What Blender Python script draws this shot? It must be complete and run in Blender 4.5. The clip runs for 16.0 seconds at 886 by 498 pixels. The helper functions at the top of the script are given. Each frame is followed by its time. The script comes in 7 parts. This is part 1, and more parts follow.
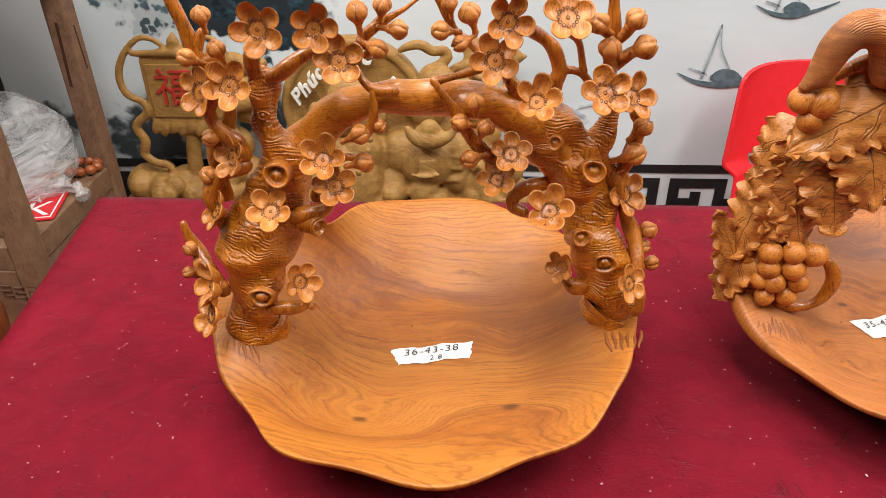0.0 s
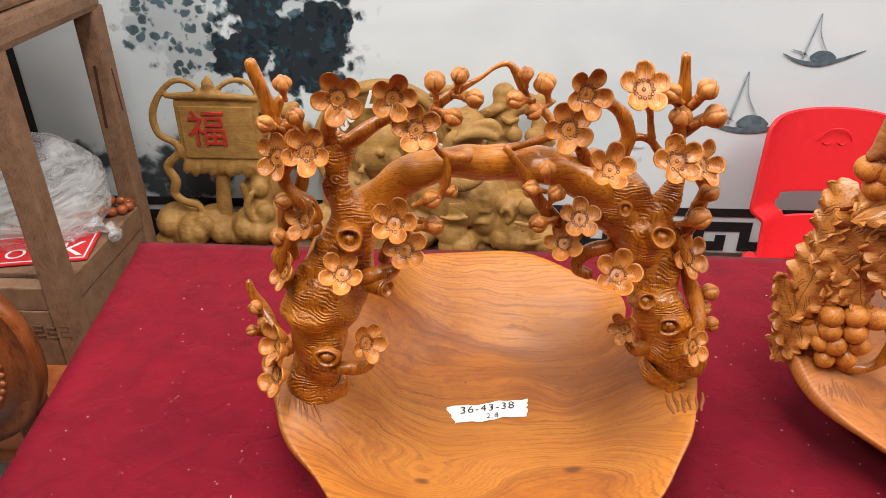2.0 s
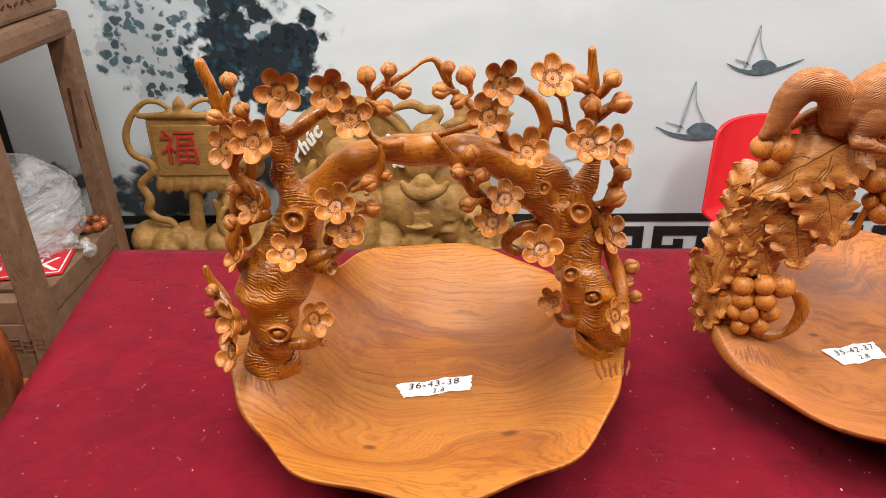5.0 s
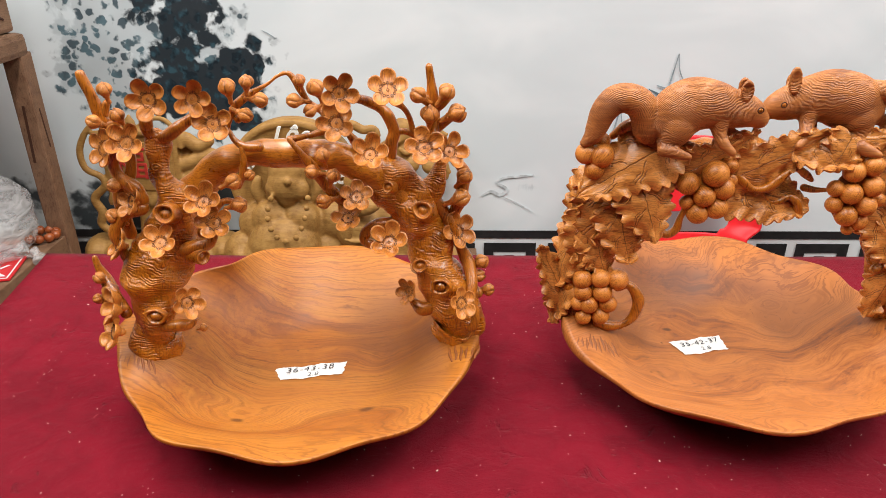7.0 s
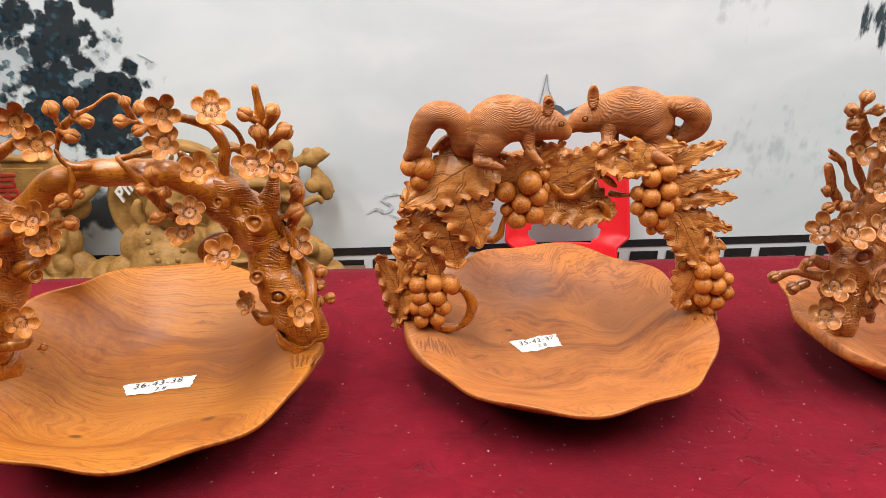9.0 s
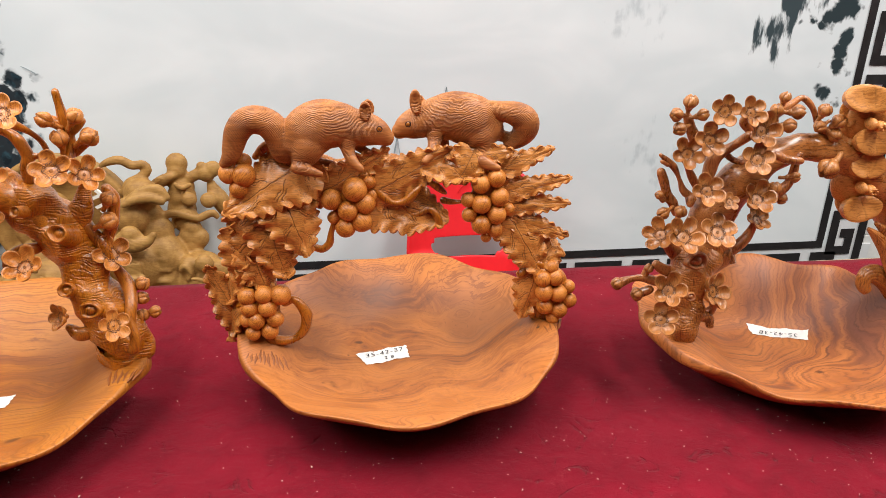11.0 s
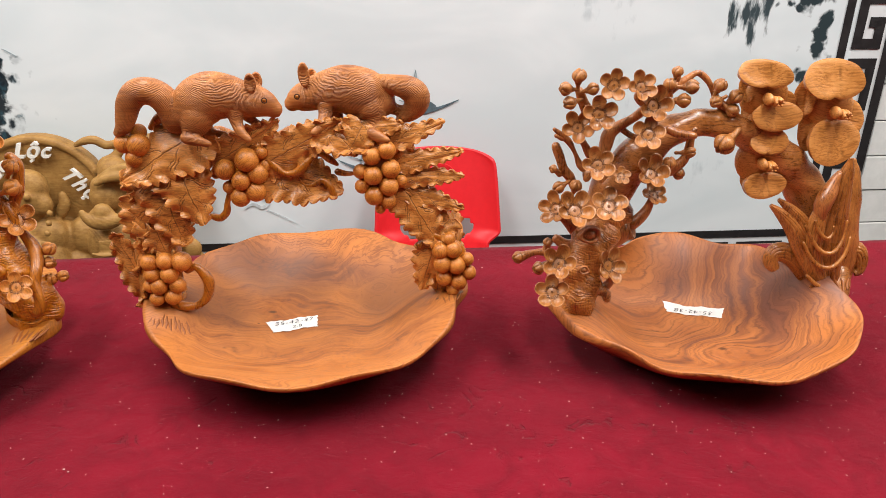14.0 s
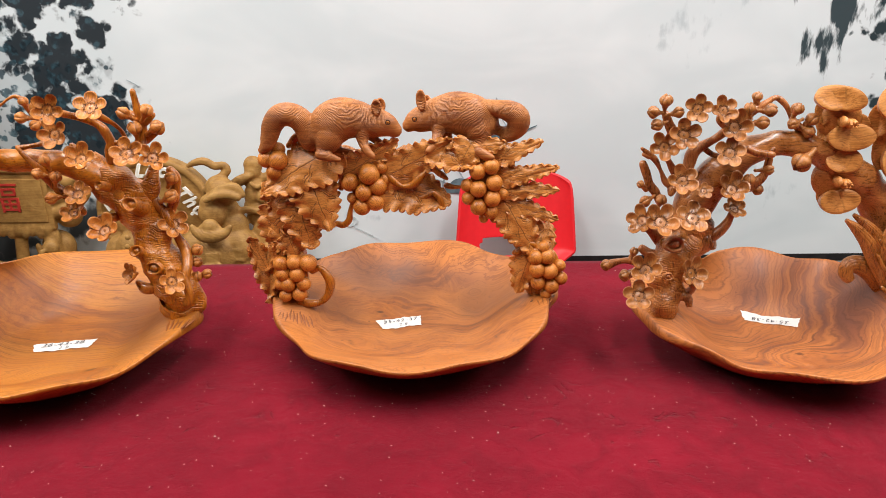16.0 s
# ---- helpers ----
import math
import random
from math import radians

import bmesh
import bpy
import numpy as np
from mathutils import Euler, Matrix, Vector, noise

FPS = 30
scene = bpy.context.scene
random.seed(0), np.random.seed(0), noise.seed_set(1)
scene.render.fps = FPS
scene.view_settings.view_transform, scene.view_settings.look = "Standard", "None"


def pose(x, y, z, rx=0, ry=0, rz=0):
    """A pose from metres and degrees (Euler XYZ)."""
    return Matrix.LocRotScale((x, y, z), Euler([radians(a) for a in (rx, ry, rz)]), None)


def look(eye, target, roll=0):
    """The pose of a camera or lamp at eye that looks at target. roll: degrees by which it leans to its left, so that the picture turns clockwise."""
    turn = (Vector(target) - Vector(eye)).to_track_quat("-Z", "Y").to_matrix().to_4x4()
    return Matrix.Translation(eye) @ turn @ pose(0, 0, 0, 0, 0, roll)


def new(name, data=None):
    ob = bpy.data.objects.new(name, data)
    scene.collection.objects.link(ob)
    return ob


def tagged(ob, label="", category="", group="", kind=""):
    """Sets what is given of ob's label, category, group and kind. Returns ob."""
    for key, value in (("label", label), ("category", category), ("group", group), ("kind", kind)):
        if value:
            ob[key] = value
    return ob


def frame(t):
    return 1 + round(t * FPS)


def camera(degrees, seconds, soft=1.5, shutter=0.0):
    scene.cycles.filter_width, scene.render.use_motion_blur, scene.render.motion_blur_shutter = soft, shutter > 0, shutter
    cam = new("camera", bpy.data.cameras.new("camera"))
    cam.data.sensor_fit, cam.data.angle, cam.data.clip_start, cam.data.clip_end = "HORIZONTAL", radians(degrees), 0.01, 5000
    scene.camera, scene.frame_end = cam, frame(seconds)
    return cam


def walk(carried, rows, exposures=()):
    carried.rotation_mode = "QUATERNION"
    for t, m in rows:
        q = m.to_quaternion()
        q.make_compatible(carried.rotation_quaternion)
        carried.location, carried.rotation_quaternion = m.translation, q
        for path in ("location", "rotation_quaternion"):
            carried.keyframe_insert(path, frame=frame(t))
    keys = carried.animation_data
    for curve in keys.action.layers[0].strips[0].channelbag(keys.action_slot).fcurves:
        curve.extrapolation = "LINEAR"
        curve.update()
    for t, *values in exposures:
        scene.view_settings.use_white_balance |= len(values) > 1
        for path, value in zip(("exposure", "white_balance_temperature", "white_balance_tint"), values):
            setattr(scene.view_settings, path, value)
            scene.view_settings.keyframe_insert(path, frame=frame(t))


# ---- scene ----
cam = camera(63.6, 16.0, 0.85)
PATH = [
    (0, (0.036, 0.004, 1.256), (-0.044, 1.687, 0.179), -0.5),
    (0.5, (0.015, -0.001, 1.26), (-0.066, 1.684, 0.186), -0.3),
    (1, (-0.007, -0.001, 1.267), (-0.104, 1.692, 0.207), -0.0),
    (1.5, (-0.015, 0.006, 1.272), (-0.11, 1.712, 0.233), 0.1),
    (2, (-0.019, 0.014, 1.282), (-0.109, 1.739, 0.274), -0.1),
    (2.5, (-0.017, 0.017, 1.287), (-0.106, 1.761, 0.311), -0.7),
    (3, (-0.008, 0.017, 1.285), (-0.092, 1.767, 0.318), -1.3),
    (3.5, (-0.001, 0.009, 1.277), (-0.062, 1.755, 0.303), -1.2),
    (4, (0.002, -0.006, 1.272), (-0.037, 1.74, 0.298), -1.0),
    (4.2, (0.0, -0.015, 1.273), (-0.031, 1.733, 0.302), -1.1),
    (6.3, (0.126, -0.119, 1.273), (0.031, 1.673, 0.389), -0.7),
    (6.5, (0.14, -0.127, 1.273), (0.06, 1.668, 0.396), -0.5),
    (7, (0.173, -0.142, 1.277), (0.129, 1.658, 0.406), -0.4),
    (7.5, (0.208, -0.153, 1.278), (0.197, 1.651, 0.415), -1.0),
    (8, (0.242, -0.17, 1.282), (0.297, 1.64, 0.433), -0.9),
    (8.2, (0.245, -0.179, 1.284), (0.342, 1.633, 0.441), -0.7),
    (10.3, (0.371, -0.196, 1.282), (0.566, 1.632, 0.495), 0.8),
    (10.5, (0.386, -0.196, 1.275), (0.595, 1.633, 0.492), 0.9),
    (11, (0.432, -0.196, 1.267), (0.694, 1.632, 0.498), 0.9),
    (11.5, (0.488, -0.188, 1.255), (0.792, 1.632, 0.483), 1.2),
    (12, (0.528, -0.185, 1.248), (0.831, 1.63, 0.464), 1.4),
    (12.5, (0.554, -0.168, 1.258), (0.826, 1.647, 0.465), 1.7),
    (13, (0.564, -0.165, 1.255), (0.804, 1.654, 0.461), 1.2),
    (13.5, (0.584, -0.198, 1.255), (0.784, 1.627, 0.462), 0.8),
    (14, (0.595, -0.242, 1.254), (0.762, 1.587, 0.462), 0.5),
    (14.5, (0.587, -0.273, 1.261), (0.712, 1.566, 0.484), 0.1),
    (15, (0.566, -0.298, 1.261), (0.647, 1.552, 0.504), -0.4),
    (15.5, (0.541, -0.321, 1.268), (0.582, 1.538, 0.531), -0.5),
    (16, (0.535, -0.345, 1.267), (0.541, 1.521, 0.547), -0.5),
]
walk(cam, [(t, look(eye, target, roll)) for t, eye, target, roll in PATH])

# ---- world and light ----
world = bpy.data.worlds.new("world")
scene.world = world
world.use_nodes = True
world.node_tree.nodes["Background"].inputs[0].default_value = (0.75, 0.82, 0.9, 1)
world.node_tree.nodes["Background"].inputs[1].default_value = 0.05


def panel_lamp(name, x, y, sx, sy, watts, colour):
    data = bpy.data.lights.new(name, "AREA")
    data.shape, data.size, data.size_y, data.energy, data.color = "RECTANGLE", sx, sy, watts, colour
    ob = new(name, data)
    ob.matrix_world = pose(x, y, 2.66)
    return tagged(ob, "cool white light of a long ceiling panel", "light", "ceiling lights")


for x in (-1.5, -0.1, 1.3, 2.7):
    panel_lamp("panel_light", x, 0.2, 0.3, 1.7, 38 if x < -1 else 32, (1.0, 0.975, 0.94))
scene.view_settings.exposure = 0.42


# ---- node helpers and materials ----
class Graph:
    """A small builder of node materials."""

    def __init__(self, name):
        self.mat = bpy.data.materials.new(name)
        self.mat.use_nodes = True
        self.tree = self.mat.node_tree
        self.bsdf = self.tree.nodes["Principled BSDF"]
        self.coord = self.tree.nodes.new("ShaderNodeTexCoord").outputs["Object"]

    def put(self, socket, value):
        if isinstance(value, bpy.types.NodeSocket):
            self.tree.links.new(value, socket)
        elif isinstance(value, (tuple, list)) and len(value) == 3 and socket.type == "RGBA":
            socket.default_value = (*value, 1)
        else:
            socket.default_value = value

    def math(self, op, a, b=0.0, c=0.0, clamp=False):
        n = self.tree.nodes.new("ShaderNodeMath")
        n.operation, n.use_clamp = op, clamp
        for s, v in zip(n.inputs, (a, b, c)):
            self.put(s, v)
        return n.outputs[0]

    def vec(self, op, a, b=(0, 0, 0)):
        n = self.tree.nodes.new("ShaderNodeVectorMath")
        n.operation = op
        self.put(n.inputs[0], a)
        self.put(n.inputs[3 if op == "SCALE" else 1], b)
        return n.outputs["Value" if op in ("LENGTH", "DOT_PRODUCT") else "Vector"]

    def mapped(self, v, loc=(0, 0, 0), rot=(0, 0, 0), scale=(1, 1, 1)):
        n = self.tree.nodes.new("ShaderNodeMapping")
        self.put(n.inputs[0], v)
        n.inputs[1].default_value, n.inputs[2].default_value, n.inputs[3].default_value = loc, [radians(a) for a in rot], scale
        return n.outputs[0]

    def noise(self, v, scale, detail=3.0, rough=0.55, distort=0.0, colour=False):
        n = self.tree.nodes.new("ShaderNodeTexNoise")
        self.put(n.inputs["Vector"], v)
        for k, x in (("Scale", scale), ("Detail", detail), ("Roughness", rough), ("Distortion", distort)):
            n.inputs[k].default_value = x
        return n.outputs[1 if colour else 0]

    def wave(self, v, scale, rings=None, axis="X", distort=0.0, detail=2.0, dscale=1.0, profile="SIN"):
        n = self.tree.nodes.new("ShaderNodeTexWave")
        n.wave_type = "RINGS" if rings else "BANDS"
        if rings:
            n.rings_direction = rings
        else:
            n.bands_direction = axis
        n.wave_profile = profile
        self.put(n.inputs["Vector"], v)
        for k, x in (("Scale", scale), ("Distortion", distort), ("Detail", detail), ("Detail Scale", dscale)):
            n.inputs[k].default_value = x
        return n.outputs["Fac"]

    def ramp(self, fac, *stops):
        n = self.tree.nodes.new("ShaderNodeValToRGB")
        self.put(n.inputs[0], fac)
        els = n.color_ramp.elements
        while len(els) < len(stops):
            els.new(0.5)
        for e, (p, c) in zip(els, stops):
            e.position, e.color = p, (*c, 1) if len(c) == 3 else c
        return n.outputs[0]

    def smooth(self, v, lo, hi, a=0.0, b=1.0):
        n = self.tree.nodes.new("ShaderNodeMapRange")
        n.interpolation_type = "SMOOTHSTEP"
        for s, x in zip(n.inputs, (v, lo, hi, a, b)):
            self.put(s, x)
        return n.outputs[0]

    def mix(self, fac, a, b, mode="MIX"):
        n = self.tree.nodes.new("ShaderNodeMix")
        n.data_type, n.blend_type = "RGBA", mode
        for s, v in ((n.inputs[0], fac), (n.inputs[6], a), (n.inputs[7], b)):
            self.put(s, v)
        return n.outputs[2]

    def bump(self, height, strength=0.3, distance=0.001, normal=None):
        n = self.tree.nodes.new("ShaderNodeBump")
        n.inputs["Strength"].default_value, n.inputs["Distance"].default_value = strength, distance
        self.put(n.inputs["Height"], height)
        if normal:
            self.put(n.inputs["Normal"], normal)
        return n.outputs[0]

    def lines(self, field, count, width):
        """1 on thin lines where the field passes equal steps, as grain or gouge marks do."""
        f = self.math("FRACT", self.math("MULTIPLY", field, count))
        return self.smooth(self.math("ABSOLUTE", self.math("SUBTRACT", f, 0.5)), width, 0.0)

    def random(self):
        return self.tree.nodes.new("ShaderNodeObjectInfo").outputs["Random"]

    def done(self, colour=None, rough=None, normal=None, **more):
        for key, v in (("Base Color", colour), ("Roughness", rough), ("Normal", normal), *((k.replace("_", " "), v) for k, v in more.items())):
            if v is not None:
                self.put(self.bsdf.inputs[key], v)
        return self.mat


def bowl_wood(name, rings_at, turn, seed, pale, mid, dark, stripes, swirl, line=1.0, knots=(), upright=False, warp=0.03, hearts_and_shade=()):
    """Oiled, hand-sanded hardwood with growth rings round an axis that lies along the log, or stands upright through it."""
    g = Graph(name)
    bent = g.vec("SCALE", g.vec("SUBTRACT", g.noise(g.vec("ADD", g.coord, (seed, 0, 7)), 7.5, 2, 0.5, 0.0, True), (0.5, 0.5, 0.5)), warp)
    p = g.mapped(g.vec("ADD", g.coord, bent), loc=rings_at, rot=(0, 0, turn))
    low = g.noise(g.vec("ADD", g.mapped(p, scale=(0.75, 1, 1)), (seed, seed, 0)), 2.9, 2, 0.5, 0.4)
    fretful = g.noise(g.mapped(g.vec("ADD", p, (0, seed, 3)), scale=(9, 40, 40)), 1.0, 4, 0.62)
    dist = g.vec("LENGTH", g.vec("MULTIPLY", p, (1, 0.8, 0.8) if upright else (0, 1, 1)))
    field = g.math("ADD", g.math("ADD", dist, g.math("MULTIPLY", low, swirl)), g.math("MULTIPLY", fretful, 0.012))
    eyes = None
    for x, y, r, push in knots:
        d = g.vec("LENGTH", g.mapped(g.coord, loc=(-x / r, -y / (0.6 * r), 0), scale=(1 / r, 1 / (0.6 * r), 0)))
        field = g.math("ADD", field, g.smooth(d, 1.0, 0.0, 0.0, push))
        eye = g.smooth(g.math("ADD", d, g.math("MULTIPLY", fretful, 0.12)), 0.16, 0.08)
        eyes = g.math("MAXIMUM", eyes, eye) if eyes else eye
    wide = g.noise(g.vec("ADD", g.vec("SCALE", (1, 0.4, 0), g.math("MULTIPLY", field, 13.0)), g.mapped(p, scale=(1.2, 0.6, 0.6))), 1.0, 3, 0.6)
    band = g.noise(g.vec("ADD", g.vec("SCALE", (1, 0.4, 0), g.math("MULTIPLY", field, 75.0)), g.mapped(p, scale=(3.0, 1.5, 1.5))), 1.0, 2, 0.5)
    thread = g.noise(g.vec("ADD", g.vec("SCALE", (1, 0.3, 0), g.math("MULTIPLY", field, 330.0)), g.mapped(p, scale=(9, 5, 5))), 1.0, 3, 0.6)
    fine = g.lines(g.math("ADD", field, g.math("MULTIPLY", fretful, 0.006)), 88.0, 0.13)
    finer = g.lines(g.math("ADD", field, g.math("MULTIPLY", fretful, 0.014)), 173.0, 0.24)
    if upright:
        streak = g.noise(g.vec("ADD", g.vec("SCALE", (1, 0.3, 0), g.math("MULTIPLY", field, 150.0)), g.mapped(p, scale=(8, 8, 8))), 1.0, 5, 0.66)
    else:
        streak = g.noise(g.mapped(g.vec("ADD", p, g.vec("SCALE", (0, 1, 1), g.math("MULTIPLY", low, swirl))), scale=(7, 120, 120)), 1.0, 5, 0.66)
    blotch = g.noise(g.mapped(g.vec("ADD", p, (3.1, seed, 1.7)), scale=(0.55, 1, 1)), 8.0, 4, 0.6, 1.2)
    tone = g.math("ADD", g.math("MULTIPLY", wide, 0.3 + 0.5 * stripes), g.math("ADD", g.math("MULTIPLY", blotch, 0.38 - 0.18 * stripes), g.math("MULTIPLY", streak, 0.42 - 0.3 * stripes)))
    tone = g.math("ADD", tone, g.math("MULTIPLY", g.math("SUBTRACT", band, 0.5), 0.14 + 0.5 * stripes))
    col = g.ramp(tone, (0.42, dark), (0.51, mid), (0.6, pale))
    # Dark heartwood patches; some by the handle feet also paint in shade.
    for x, y, rx, ry, much in hearts_and_shade:
        d = g.vec("LENGTH", g.mapped(g.vec("ADD", g.coord, bent), loc=(-x / rx, -y / ry, 0), scale=(1 / rx, 1 / ry, 0)))
        d = g.math("ADD", d, g.math("MULTIPLY", g.math("SUBTRACT", g.math("ADD", band, wide), 1.0), 1.1))
        col = g.mix(g.math("MULTIPLY", g.smooth(d, 1.05, 0.35), much), col, (dark[0] * 0.72, dark[1] * 0.8, dark[2] * 1.5))
    where = g.smooth(g.noise(g.mapped(g.vec("ADD", p, (seed, 0, 2)), scale=(0.8, 1, 1)), 9.0, 3, 0.6, 0.8), 0.44, 0.68)
    col = g.mix(g.math("MULTIPLY", g.math("MULTIPLY", fine, where), 0.85 * line), col, tuple(c * 0.5 for c in dark))
    col = g.mix(g.math("MULTIPLY", finer, 0.34 * line), col, tuple(c * 0.6 for c in dark))
    col = g.mix(g.math("MULTIPLY", g.smooth(thread, 0.5, 0.68), 0.55 * line), col, tuple(c * 0.62 for c in dark))
    pores = g.smooth(g.noise(g.mapped(p, scale=(40, 520, 520)), 1.0, 2), 0.6, 0.78)
    col = g.mix(g.math("MULTIPLY", pores, 0.4), col, tuple(c * 0.4 for c in dark))
    speck = g.smooth(g.noise(g.mapped(g.vec("ADD", p, (seed, 1, 4)), scale=(34, 60, 60)), 1.0, 1, 0.3), 0.8, 0.83)
    col = g.mix(g.math("MULTIPLY", speck, 0.8), col, tuple(c * 0.25 for c in dark))
    if eyes:
        col = g.mix(g.math("MULTIPLY", eyes, 0.8), col, tuple(c * 0.3 for c in dark))
    edge = g.vec("LENGTH", g.mapped(g.coord, scale=(1.0, 1.18, 0.0)))
    sap = g.smooth(g.math("ADD", edge, g.math("MULTIPLY", g.math("SUBTRACT", low, 0.5), 0.12)), 0.165, 0.215)
    bare = g.mix(g.smooth(g.math("ADD", streak, g.math("MULTIPLY", finer, 0.2)), 0.44, 0.68), tuple(min(0.8, c * 1.34) for c in pale), tuple(c * 0.8 for c in mid))
    col = g.mix(g.math("MULTIPLY", sap, 0.5), col, bare)
    rough = g.smooth(streak, 0.2, 0.8, 0.4, 0.55)
    return g.done(col, rough, g.bump(g.math("ADD", streak, g.math("MULTIPLY", blotch, 1.5)), 0.14, 0.0012), Specular_IOR_Level=0.46)


def carved_wood(name, pale, mid, dark, along="Z", grooves=0.0, gloss=0.36, vary=0.0, relief=0.45, cuts=0.0, lacquer=0.3, fibre=0.5, unit=1.0, veins=0.0):
    """Carved, oiled wood with visible grain. grooves: strength of the gouged bark lines; cuts: colour darkening in
    creases that the mesh marks as "cut".
    """
    g = Graph(name)
    shift = g.vec("SCALE", (1.0, 0.7, 0.4), g.math("MULTIPLY", g.random(), 7.0))
    p = g.vec("ADD", g.vec("SCALE", g.coord, unit), shift)
    warp = g.vec("SCALE", g.vec("SUBTRACT", g.noise(p, 14.0, 2, 0.5, 0.0, True), (0.5, 0.5, 0.5)), 0.03)
    q = g.vec("ADD", p, warp)
    scale = {"X": (34, 560, 560), "Y": (560, 34, 560), "Z": (560, 560, 34)}[along]
    grain = g.noise(g.mapped(q, scale=scale), 1.0, 3, 0.6)
    tone = g.noise(p, 30.0, 4, 0.62)
    mixv = g.math("ADD", g.math("MULTIPLY", grain, 0.62), g.math("MULTIPLY", tone, 0.4))
    col = g.ramp(mixv, (0.4, dark), (0.51, mid), (0.64, pale))
    col = g.mix(g.math("MULTIPLY", g.smooth(grain, 0.53, 0.63), fibre), col, tuple(c * 0.6 for c in dark))
    if vary:
        col = g.mix(g.math("MULTIPLY", g.random(), vary), col, pale)
    height = g.math("MULTIPLY", grain, 0.7)
    if grooves:
        bend = g.math("ADD", g.math("MULTIPLY", g.noise(g.mapped(g.coord, scale=(17, 17, 30)), 1.0, 3, 0.5), 0.6), g.math("MULTIPLY", g.noise(g.coord, 120.0, 2, 0.5), 0.07))
        field = g.math("ADD", g.math("MULTIPLY", g.vec("DOT_PRODUCT", g.coord, (0.16, 0.1, 1)), 15.0), bend)
        patches = g.smooth(g.noise(g.mapped(g.coord, scale=(70, 70, 110)), 1.0, 3, 0.6), 0.36, 0.58, 0.06, 1.0)
        cut = g.math("MULTIPLY", g.lines(field, 19.0, 0.2), patches)
        soft = g.math("MULTIPLY", g.lines(field, 19.0, 0.5), patches)
        col = g.mix(g.math("MULTIPLY", cut, 0.6 * grooves), col, tuple(c * 0.4 for c in dark))
        height = g.math("SUBTRACT", height, g.math("MULTIPLY", soft, 1.9 * grooves))
    if veins:
        u, v = (g.tree.nodes.new("ShaderNodeAttribute") for _ in range(2))
        u.attribute_name, v.attribute_name = "along", "across"
        u, v = u.outputs["Fac"], v.outputs["Fac"]
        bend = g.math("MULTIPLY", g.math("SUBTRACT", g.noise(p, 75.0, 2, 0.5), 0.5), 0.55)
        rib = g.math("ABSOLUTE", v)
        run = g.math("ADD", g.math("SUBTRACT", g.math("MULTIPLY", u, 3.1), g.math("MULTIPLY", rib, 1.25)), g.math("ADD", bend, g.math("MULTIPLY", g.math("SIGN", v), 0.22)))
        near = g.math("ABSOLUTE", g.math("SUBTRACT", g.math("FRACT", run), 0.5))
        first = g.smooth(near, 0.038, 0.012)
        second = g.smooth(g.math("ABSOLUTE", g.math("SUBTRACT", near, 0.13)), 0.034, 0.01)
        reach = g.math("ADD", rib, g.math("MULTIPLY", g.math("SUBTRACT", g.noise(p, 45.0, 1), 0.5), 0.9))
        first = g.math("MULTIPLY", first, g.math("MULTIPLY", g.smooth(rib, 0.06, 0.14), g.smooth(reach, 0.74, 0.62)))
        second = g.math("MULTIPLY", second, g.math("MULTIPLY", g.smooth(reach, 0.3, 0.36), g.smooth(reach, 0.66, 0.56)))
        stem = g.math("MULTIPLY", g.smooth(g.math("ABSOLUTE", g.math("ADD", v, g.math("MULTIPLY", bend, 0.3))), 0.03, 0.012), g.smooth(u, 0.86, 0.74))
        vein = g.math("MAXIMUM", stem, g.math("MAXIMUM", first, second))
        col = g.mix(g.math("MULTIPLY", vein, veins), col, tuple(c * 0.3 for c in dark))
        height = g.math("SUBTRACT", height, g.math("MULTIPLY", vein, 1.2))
    # Darkens the colour along the marked creases and gouges.
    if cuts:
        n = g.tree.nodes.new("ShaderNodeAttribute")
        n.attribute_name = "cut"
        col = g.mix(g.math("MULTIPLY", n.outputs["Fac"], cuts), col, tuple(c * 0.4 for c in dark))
    return g.done(col, g.smooth(tone, 0.3, 0.7, gloss - 0.06, gloss + 0.1), g.bump(height, relief, 0.0013), Specular_IOR_Level=0.5, Coat_Weight=lacquer, Coat_Roughness=0.2)


def plain(name, colour, rough=0.6, mottle=0.12, scale=30.0, bump=0.1, **more):
    g = Graph(name)
    n = g.noise(g.coord, scale, 4, 0.6)
    m = g.noise(g.coord, scale * 0.13, 2, 0.5)
    col = g.mix(g.smooth(n, 0.3, 0.7), tuple(c * (1 - mottle) for c in colour), tuple(min(1, c * (1 + mottle)) for c in colour))
    col = g.mix(g.math("MULTIPLY", m, mottle), col, tuple(c * 0.6 for c in colour))
    return g.done(col, g.smooth(n, 0.2, 0.8, rough - 0.05, rough + 0.06), g.bump(n, bump, 0.001), **more)


# The right-hand dark patch near the foot also holds painted shade.
BOWL_ONE = bowl_wood("bowl_wood_even", (0.0, 0.8, -0.12), 5, 1.3, (0.4313, 0.1503, 0.0155), (0.3746, 0.1124, 0.009163), (0.2758, 0.07405, 0.006203), 0.24, 0.2, 0.85, ((-0.053, -0.1, 0.09, 0.05), (-0.13, 0.022, 0.05, -0.02), (0.082, -0.08, 0.11, -0.04)), False, 0.05, ((0.1, 0.09, 0.08, 0.07, 0.6), (0.14, -0.02, 0.06, 0.09, 0.5)))
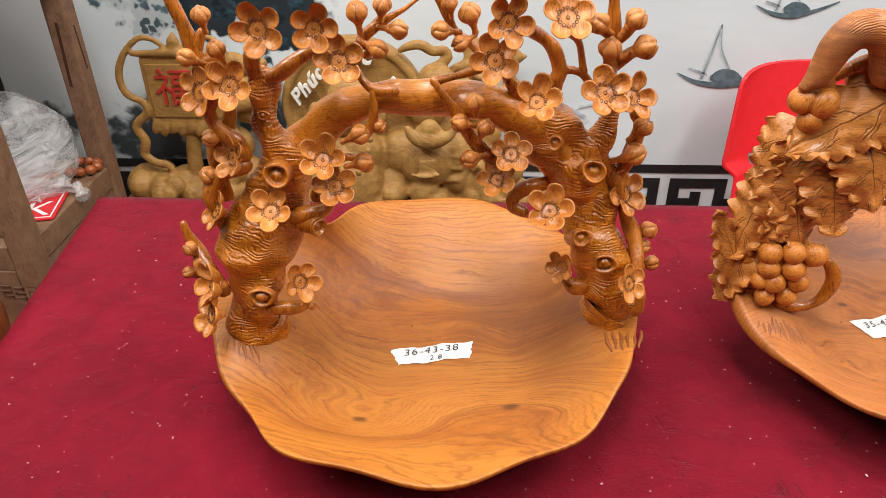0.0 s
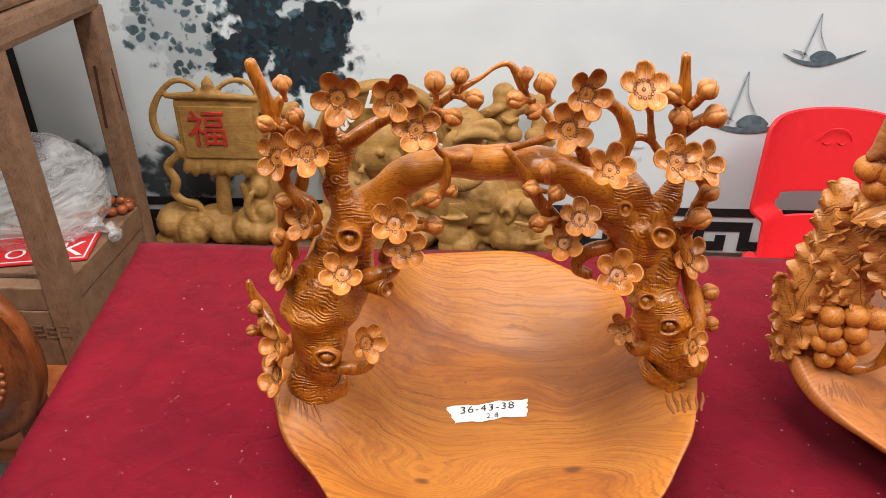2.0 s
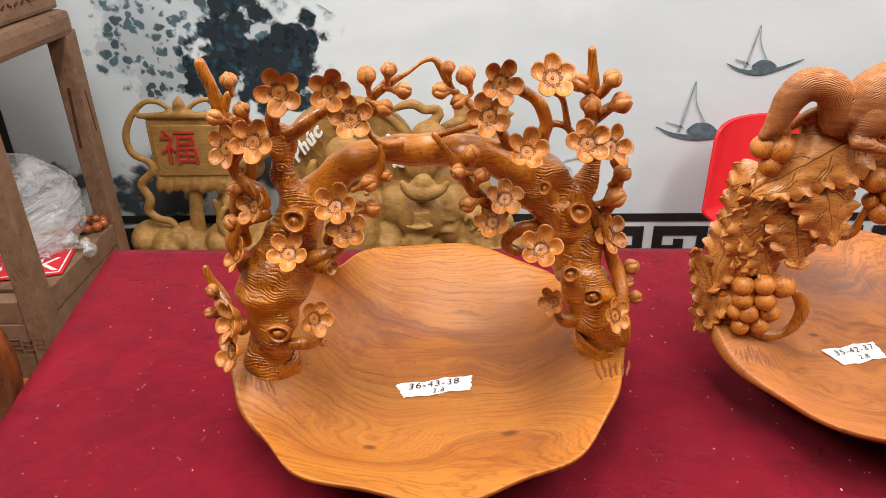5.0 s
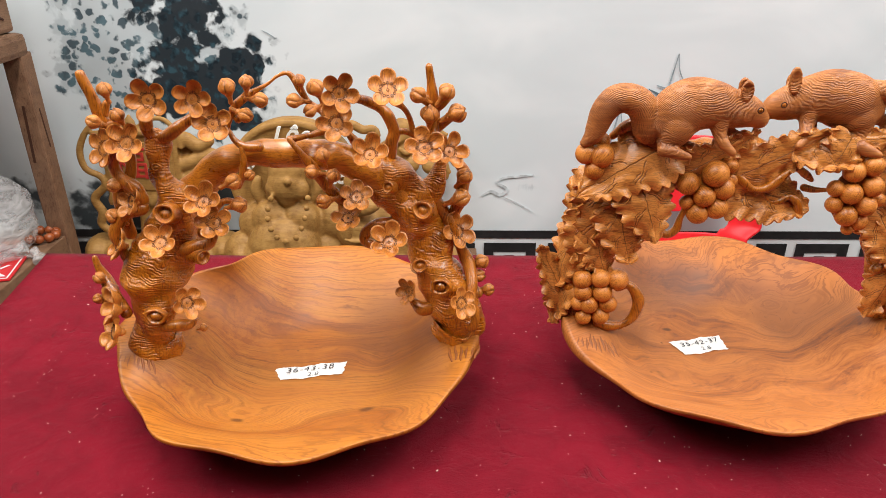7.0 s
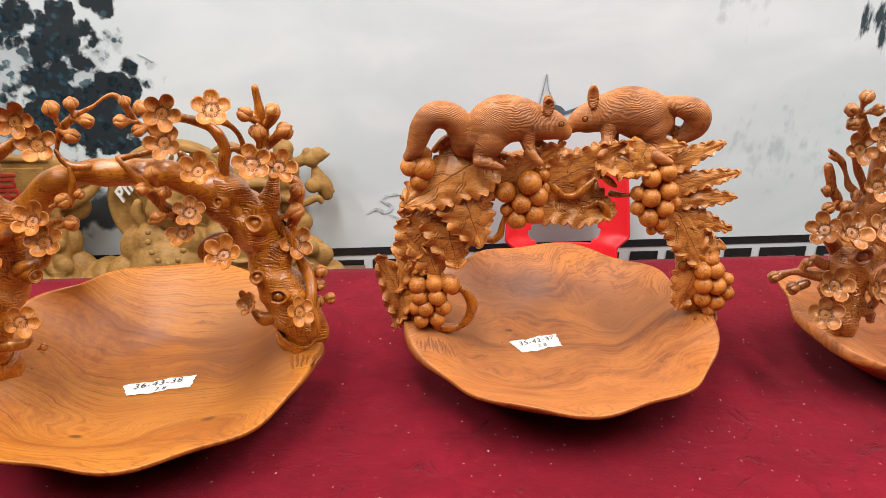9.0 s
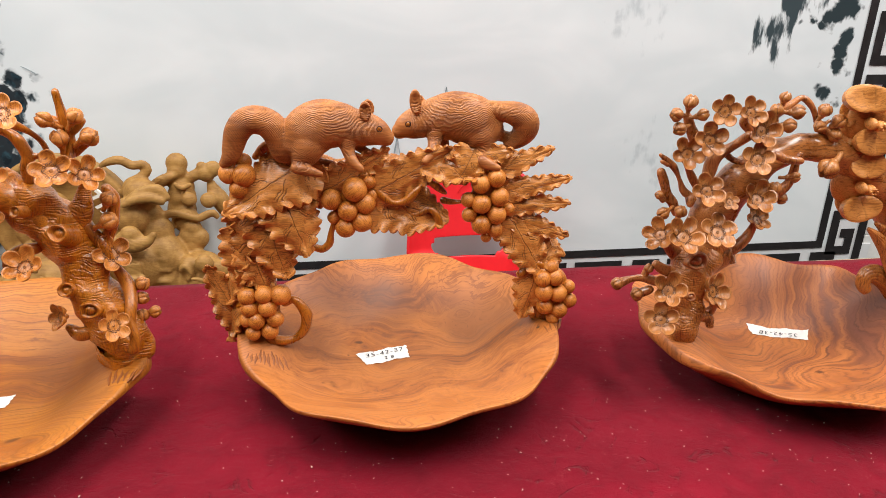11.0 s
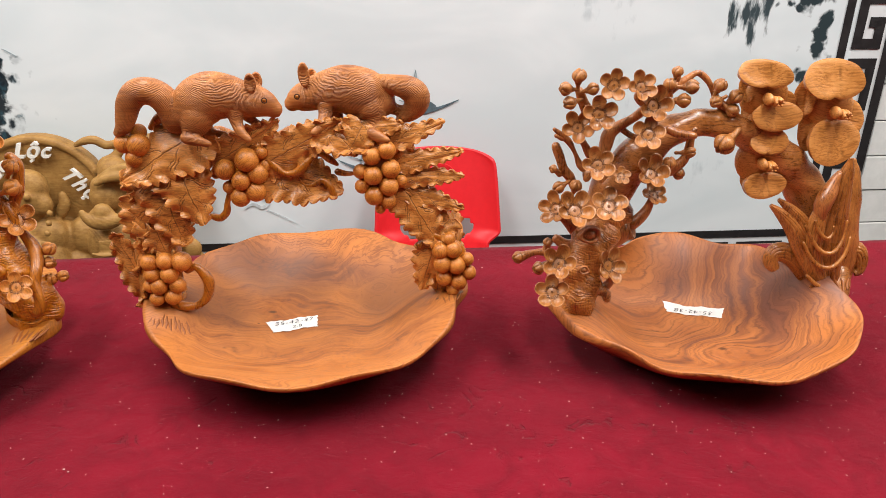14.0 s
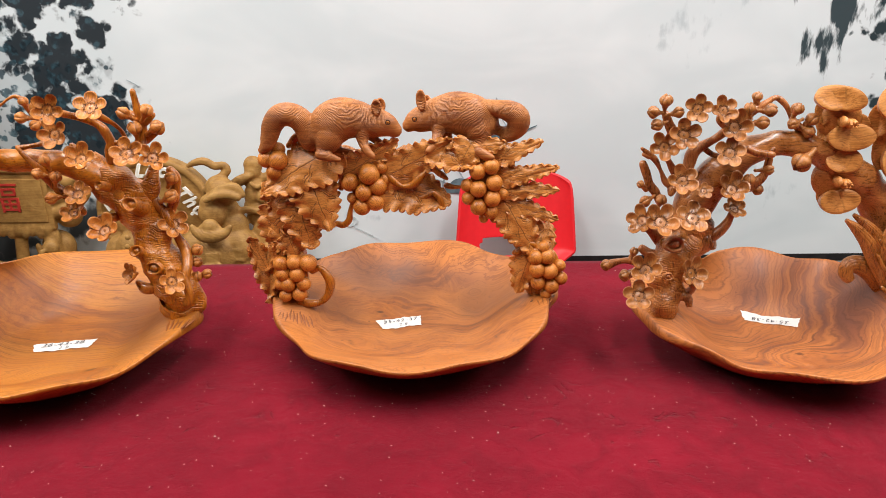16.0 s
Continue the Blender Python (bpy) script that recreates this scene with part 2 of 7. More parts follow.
BOWL_TWO = bowl_wood("bowl_wood_brown", (0.05, 0.62, -0.1), -7, 4.6, (0.4602, 0.1542, 0.03037), (0.3508, 0.1055, 0.01863), (0.1841, 0.05326, 0.01188), 0.1, 0.3, 0.38, ((-0.024, 0.196, 0.08, 0.04), (-0.053, 0.044, 0.07, -0.03)), False, 0.16, ((-0.05, 0.12, 0.14, 0.07, 0.55), (0.12, 0.1, 0.09, 0.08, 0.5), (-0.13, 0.02, 0.05, 0.07, 0.4)))
# The strongest patch, at the orchid foot, is heartwood plus painted shade.
BOWL_THREE = bowl_wood("bowl_wood_striped", (0.11, -0.25, 0.0), 0, 8.2, (0.47, 0.1532, 0.0345), (0.345, 0.1015, 0.0215), (0.1848, 0.05369, 0.01848), 0.3, 0.16, 0.8, ((0.02, -0.05, 0.08, 0.03),), True, 0.09, ((0.03, 0.13, 0.13, 0.06, 0.35), (0.15, 0.01, 0.09, 0.1, 0.85), (0.08, -0.1, 0.09, 0.03, 0.4)))
BARK = carved_wood("carved_bark", (0.6955, 0.2496, 0.01623), (0.5462, 0.1708, 0.008085), (0.2396, 0.05748, 0.00257), grooves=0.48, gloss=0.3, relief=0.7, lacquer=0.45)
BRANCH = carved_wood("sanded_branch", (0.7392, 0.2746, 0.02394), (0.5803, 0.1923, 0.01237), (0.2744, 0.07328, 0.004851), along="X", relief=0.45, gloss=0.3, lacquer=0.45)
TWIG = carved_wood("carved_twig", (0.617, 0.2036, 0.01669), (0.4408, 0.1323, 0.007762), (0.16, 0.03843, 0.00257), relief=0.6, gloss=0.3, lacquer=0.45)
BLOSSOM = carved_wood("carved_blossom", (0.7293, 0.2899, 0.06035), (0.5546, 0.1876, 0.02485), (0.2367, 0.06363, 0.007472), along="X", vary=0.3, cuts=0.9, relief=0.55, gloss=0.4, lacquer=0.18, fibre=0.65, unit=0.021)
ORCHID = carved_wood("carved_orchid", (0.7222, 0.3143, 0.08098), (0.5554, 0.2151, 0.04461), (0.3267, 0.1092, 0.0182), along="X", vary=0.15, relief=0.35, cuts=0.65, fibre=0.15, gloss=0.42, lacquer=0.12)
RED_TWIG = carved_wood("carved_twig_dark", (0.6653, 0.2456, 0.0758), (0.4134, 0.1388, 0.03411), (0.1293, 0.03666, 0.009515), relief=0.4, gloss=0.3, lacquer=0.45)
RED_BARK = carved_wood("carved_bark_dark", (0.759, 0.2915, 0.06704), (0.5055, 0.171, 0.03018), (0.1858, 0.05218, 0.009119), grooves=0.55, gloss=0.3, relief=0.5, lacquer=0.45)
RED_BRANCH = carved_wood("sanded_branch_dark", (0.7135, 0.2875, 0.08746), (0.4645, 0.1672, 0.03935), (0.1651, 0.05051, 0.01142), along="X", relief=0.3, gloss=0.3, lacquer=0.45)
RED_BLOSSOM = carved_wood("carved_blossom_dark", (0.5912, 0.2348, 0.05954), (0.3875, 0.1379, 0.02848), (0.1406, 0.04295, 0.008805), along="X", vary=0.35, cuts=0.9, relief=0.4, gloss=0.36, lacquer=0.3, fibre=0.5, unit=0.021)
GROOVE = plain("cut_root_line", (0.2465, 0.072, 0.0128), 0.5)
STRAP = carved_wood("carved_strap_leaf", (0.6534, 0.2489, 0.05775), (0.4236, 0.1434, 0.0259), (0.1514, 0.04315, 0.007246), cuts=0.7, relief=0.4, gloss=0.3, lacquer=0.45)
# Darker brown for the key pattern on the rack.
CARVED_LINE = plain("worn_carving", (0.11, 0.05, 0.026), 0.7)
# Plain dark colour for blossom rings, eyelids, post crack and cut marks.
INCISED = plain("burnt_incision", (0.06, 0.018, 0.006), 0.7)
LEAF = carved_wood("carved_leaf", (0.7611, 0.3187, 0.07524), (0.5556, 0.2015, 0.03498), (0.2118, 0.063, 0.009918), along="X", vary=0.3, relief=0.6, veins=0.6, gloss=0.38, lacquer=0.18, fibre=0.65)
GRAPE = carved_wood("carved_grape", (0.7517, 0.2836, 0.05094), (0.5676, 0.1913, 0.02414), (0.2834, 0.07661, 0.0078), along="Z", gloss=0.44, relief=0.12, lacquer=0.04, fibre=0.12, unit=0.02)


def fur_wood():
    """Combed fur: long gouge lines that follow the mesh's "comb" counts, faded where "sleek" is low."""
    g = Graph("carved_fur")
    p = g.coord
    comb, sleek = g.tree.nodes.new("ShaderNodeAttribute"), g.tree.nodes.new("ShaderNodeAttribute")
    comb.attribute_name, sleek.attribute_name = "comb", "sleek"
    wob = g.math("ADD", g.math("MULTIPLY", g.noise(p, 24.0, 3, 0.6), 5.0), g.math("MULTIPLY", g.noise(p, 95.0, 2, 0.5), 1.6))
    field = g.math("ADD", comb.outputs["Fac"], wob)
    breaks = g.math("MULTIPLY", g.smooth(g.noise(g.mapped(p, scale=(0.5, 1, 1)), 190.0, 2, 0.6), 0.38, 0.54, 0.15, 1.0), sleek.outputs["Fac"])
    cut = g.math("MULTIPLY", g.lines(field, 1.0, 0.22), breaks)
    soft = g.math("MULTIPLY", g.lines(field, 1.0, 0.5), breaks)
    tone = g.noise(p, 24.0, 3)
    grain = g.noise(g.mapped(p, scale=(24, 60, 420)), 1.0, 4, 0.65)
    col = g.ramp(g.math("ADD", g.math("MULTIPLY", grain, 0.5), g.math("MULTIPLY", tone, 0.5)), (0.38, (0.26, 0.08, 0.018)), (0.5, (0.44, 0.153, 0.036)), (0.64, (0.57, 0.22, 0.062)))
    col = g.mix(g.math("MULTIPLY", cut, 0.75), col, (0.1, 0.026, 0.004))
    return g.done(col, 0.48, g.bump(g.math("SUBTRACT", g.math("MULTIPLY", grain, 0.5), g.math("MULTIPLY", soft, 1.3)), 0.42, 0.0013), Specular_IOR_Level=0.5, Coat_Weight=0.05, Coat_Roughness=0.22)


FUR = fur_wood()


def cloth_red():
    g = Graph("red_felt")
    p = g.coord
    patch = g.noise(p, 3.2, 3, 0.55, 0.8)
    nap = g.noise(p, 26.0, 4, 0.62, 0.5)
    scuff = g.smooth(g.noise(g.vec("ADD", p, (5, 2, 0)), 38.0, 4, 0.7, 1.2), 0.58, 0.8)
    scuff = g.math("MULTIPLY", scuff, g.smooth(g.noise(p, 6.0, 2), 0.36, 0.58))
    fibre = g.noise(p, 900.0, 2, 0.6)
    hair = g.smooth(g.noise(g.vec("ADD", p, g.vec("SCALE", g.noise(p, 60.0, 2, 0.5, 0.0, True), 0.05)), 210.0, 2, 0.5, 1.5), 0.66, 0.76)
    col = g.mix(g.smooth(patch, 0.3, 0.7), (0.145, 0.003, 0.0112), (0.205, 0.0046, 0.0162))
    col = g.mix(g.math("MULTIPLY", g.smooth(nap, 0.36, 0.7), 0.55), col, (0.1, 0.0022, 0.008))
    col = g.mix(g.math("MULTIPLY", scuff, 0.55), col, (0.075, 0.002, 0.007))
    col = g.mix(g.math("MULTIPLY", g.smooth(fibre, 0.4, 0.7), 0.25), col, (0.27, 0.012, 0.026))
    col = g.mix(g.math("MULTIPLY", hair, 0.6), col, (0.33, 0.06, 0.07))
    h = g.math("ADD", g.math("MULTIPLY", scuff, -0.8), g.math("ADD", nap, g.math("MULTIPLY", fibre, 0.25)))
    return g.done(col, 0.92, g.bump(h, 1.0, 0.004), Sheen_Weight=0.04, Sheen_Roughness=0.5, Specular_IOR_Level=0.1)


CLOTH = cloth_red()


def mural_print():
    """A printed ink-wash landscape: pale wash, a leafy tree, rocks and hanging twigs."""
    g = Graph("mural_print")
    p = g.coord

    def spot(x, z, rx, rz):
        d = g.mapped(p, loc=(-x / rx, 0, -z / rz), scale=(1 / rx, 0.0, 1 / rz))
        return g.math("SUBTRACT", 1.0, g.vec("LENGTH", d))

    def group(*spots):
        out = spot(*spots[0])
        for s in spots[1:]:
            out = g.math("MAXIMUM", out, spot(*s))
        return out

    clump = g.noise(p, 15.0, 4, 0.55, 0.5)
    small = g.noise(g.vec("ADD", p, (2, 0, 5)), 44.0, 3, 0.5, 0.3)
    def cells(scale, warp):
        """Rounded leaf-sized lobes: above 0 inside a leaf, below between leaves."""
        n = g.tree.nodes.new("ShaderNodeTexVoronoi")
        n.inputs["Scale"].default_value = scale
        g.put(n.inputs["Vector"], g.vec("ADD", g.vec("MULTIPLY", p, (1, 0, 1)), g.vec("SCALE", g.noise(p, 40.0, 2, 0.5, 0.0, True), warp)))
        return g.math("SUBTRACT", 0.42, n.outputs["Distance"])

    lobes, netted = cells(25.0, 0.03), g.smooth(cells(38.0, 0.03), -0.12, 0.1)
    leafy = g.math("ADD", g.math("MULTIPLY", g.math("SUBTRACT", clump, 0.5), 2.0), g.math("ADD", g.math("MULTIPLY", lobes, 1.1), g.math("MULTIPLY", g.math("SUBTRACT", small, 0.5), 0.3)))
    crown = group((-0.46, 1.05, 0.09, 0.1), (-0.55, 1.09, 0.07, 0.06), (-0.35, 0.93, 0.07, 0.08), (-0.37, 0.86, 0.08, 0.06), (-0.49, 0.92, 0.1, 0.1), (-0.42, 0.82, 0.1, 0.07), (-0.55, 0.85, 0.08, 0.08), (-0.5, 1.27, 0.24, 0.14), (-0.36, 1.13, 0.06, 0.05))
    pale_crown = group((-0.7, 0.97, 0.12, 0.12), (-0.76, 0.9, 0.06, 0.06), (-0.66, 0.87, 0.12, 0.08), (-0.62, 1.05, 0.16, 0.14), (-0.74, 1.16, 0.14, 0.12), (-0.45, 0.9, 0.2, 0.2))
    rocks = group((-0.74, 0.56, 0.2, 0.12), (-0.95, 0.6, 0.12, 0.06), (-0.6, 0.66, 0.12, 0.1), (-0.45, 0.62, 0.2, 0.08))
    twigs = group((1.74, 1.03, 0.065, 0.15), (1.72, 1.16, 0.1, 0.1), (1.76, 1.3, 0.14, 0.2))
    streaky = g.math("MULTIPLY", g.math("SUBTRACT", g.noise(g.mapped(p, rot=(0, -38, 0), scale=(34, 1, 9)), 1.0, 4, 0.6), 0.5), 2.8)
    hanging = g.math("ADD", group((1.53, 1.09, 0.075, 0.08), (1.58, 1.17, 0.09, 0.07), (1.55, 1.28, 0.2, 0.12)), streaky)
    faint = g.math("ADD", group((1.17, 1.14, 0.1, 0.1), (1.25, 1.24, 0.12, 0.1), (0.36, 0.62, 0.1, 0.02), (1.35, 0.75, 0.2, 0.14)), streaky)
    haze = g.noise(g.mapped(p, rot=(0, -30, 0), scale=(1.4, 1, 3.2)), 1.5, 3, 0.5, 0.6)
    col = g.mix(g.smooth(haze, 0.35, 0.7), (0.63, 0.69, 0.713), (0.74, 0.785, 0.803))
    col = g.mix(g.math("MULTIPLY", g.smooth(g.math("ADD", faint, leafy), 0.25, 1.2), 0.45), col, (0.3, 0.36, 0.39))
    sparse = g.math("MULTIPLY", g.smooth(g.math("ADD", pale_crown, g.math("MULTIPLY", leafy, 0.7)), 0.03, 0.3), g.smooth(netted, 0.0, 1.0, 0.3, 1.0))
    col = g.mix(g.math("MULTIPLY", sparse, 0.92), col, g.mix(g.smooth(clump, 0.4, 0.6), (0.05, 0.115, 0.145), (0.018, 0.042, 0.058)))
    col = g.mix(g.math("MULTIPLY", g.smooth(g.math("ADD", rocks, g.math("MULTIPLY", leafy, 0.7)), 0.1, 0.6), 0.93), col, (0.022, 0.03, 0.036))
    dense = g.math("MULTIPLY", g.smooth(g.math("ADD", crown, g.math("MULTIPLY", leafy, 0.85)), 0.0, 0.22), g.smooth(crown, -0.45, -0.1))
    col = g.mix(g.math("MULTIPLY", dense, 0.97), col, g.mix(g.math("MULTIPLY", netted, g.smooth(small, 0.4, 0.65)), (0.008, 0.014, 0.02), (0.03, 0.07, 0.092)))
    col = g.mix(g.math("MULTIPLY", g.smooth(g.math("ADD", twigs, leafy), 0.25, 0.6), 0.97), col, (0.008, 0.022, 0.028))
    col = g.mix(g.math("MULTIPLY", g.smooth(hanging, 0.22, 0.6), 0.95), col, (0.01, 0.028, 0.036))
    wavy = g.noise(p, 2.2, 2, 0.5)
    return g.done(col, 0.6, g.bump(wavy, 0.25, 0.01), Specular_IOR_Level=0.15)


MURAL = mural_print()
INK = plain("ink_black", (0.017, 0.015, 0.016), 0.5, 0.3, 60)
INK_SOFT = plain("ink_wash", (0.31, 0.38, 0.41), 0.55, 0.35, 40)
INK_FAINT = plain("ink_wash_faint", (0.59, 0.645, 0.665), 0.55, 0.3, 40)
INK_DARK = plain("ink_wash_dark", (0.1, 0.15, 0.175), 0.55, 0.4, 40)
BORDER_WHITE = plain("border_white", (0.7, 0.72, 0.73), 0.5, 0.04, 12)
WHITE_PLANK = plain("white_painted_plank", (0.74, 0.74, 0.72), 0.55, 0.05, 25, 0.15)
# Walls out of view, given an invented dark brown to lower fill light.
DARK_UNSEEN_WALL = plain("shop_wall", (0.12, 0.1, 0.085), 0.75, 0.1, 5)
WALL_PAINT = plain("wall_paint", (0.7, 0.7, 0.68), 0.8, 0.05, 8)
CEILING = plain("ceiling_paint", (0.78, 0.78, 0.77), 0.85, 0.04, 6)
# Floor kept dark so that less light bounces back up.
FLOOR = plain("floor_tile", (0.13, 0.115, 0.1), 0.3, 0.1, 6)
RED_PLASTIC = plain("red_plastic", (0.72, 0.02, 0.028), 0.42, 0.03, 60, 0.04)


def statue_wood():
    """Pale dusty carving whose shallow gouged folds wind over the forms."""
    g = Graph("pale_carved_wood")
    p = g.coord
    warp = g.vec("SCALE", g.vec("SUBTRACT", g.noise(p, 9.0, 2, 0.5, 0.0, True), (0.5, 0.5, 0.5)), 0.16)
    q = g.vec("ADD", p, warp)
    fold = g.wave(q, 26.0, None, "DIAGONAL", 4.0, 2.0, 1.5)
    patchy = g.smooth(g.noise(p, 16.0, 2), 0.46, 0.6)
    tone = g.noise(p, 40.0, 4, 0.65)
    grain = g.noise(g.mapped(p, scale=(30, 300, 300)), 1.0, 3, 0.6)
    col = g.ramp(g.math("ADD", g.math("MULTIPLY", tone, 0.6), g.math("MULTIPLY", grain, 0.4)), (0.34, (0.24, 0.118, 0.03)), (0.5, (0.36, 0.188, 0.05)), (0.66, (0.45, 0.25, 0.072)))
    height = g.math("ADD", g.math("MULTIPLY", g.math("MULTIPLY", fold, patchy), 1.0), g.math("MULTIPLY", grain, 0.12))
    return g.done(col, 0.58, g.bump(height, 0.12, 0.004), Specular_IOR_Level=0.35)


STATUE = statue_wood()
RED_PAINT = plain("red_paint", (0.5, 0.035, 0.022), 0.6, 0.15, 80)
WHITE_PAINT = plain("white_letter", (0.82, 0.8, 0.74), 0.5, 0.04, 50)
RACK = carved_wood("weathered_rack_wood", (0.2924, 0.1729, 0.09942), (0.2289, 0.1257, 0.06958), (0.1272, 0.06285, 0.03293), along="Y", gloss=0.6, lacquer=0.0)
RACK_POST = carved_wood("rack_post_wood", (0.2988, 0.1729, 0.09821), (0.2352, 0.1257, 0.06958), (0.1335, 0.06285, 0.03293), along="Z", gloss=0.6, lacquer=0.0)
TABLE_WOOD = carved_wood("bare_table_wood", (0.45, 0.35, 0.24), (0.38, 0.28, 0.18), (0.27, 0.19, 0.12), along="X", gloss=0.65, lacquer=0.0)
MAHOGANY = carved_wood("dark_red_carving", (0.434, 0.1232, 0.0325), (0.31, 0.07975, 0.0182), (0.155, 0.0348, 0.0091), gloss=0.35)
BEAD = carved_wood("red_wood_bead", (0.5, 0.135, 0.035), (0.375, 0.09, 0.0224), (0.2125, 0.045, 0.0112), gloss=0.3)
PAPER = plain("paper_tape", (0.8, 0.79, 0.76), 0.8, 0.05, 90, 0.2)
PEN = plain("pen_ink", (0.02, 0.02, 0.03), 0.6)
LINT = plain("wood_lint", (0.75, 0.62, 0.5), 0.8)
SIGN_RED = plain("sign_red", (0.6, 0.02, 0.025), 0.35, 0.04, 40, 0.03)
SIGN_WHITE = plain("sign_white", (0.8, 0.8, 0.8), 0.4, 0.03, 40, 0.03)
LAMP_WHITE = plain("lamp_housing", (0.8, 0.8, 0.8), 0.5, 0.03)


def bag_film():
    g = Graph("plastic_film")
    n = g.noise(g.mapped(g.coord, rot=(20, 30, 0), scale=(1, 1, 2.4)), 14.0, 3, 0.5, 1.6)
    return g.done((0.88, 0.88, 0.88), 0.14, g.bump(n, 0.8, 0.012), Alpha=g.smooth(n, 0.3, 0.7, 0.2, 0.46), Specular_IOR_Level=0.6)


FILM = bag_film()


# ---- mesh helpers ----
def link(name, verts, faces, material, parent=None, label="", smooth=True):
    mesh = bpy.data.meshes.new(name)
    mesh.from_pydata([tuple(v) for v in verts], [], faces)
    mesh.materials.append(material)
    if smooth:
        mesh.polygons.foreach_set("use_smooth", [True] * len(mesh.polygons))
    mesh.update()
    ob = new(name, mesh)
    ob.parent = parent
    if label:
        ob["label"] = label
    return ob


def part(name, bm, material, parent=None, label="", smooth=True):
    bmesh.ops.recalc_face_normals(bm, faces=bm.faces)
    mesh = bpy.data.meshes.new(name)
    bm.to_mesh(mesh)
    bm.free()
    mesh.materials.append(material)
    mesh.polygons.foreach_set("use_smooth", [smooth] * len(mesh.polygons))
    ob = new(name, mesh)
    ob.parent = parent
    if label:
        ob["label"] = label
    return ob


def again(ob, m, parent=None, name=None):
    """Another object on the same mesh, at the pose m."""
    c = new(name or ob.name.split(".")[0], ob.data)
    c.parent = parent
    c.matrix_basis = m
    return c


def root(name, m, label, category, group="", kind=""):
    ob = new(name)
    ob.empty_display_size = 0.05
    ob.matrix_world = m
    return tagged(ob, label, category, group, kind)


def box(bm, size, at=(0, 0, 0), rot=(0, 0, 0), bevel=0.0):
    m = pose(*at, *rot) @ Matrix.Diagonal((*size, 1))
    vs = bmesh.ops.create_cube(bm, size=1.0, matrix=m)["verts"]
    if bevel:
        edges = list({e for v in vs for e in v.link_edges})
        bmesh.ops.bevel(bm, geom=edges, offset=bevel, segments=2, affect="EDGES", profile=0.6)
    return bm


def boxed(name, size, at, material, parent=None, label="", bevel=0.003, rot=(0, 0, 0)):
    return part(name, box(bmesh.new(), size, at, rot, bevel), material, parent, label, smooth=False)


def spline(points, step):
    """Catmull-Rom through rows of numbers, about one sample every step metres."""
    P = [np.array(p, float) for p in points]
    P = [2 * P[0] - P[1], *P, 2 * P[-1] - P[-2]]
    out = []
    for i in range(1, len(P) - 2):
        a, b, c, d = P[i - 1:i + 3]
        n = max(2, int(np.linalg.norm((c - b)[:3]) / step))
        for k in range(n):
            t = k / n
            out.append(0.5 * (2 * b + (c - a) * t + (2 * a - 5 * b + 4 * c - d) * t * t + (3 * b - a - 3 * c + d) * t ** 3))
    out.append(P[-2])
    return np.array(out)


def tube_mesh(points, seg=14, step=0.004, rough=0.0, bark=0.0, squash=1.0, seed=0.0, cap=1.0, tail=1.0):
    """Vertices and faces of a round limb through rows of x, y, z, radius, with rounded ends."""
    S = spline(points, step)
    C, R = S[:, :3], np.maximum(S[:, 3], 0.0004)
    T = np.gradient(C, axis=0)
    T /= np.linalg.norm(T, axis=1)[:, None] + 1e-9
    verts, faces = [], []
    side = np.cross(T[0], (0, 1, 0)) if abs(T[0][1]) < 0.9 else np.cross(T[0], (1, 0, 0))
    rows = [(0, -0.9 * cap, 0.35), (0, -0.55 * cap, 0.8 + 0.2 * (1 - cap))] + [(i, 0.0, 1.0) for i in range(len(C))] + [(len(C) - 1, 0.55 * tail, 0.8), (len(C) - 1, 0.9 * tail, 0.35)]
    run = 0.0
    for j, (i, off, k) in enumerate(rows):
        side = side - T[i] * np.dot(side, T[i])
        side /= np.linalg.norm(side) + 1e-9
        up = np.cross(T[i], side)
        if j and i:
            run += np.linalg.norm(C[i] - C[i - 1]) if off == 0 else 0
        for s in range(seg):
            a = 2 * math.pi * s / seg
            r = R[i] * k
            d = math.cos(a) * side + math.sin(a) * up
            d = d * np.array((1.0, squash, 1.0))
            p = C[i] + T[i] * off * R[i] + d * r
            if rough or bark:
                w = Vector(p)
                n = noise.noise((w + Vector((seed, 0, 0))) * 38) * rough
                if bark:
                    wob = noise.noise((w + Vector((0, seed, 0))) * 60) * 0.5 + noise.noise(w * 22) * 1.4
                    n += bark * (abs(math.sin(math.pi * (run / 0.0048 + wob))) - 0.7)
                    n += 0.22 * rough * (1.0 - 4.0 * abs(noise.noise(w * 27 + Vector((0, 0, seed)))))
                p = p + d * n
            verts.append(p)
    n = len(rows)
    for j in range(n - 1):
        for s in range(seg):
            a, b = j * seg + s, j * seg + (s + 1) % seg
            faces.append((a, b, b + seg, a + seg))
    faces.append(tuple(range(seg - 1, -1, -1)))
    faces.append(tuple((n - 1) * seg + s for s in range(seg)))
    return verts, faces


def merged(pieces):
    verts, faces = [], []
    for v, f in pieces:
        o = len(verts)
        verts += list(v)
        faces += [tuple(i + o for i in face) for face in f]
    return verts, faces


def ball(at, radii, turn=0.0, seg=16, rings=10):
    verts, faces = [], []
    m = Matrix.Rotation(radians(turn), 3, "Y")
    for j in range(rings + 1):
        b = math.pi * j / rings
        for s in range(seg):
            a = 2 * math.pi * s / seg
            v = m @ Vector((radii[0] * math.sin(b) * math.cos(a), radii[1] * math.sin(b) * math.sin(a), radii[2] * math.cos(b)))
            verts.append(np.array(v) + np.array(at))
    for j in range(rings):
        for s in range(seg):
            a, b = j * seg + s, j * seg + (s + 1) % seg
            faces.append((a, a + seg, b + seg, b))
    return verts, faces


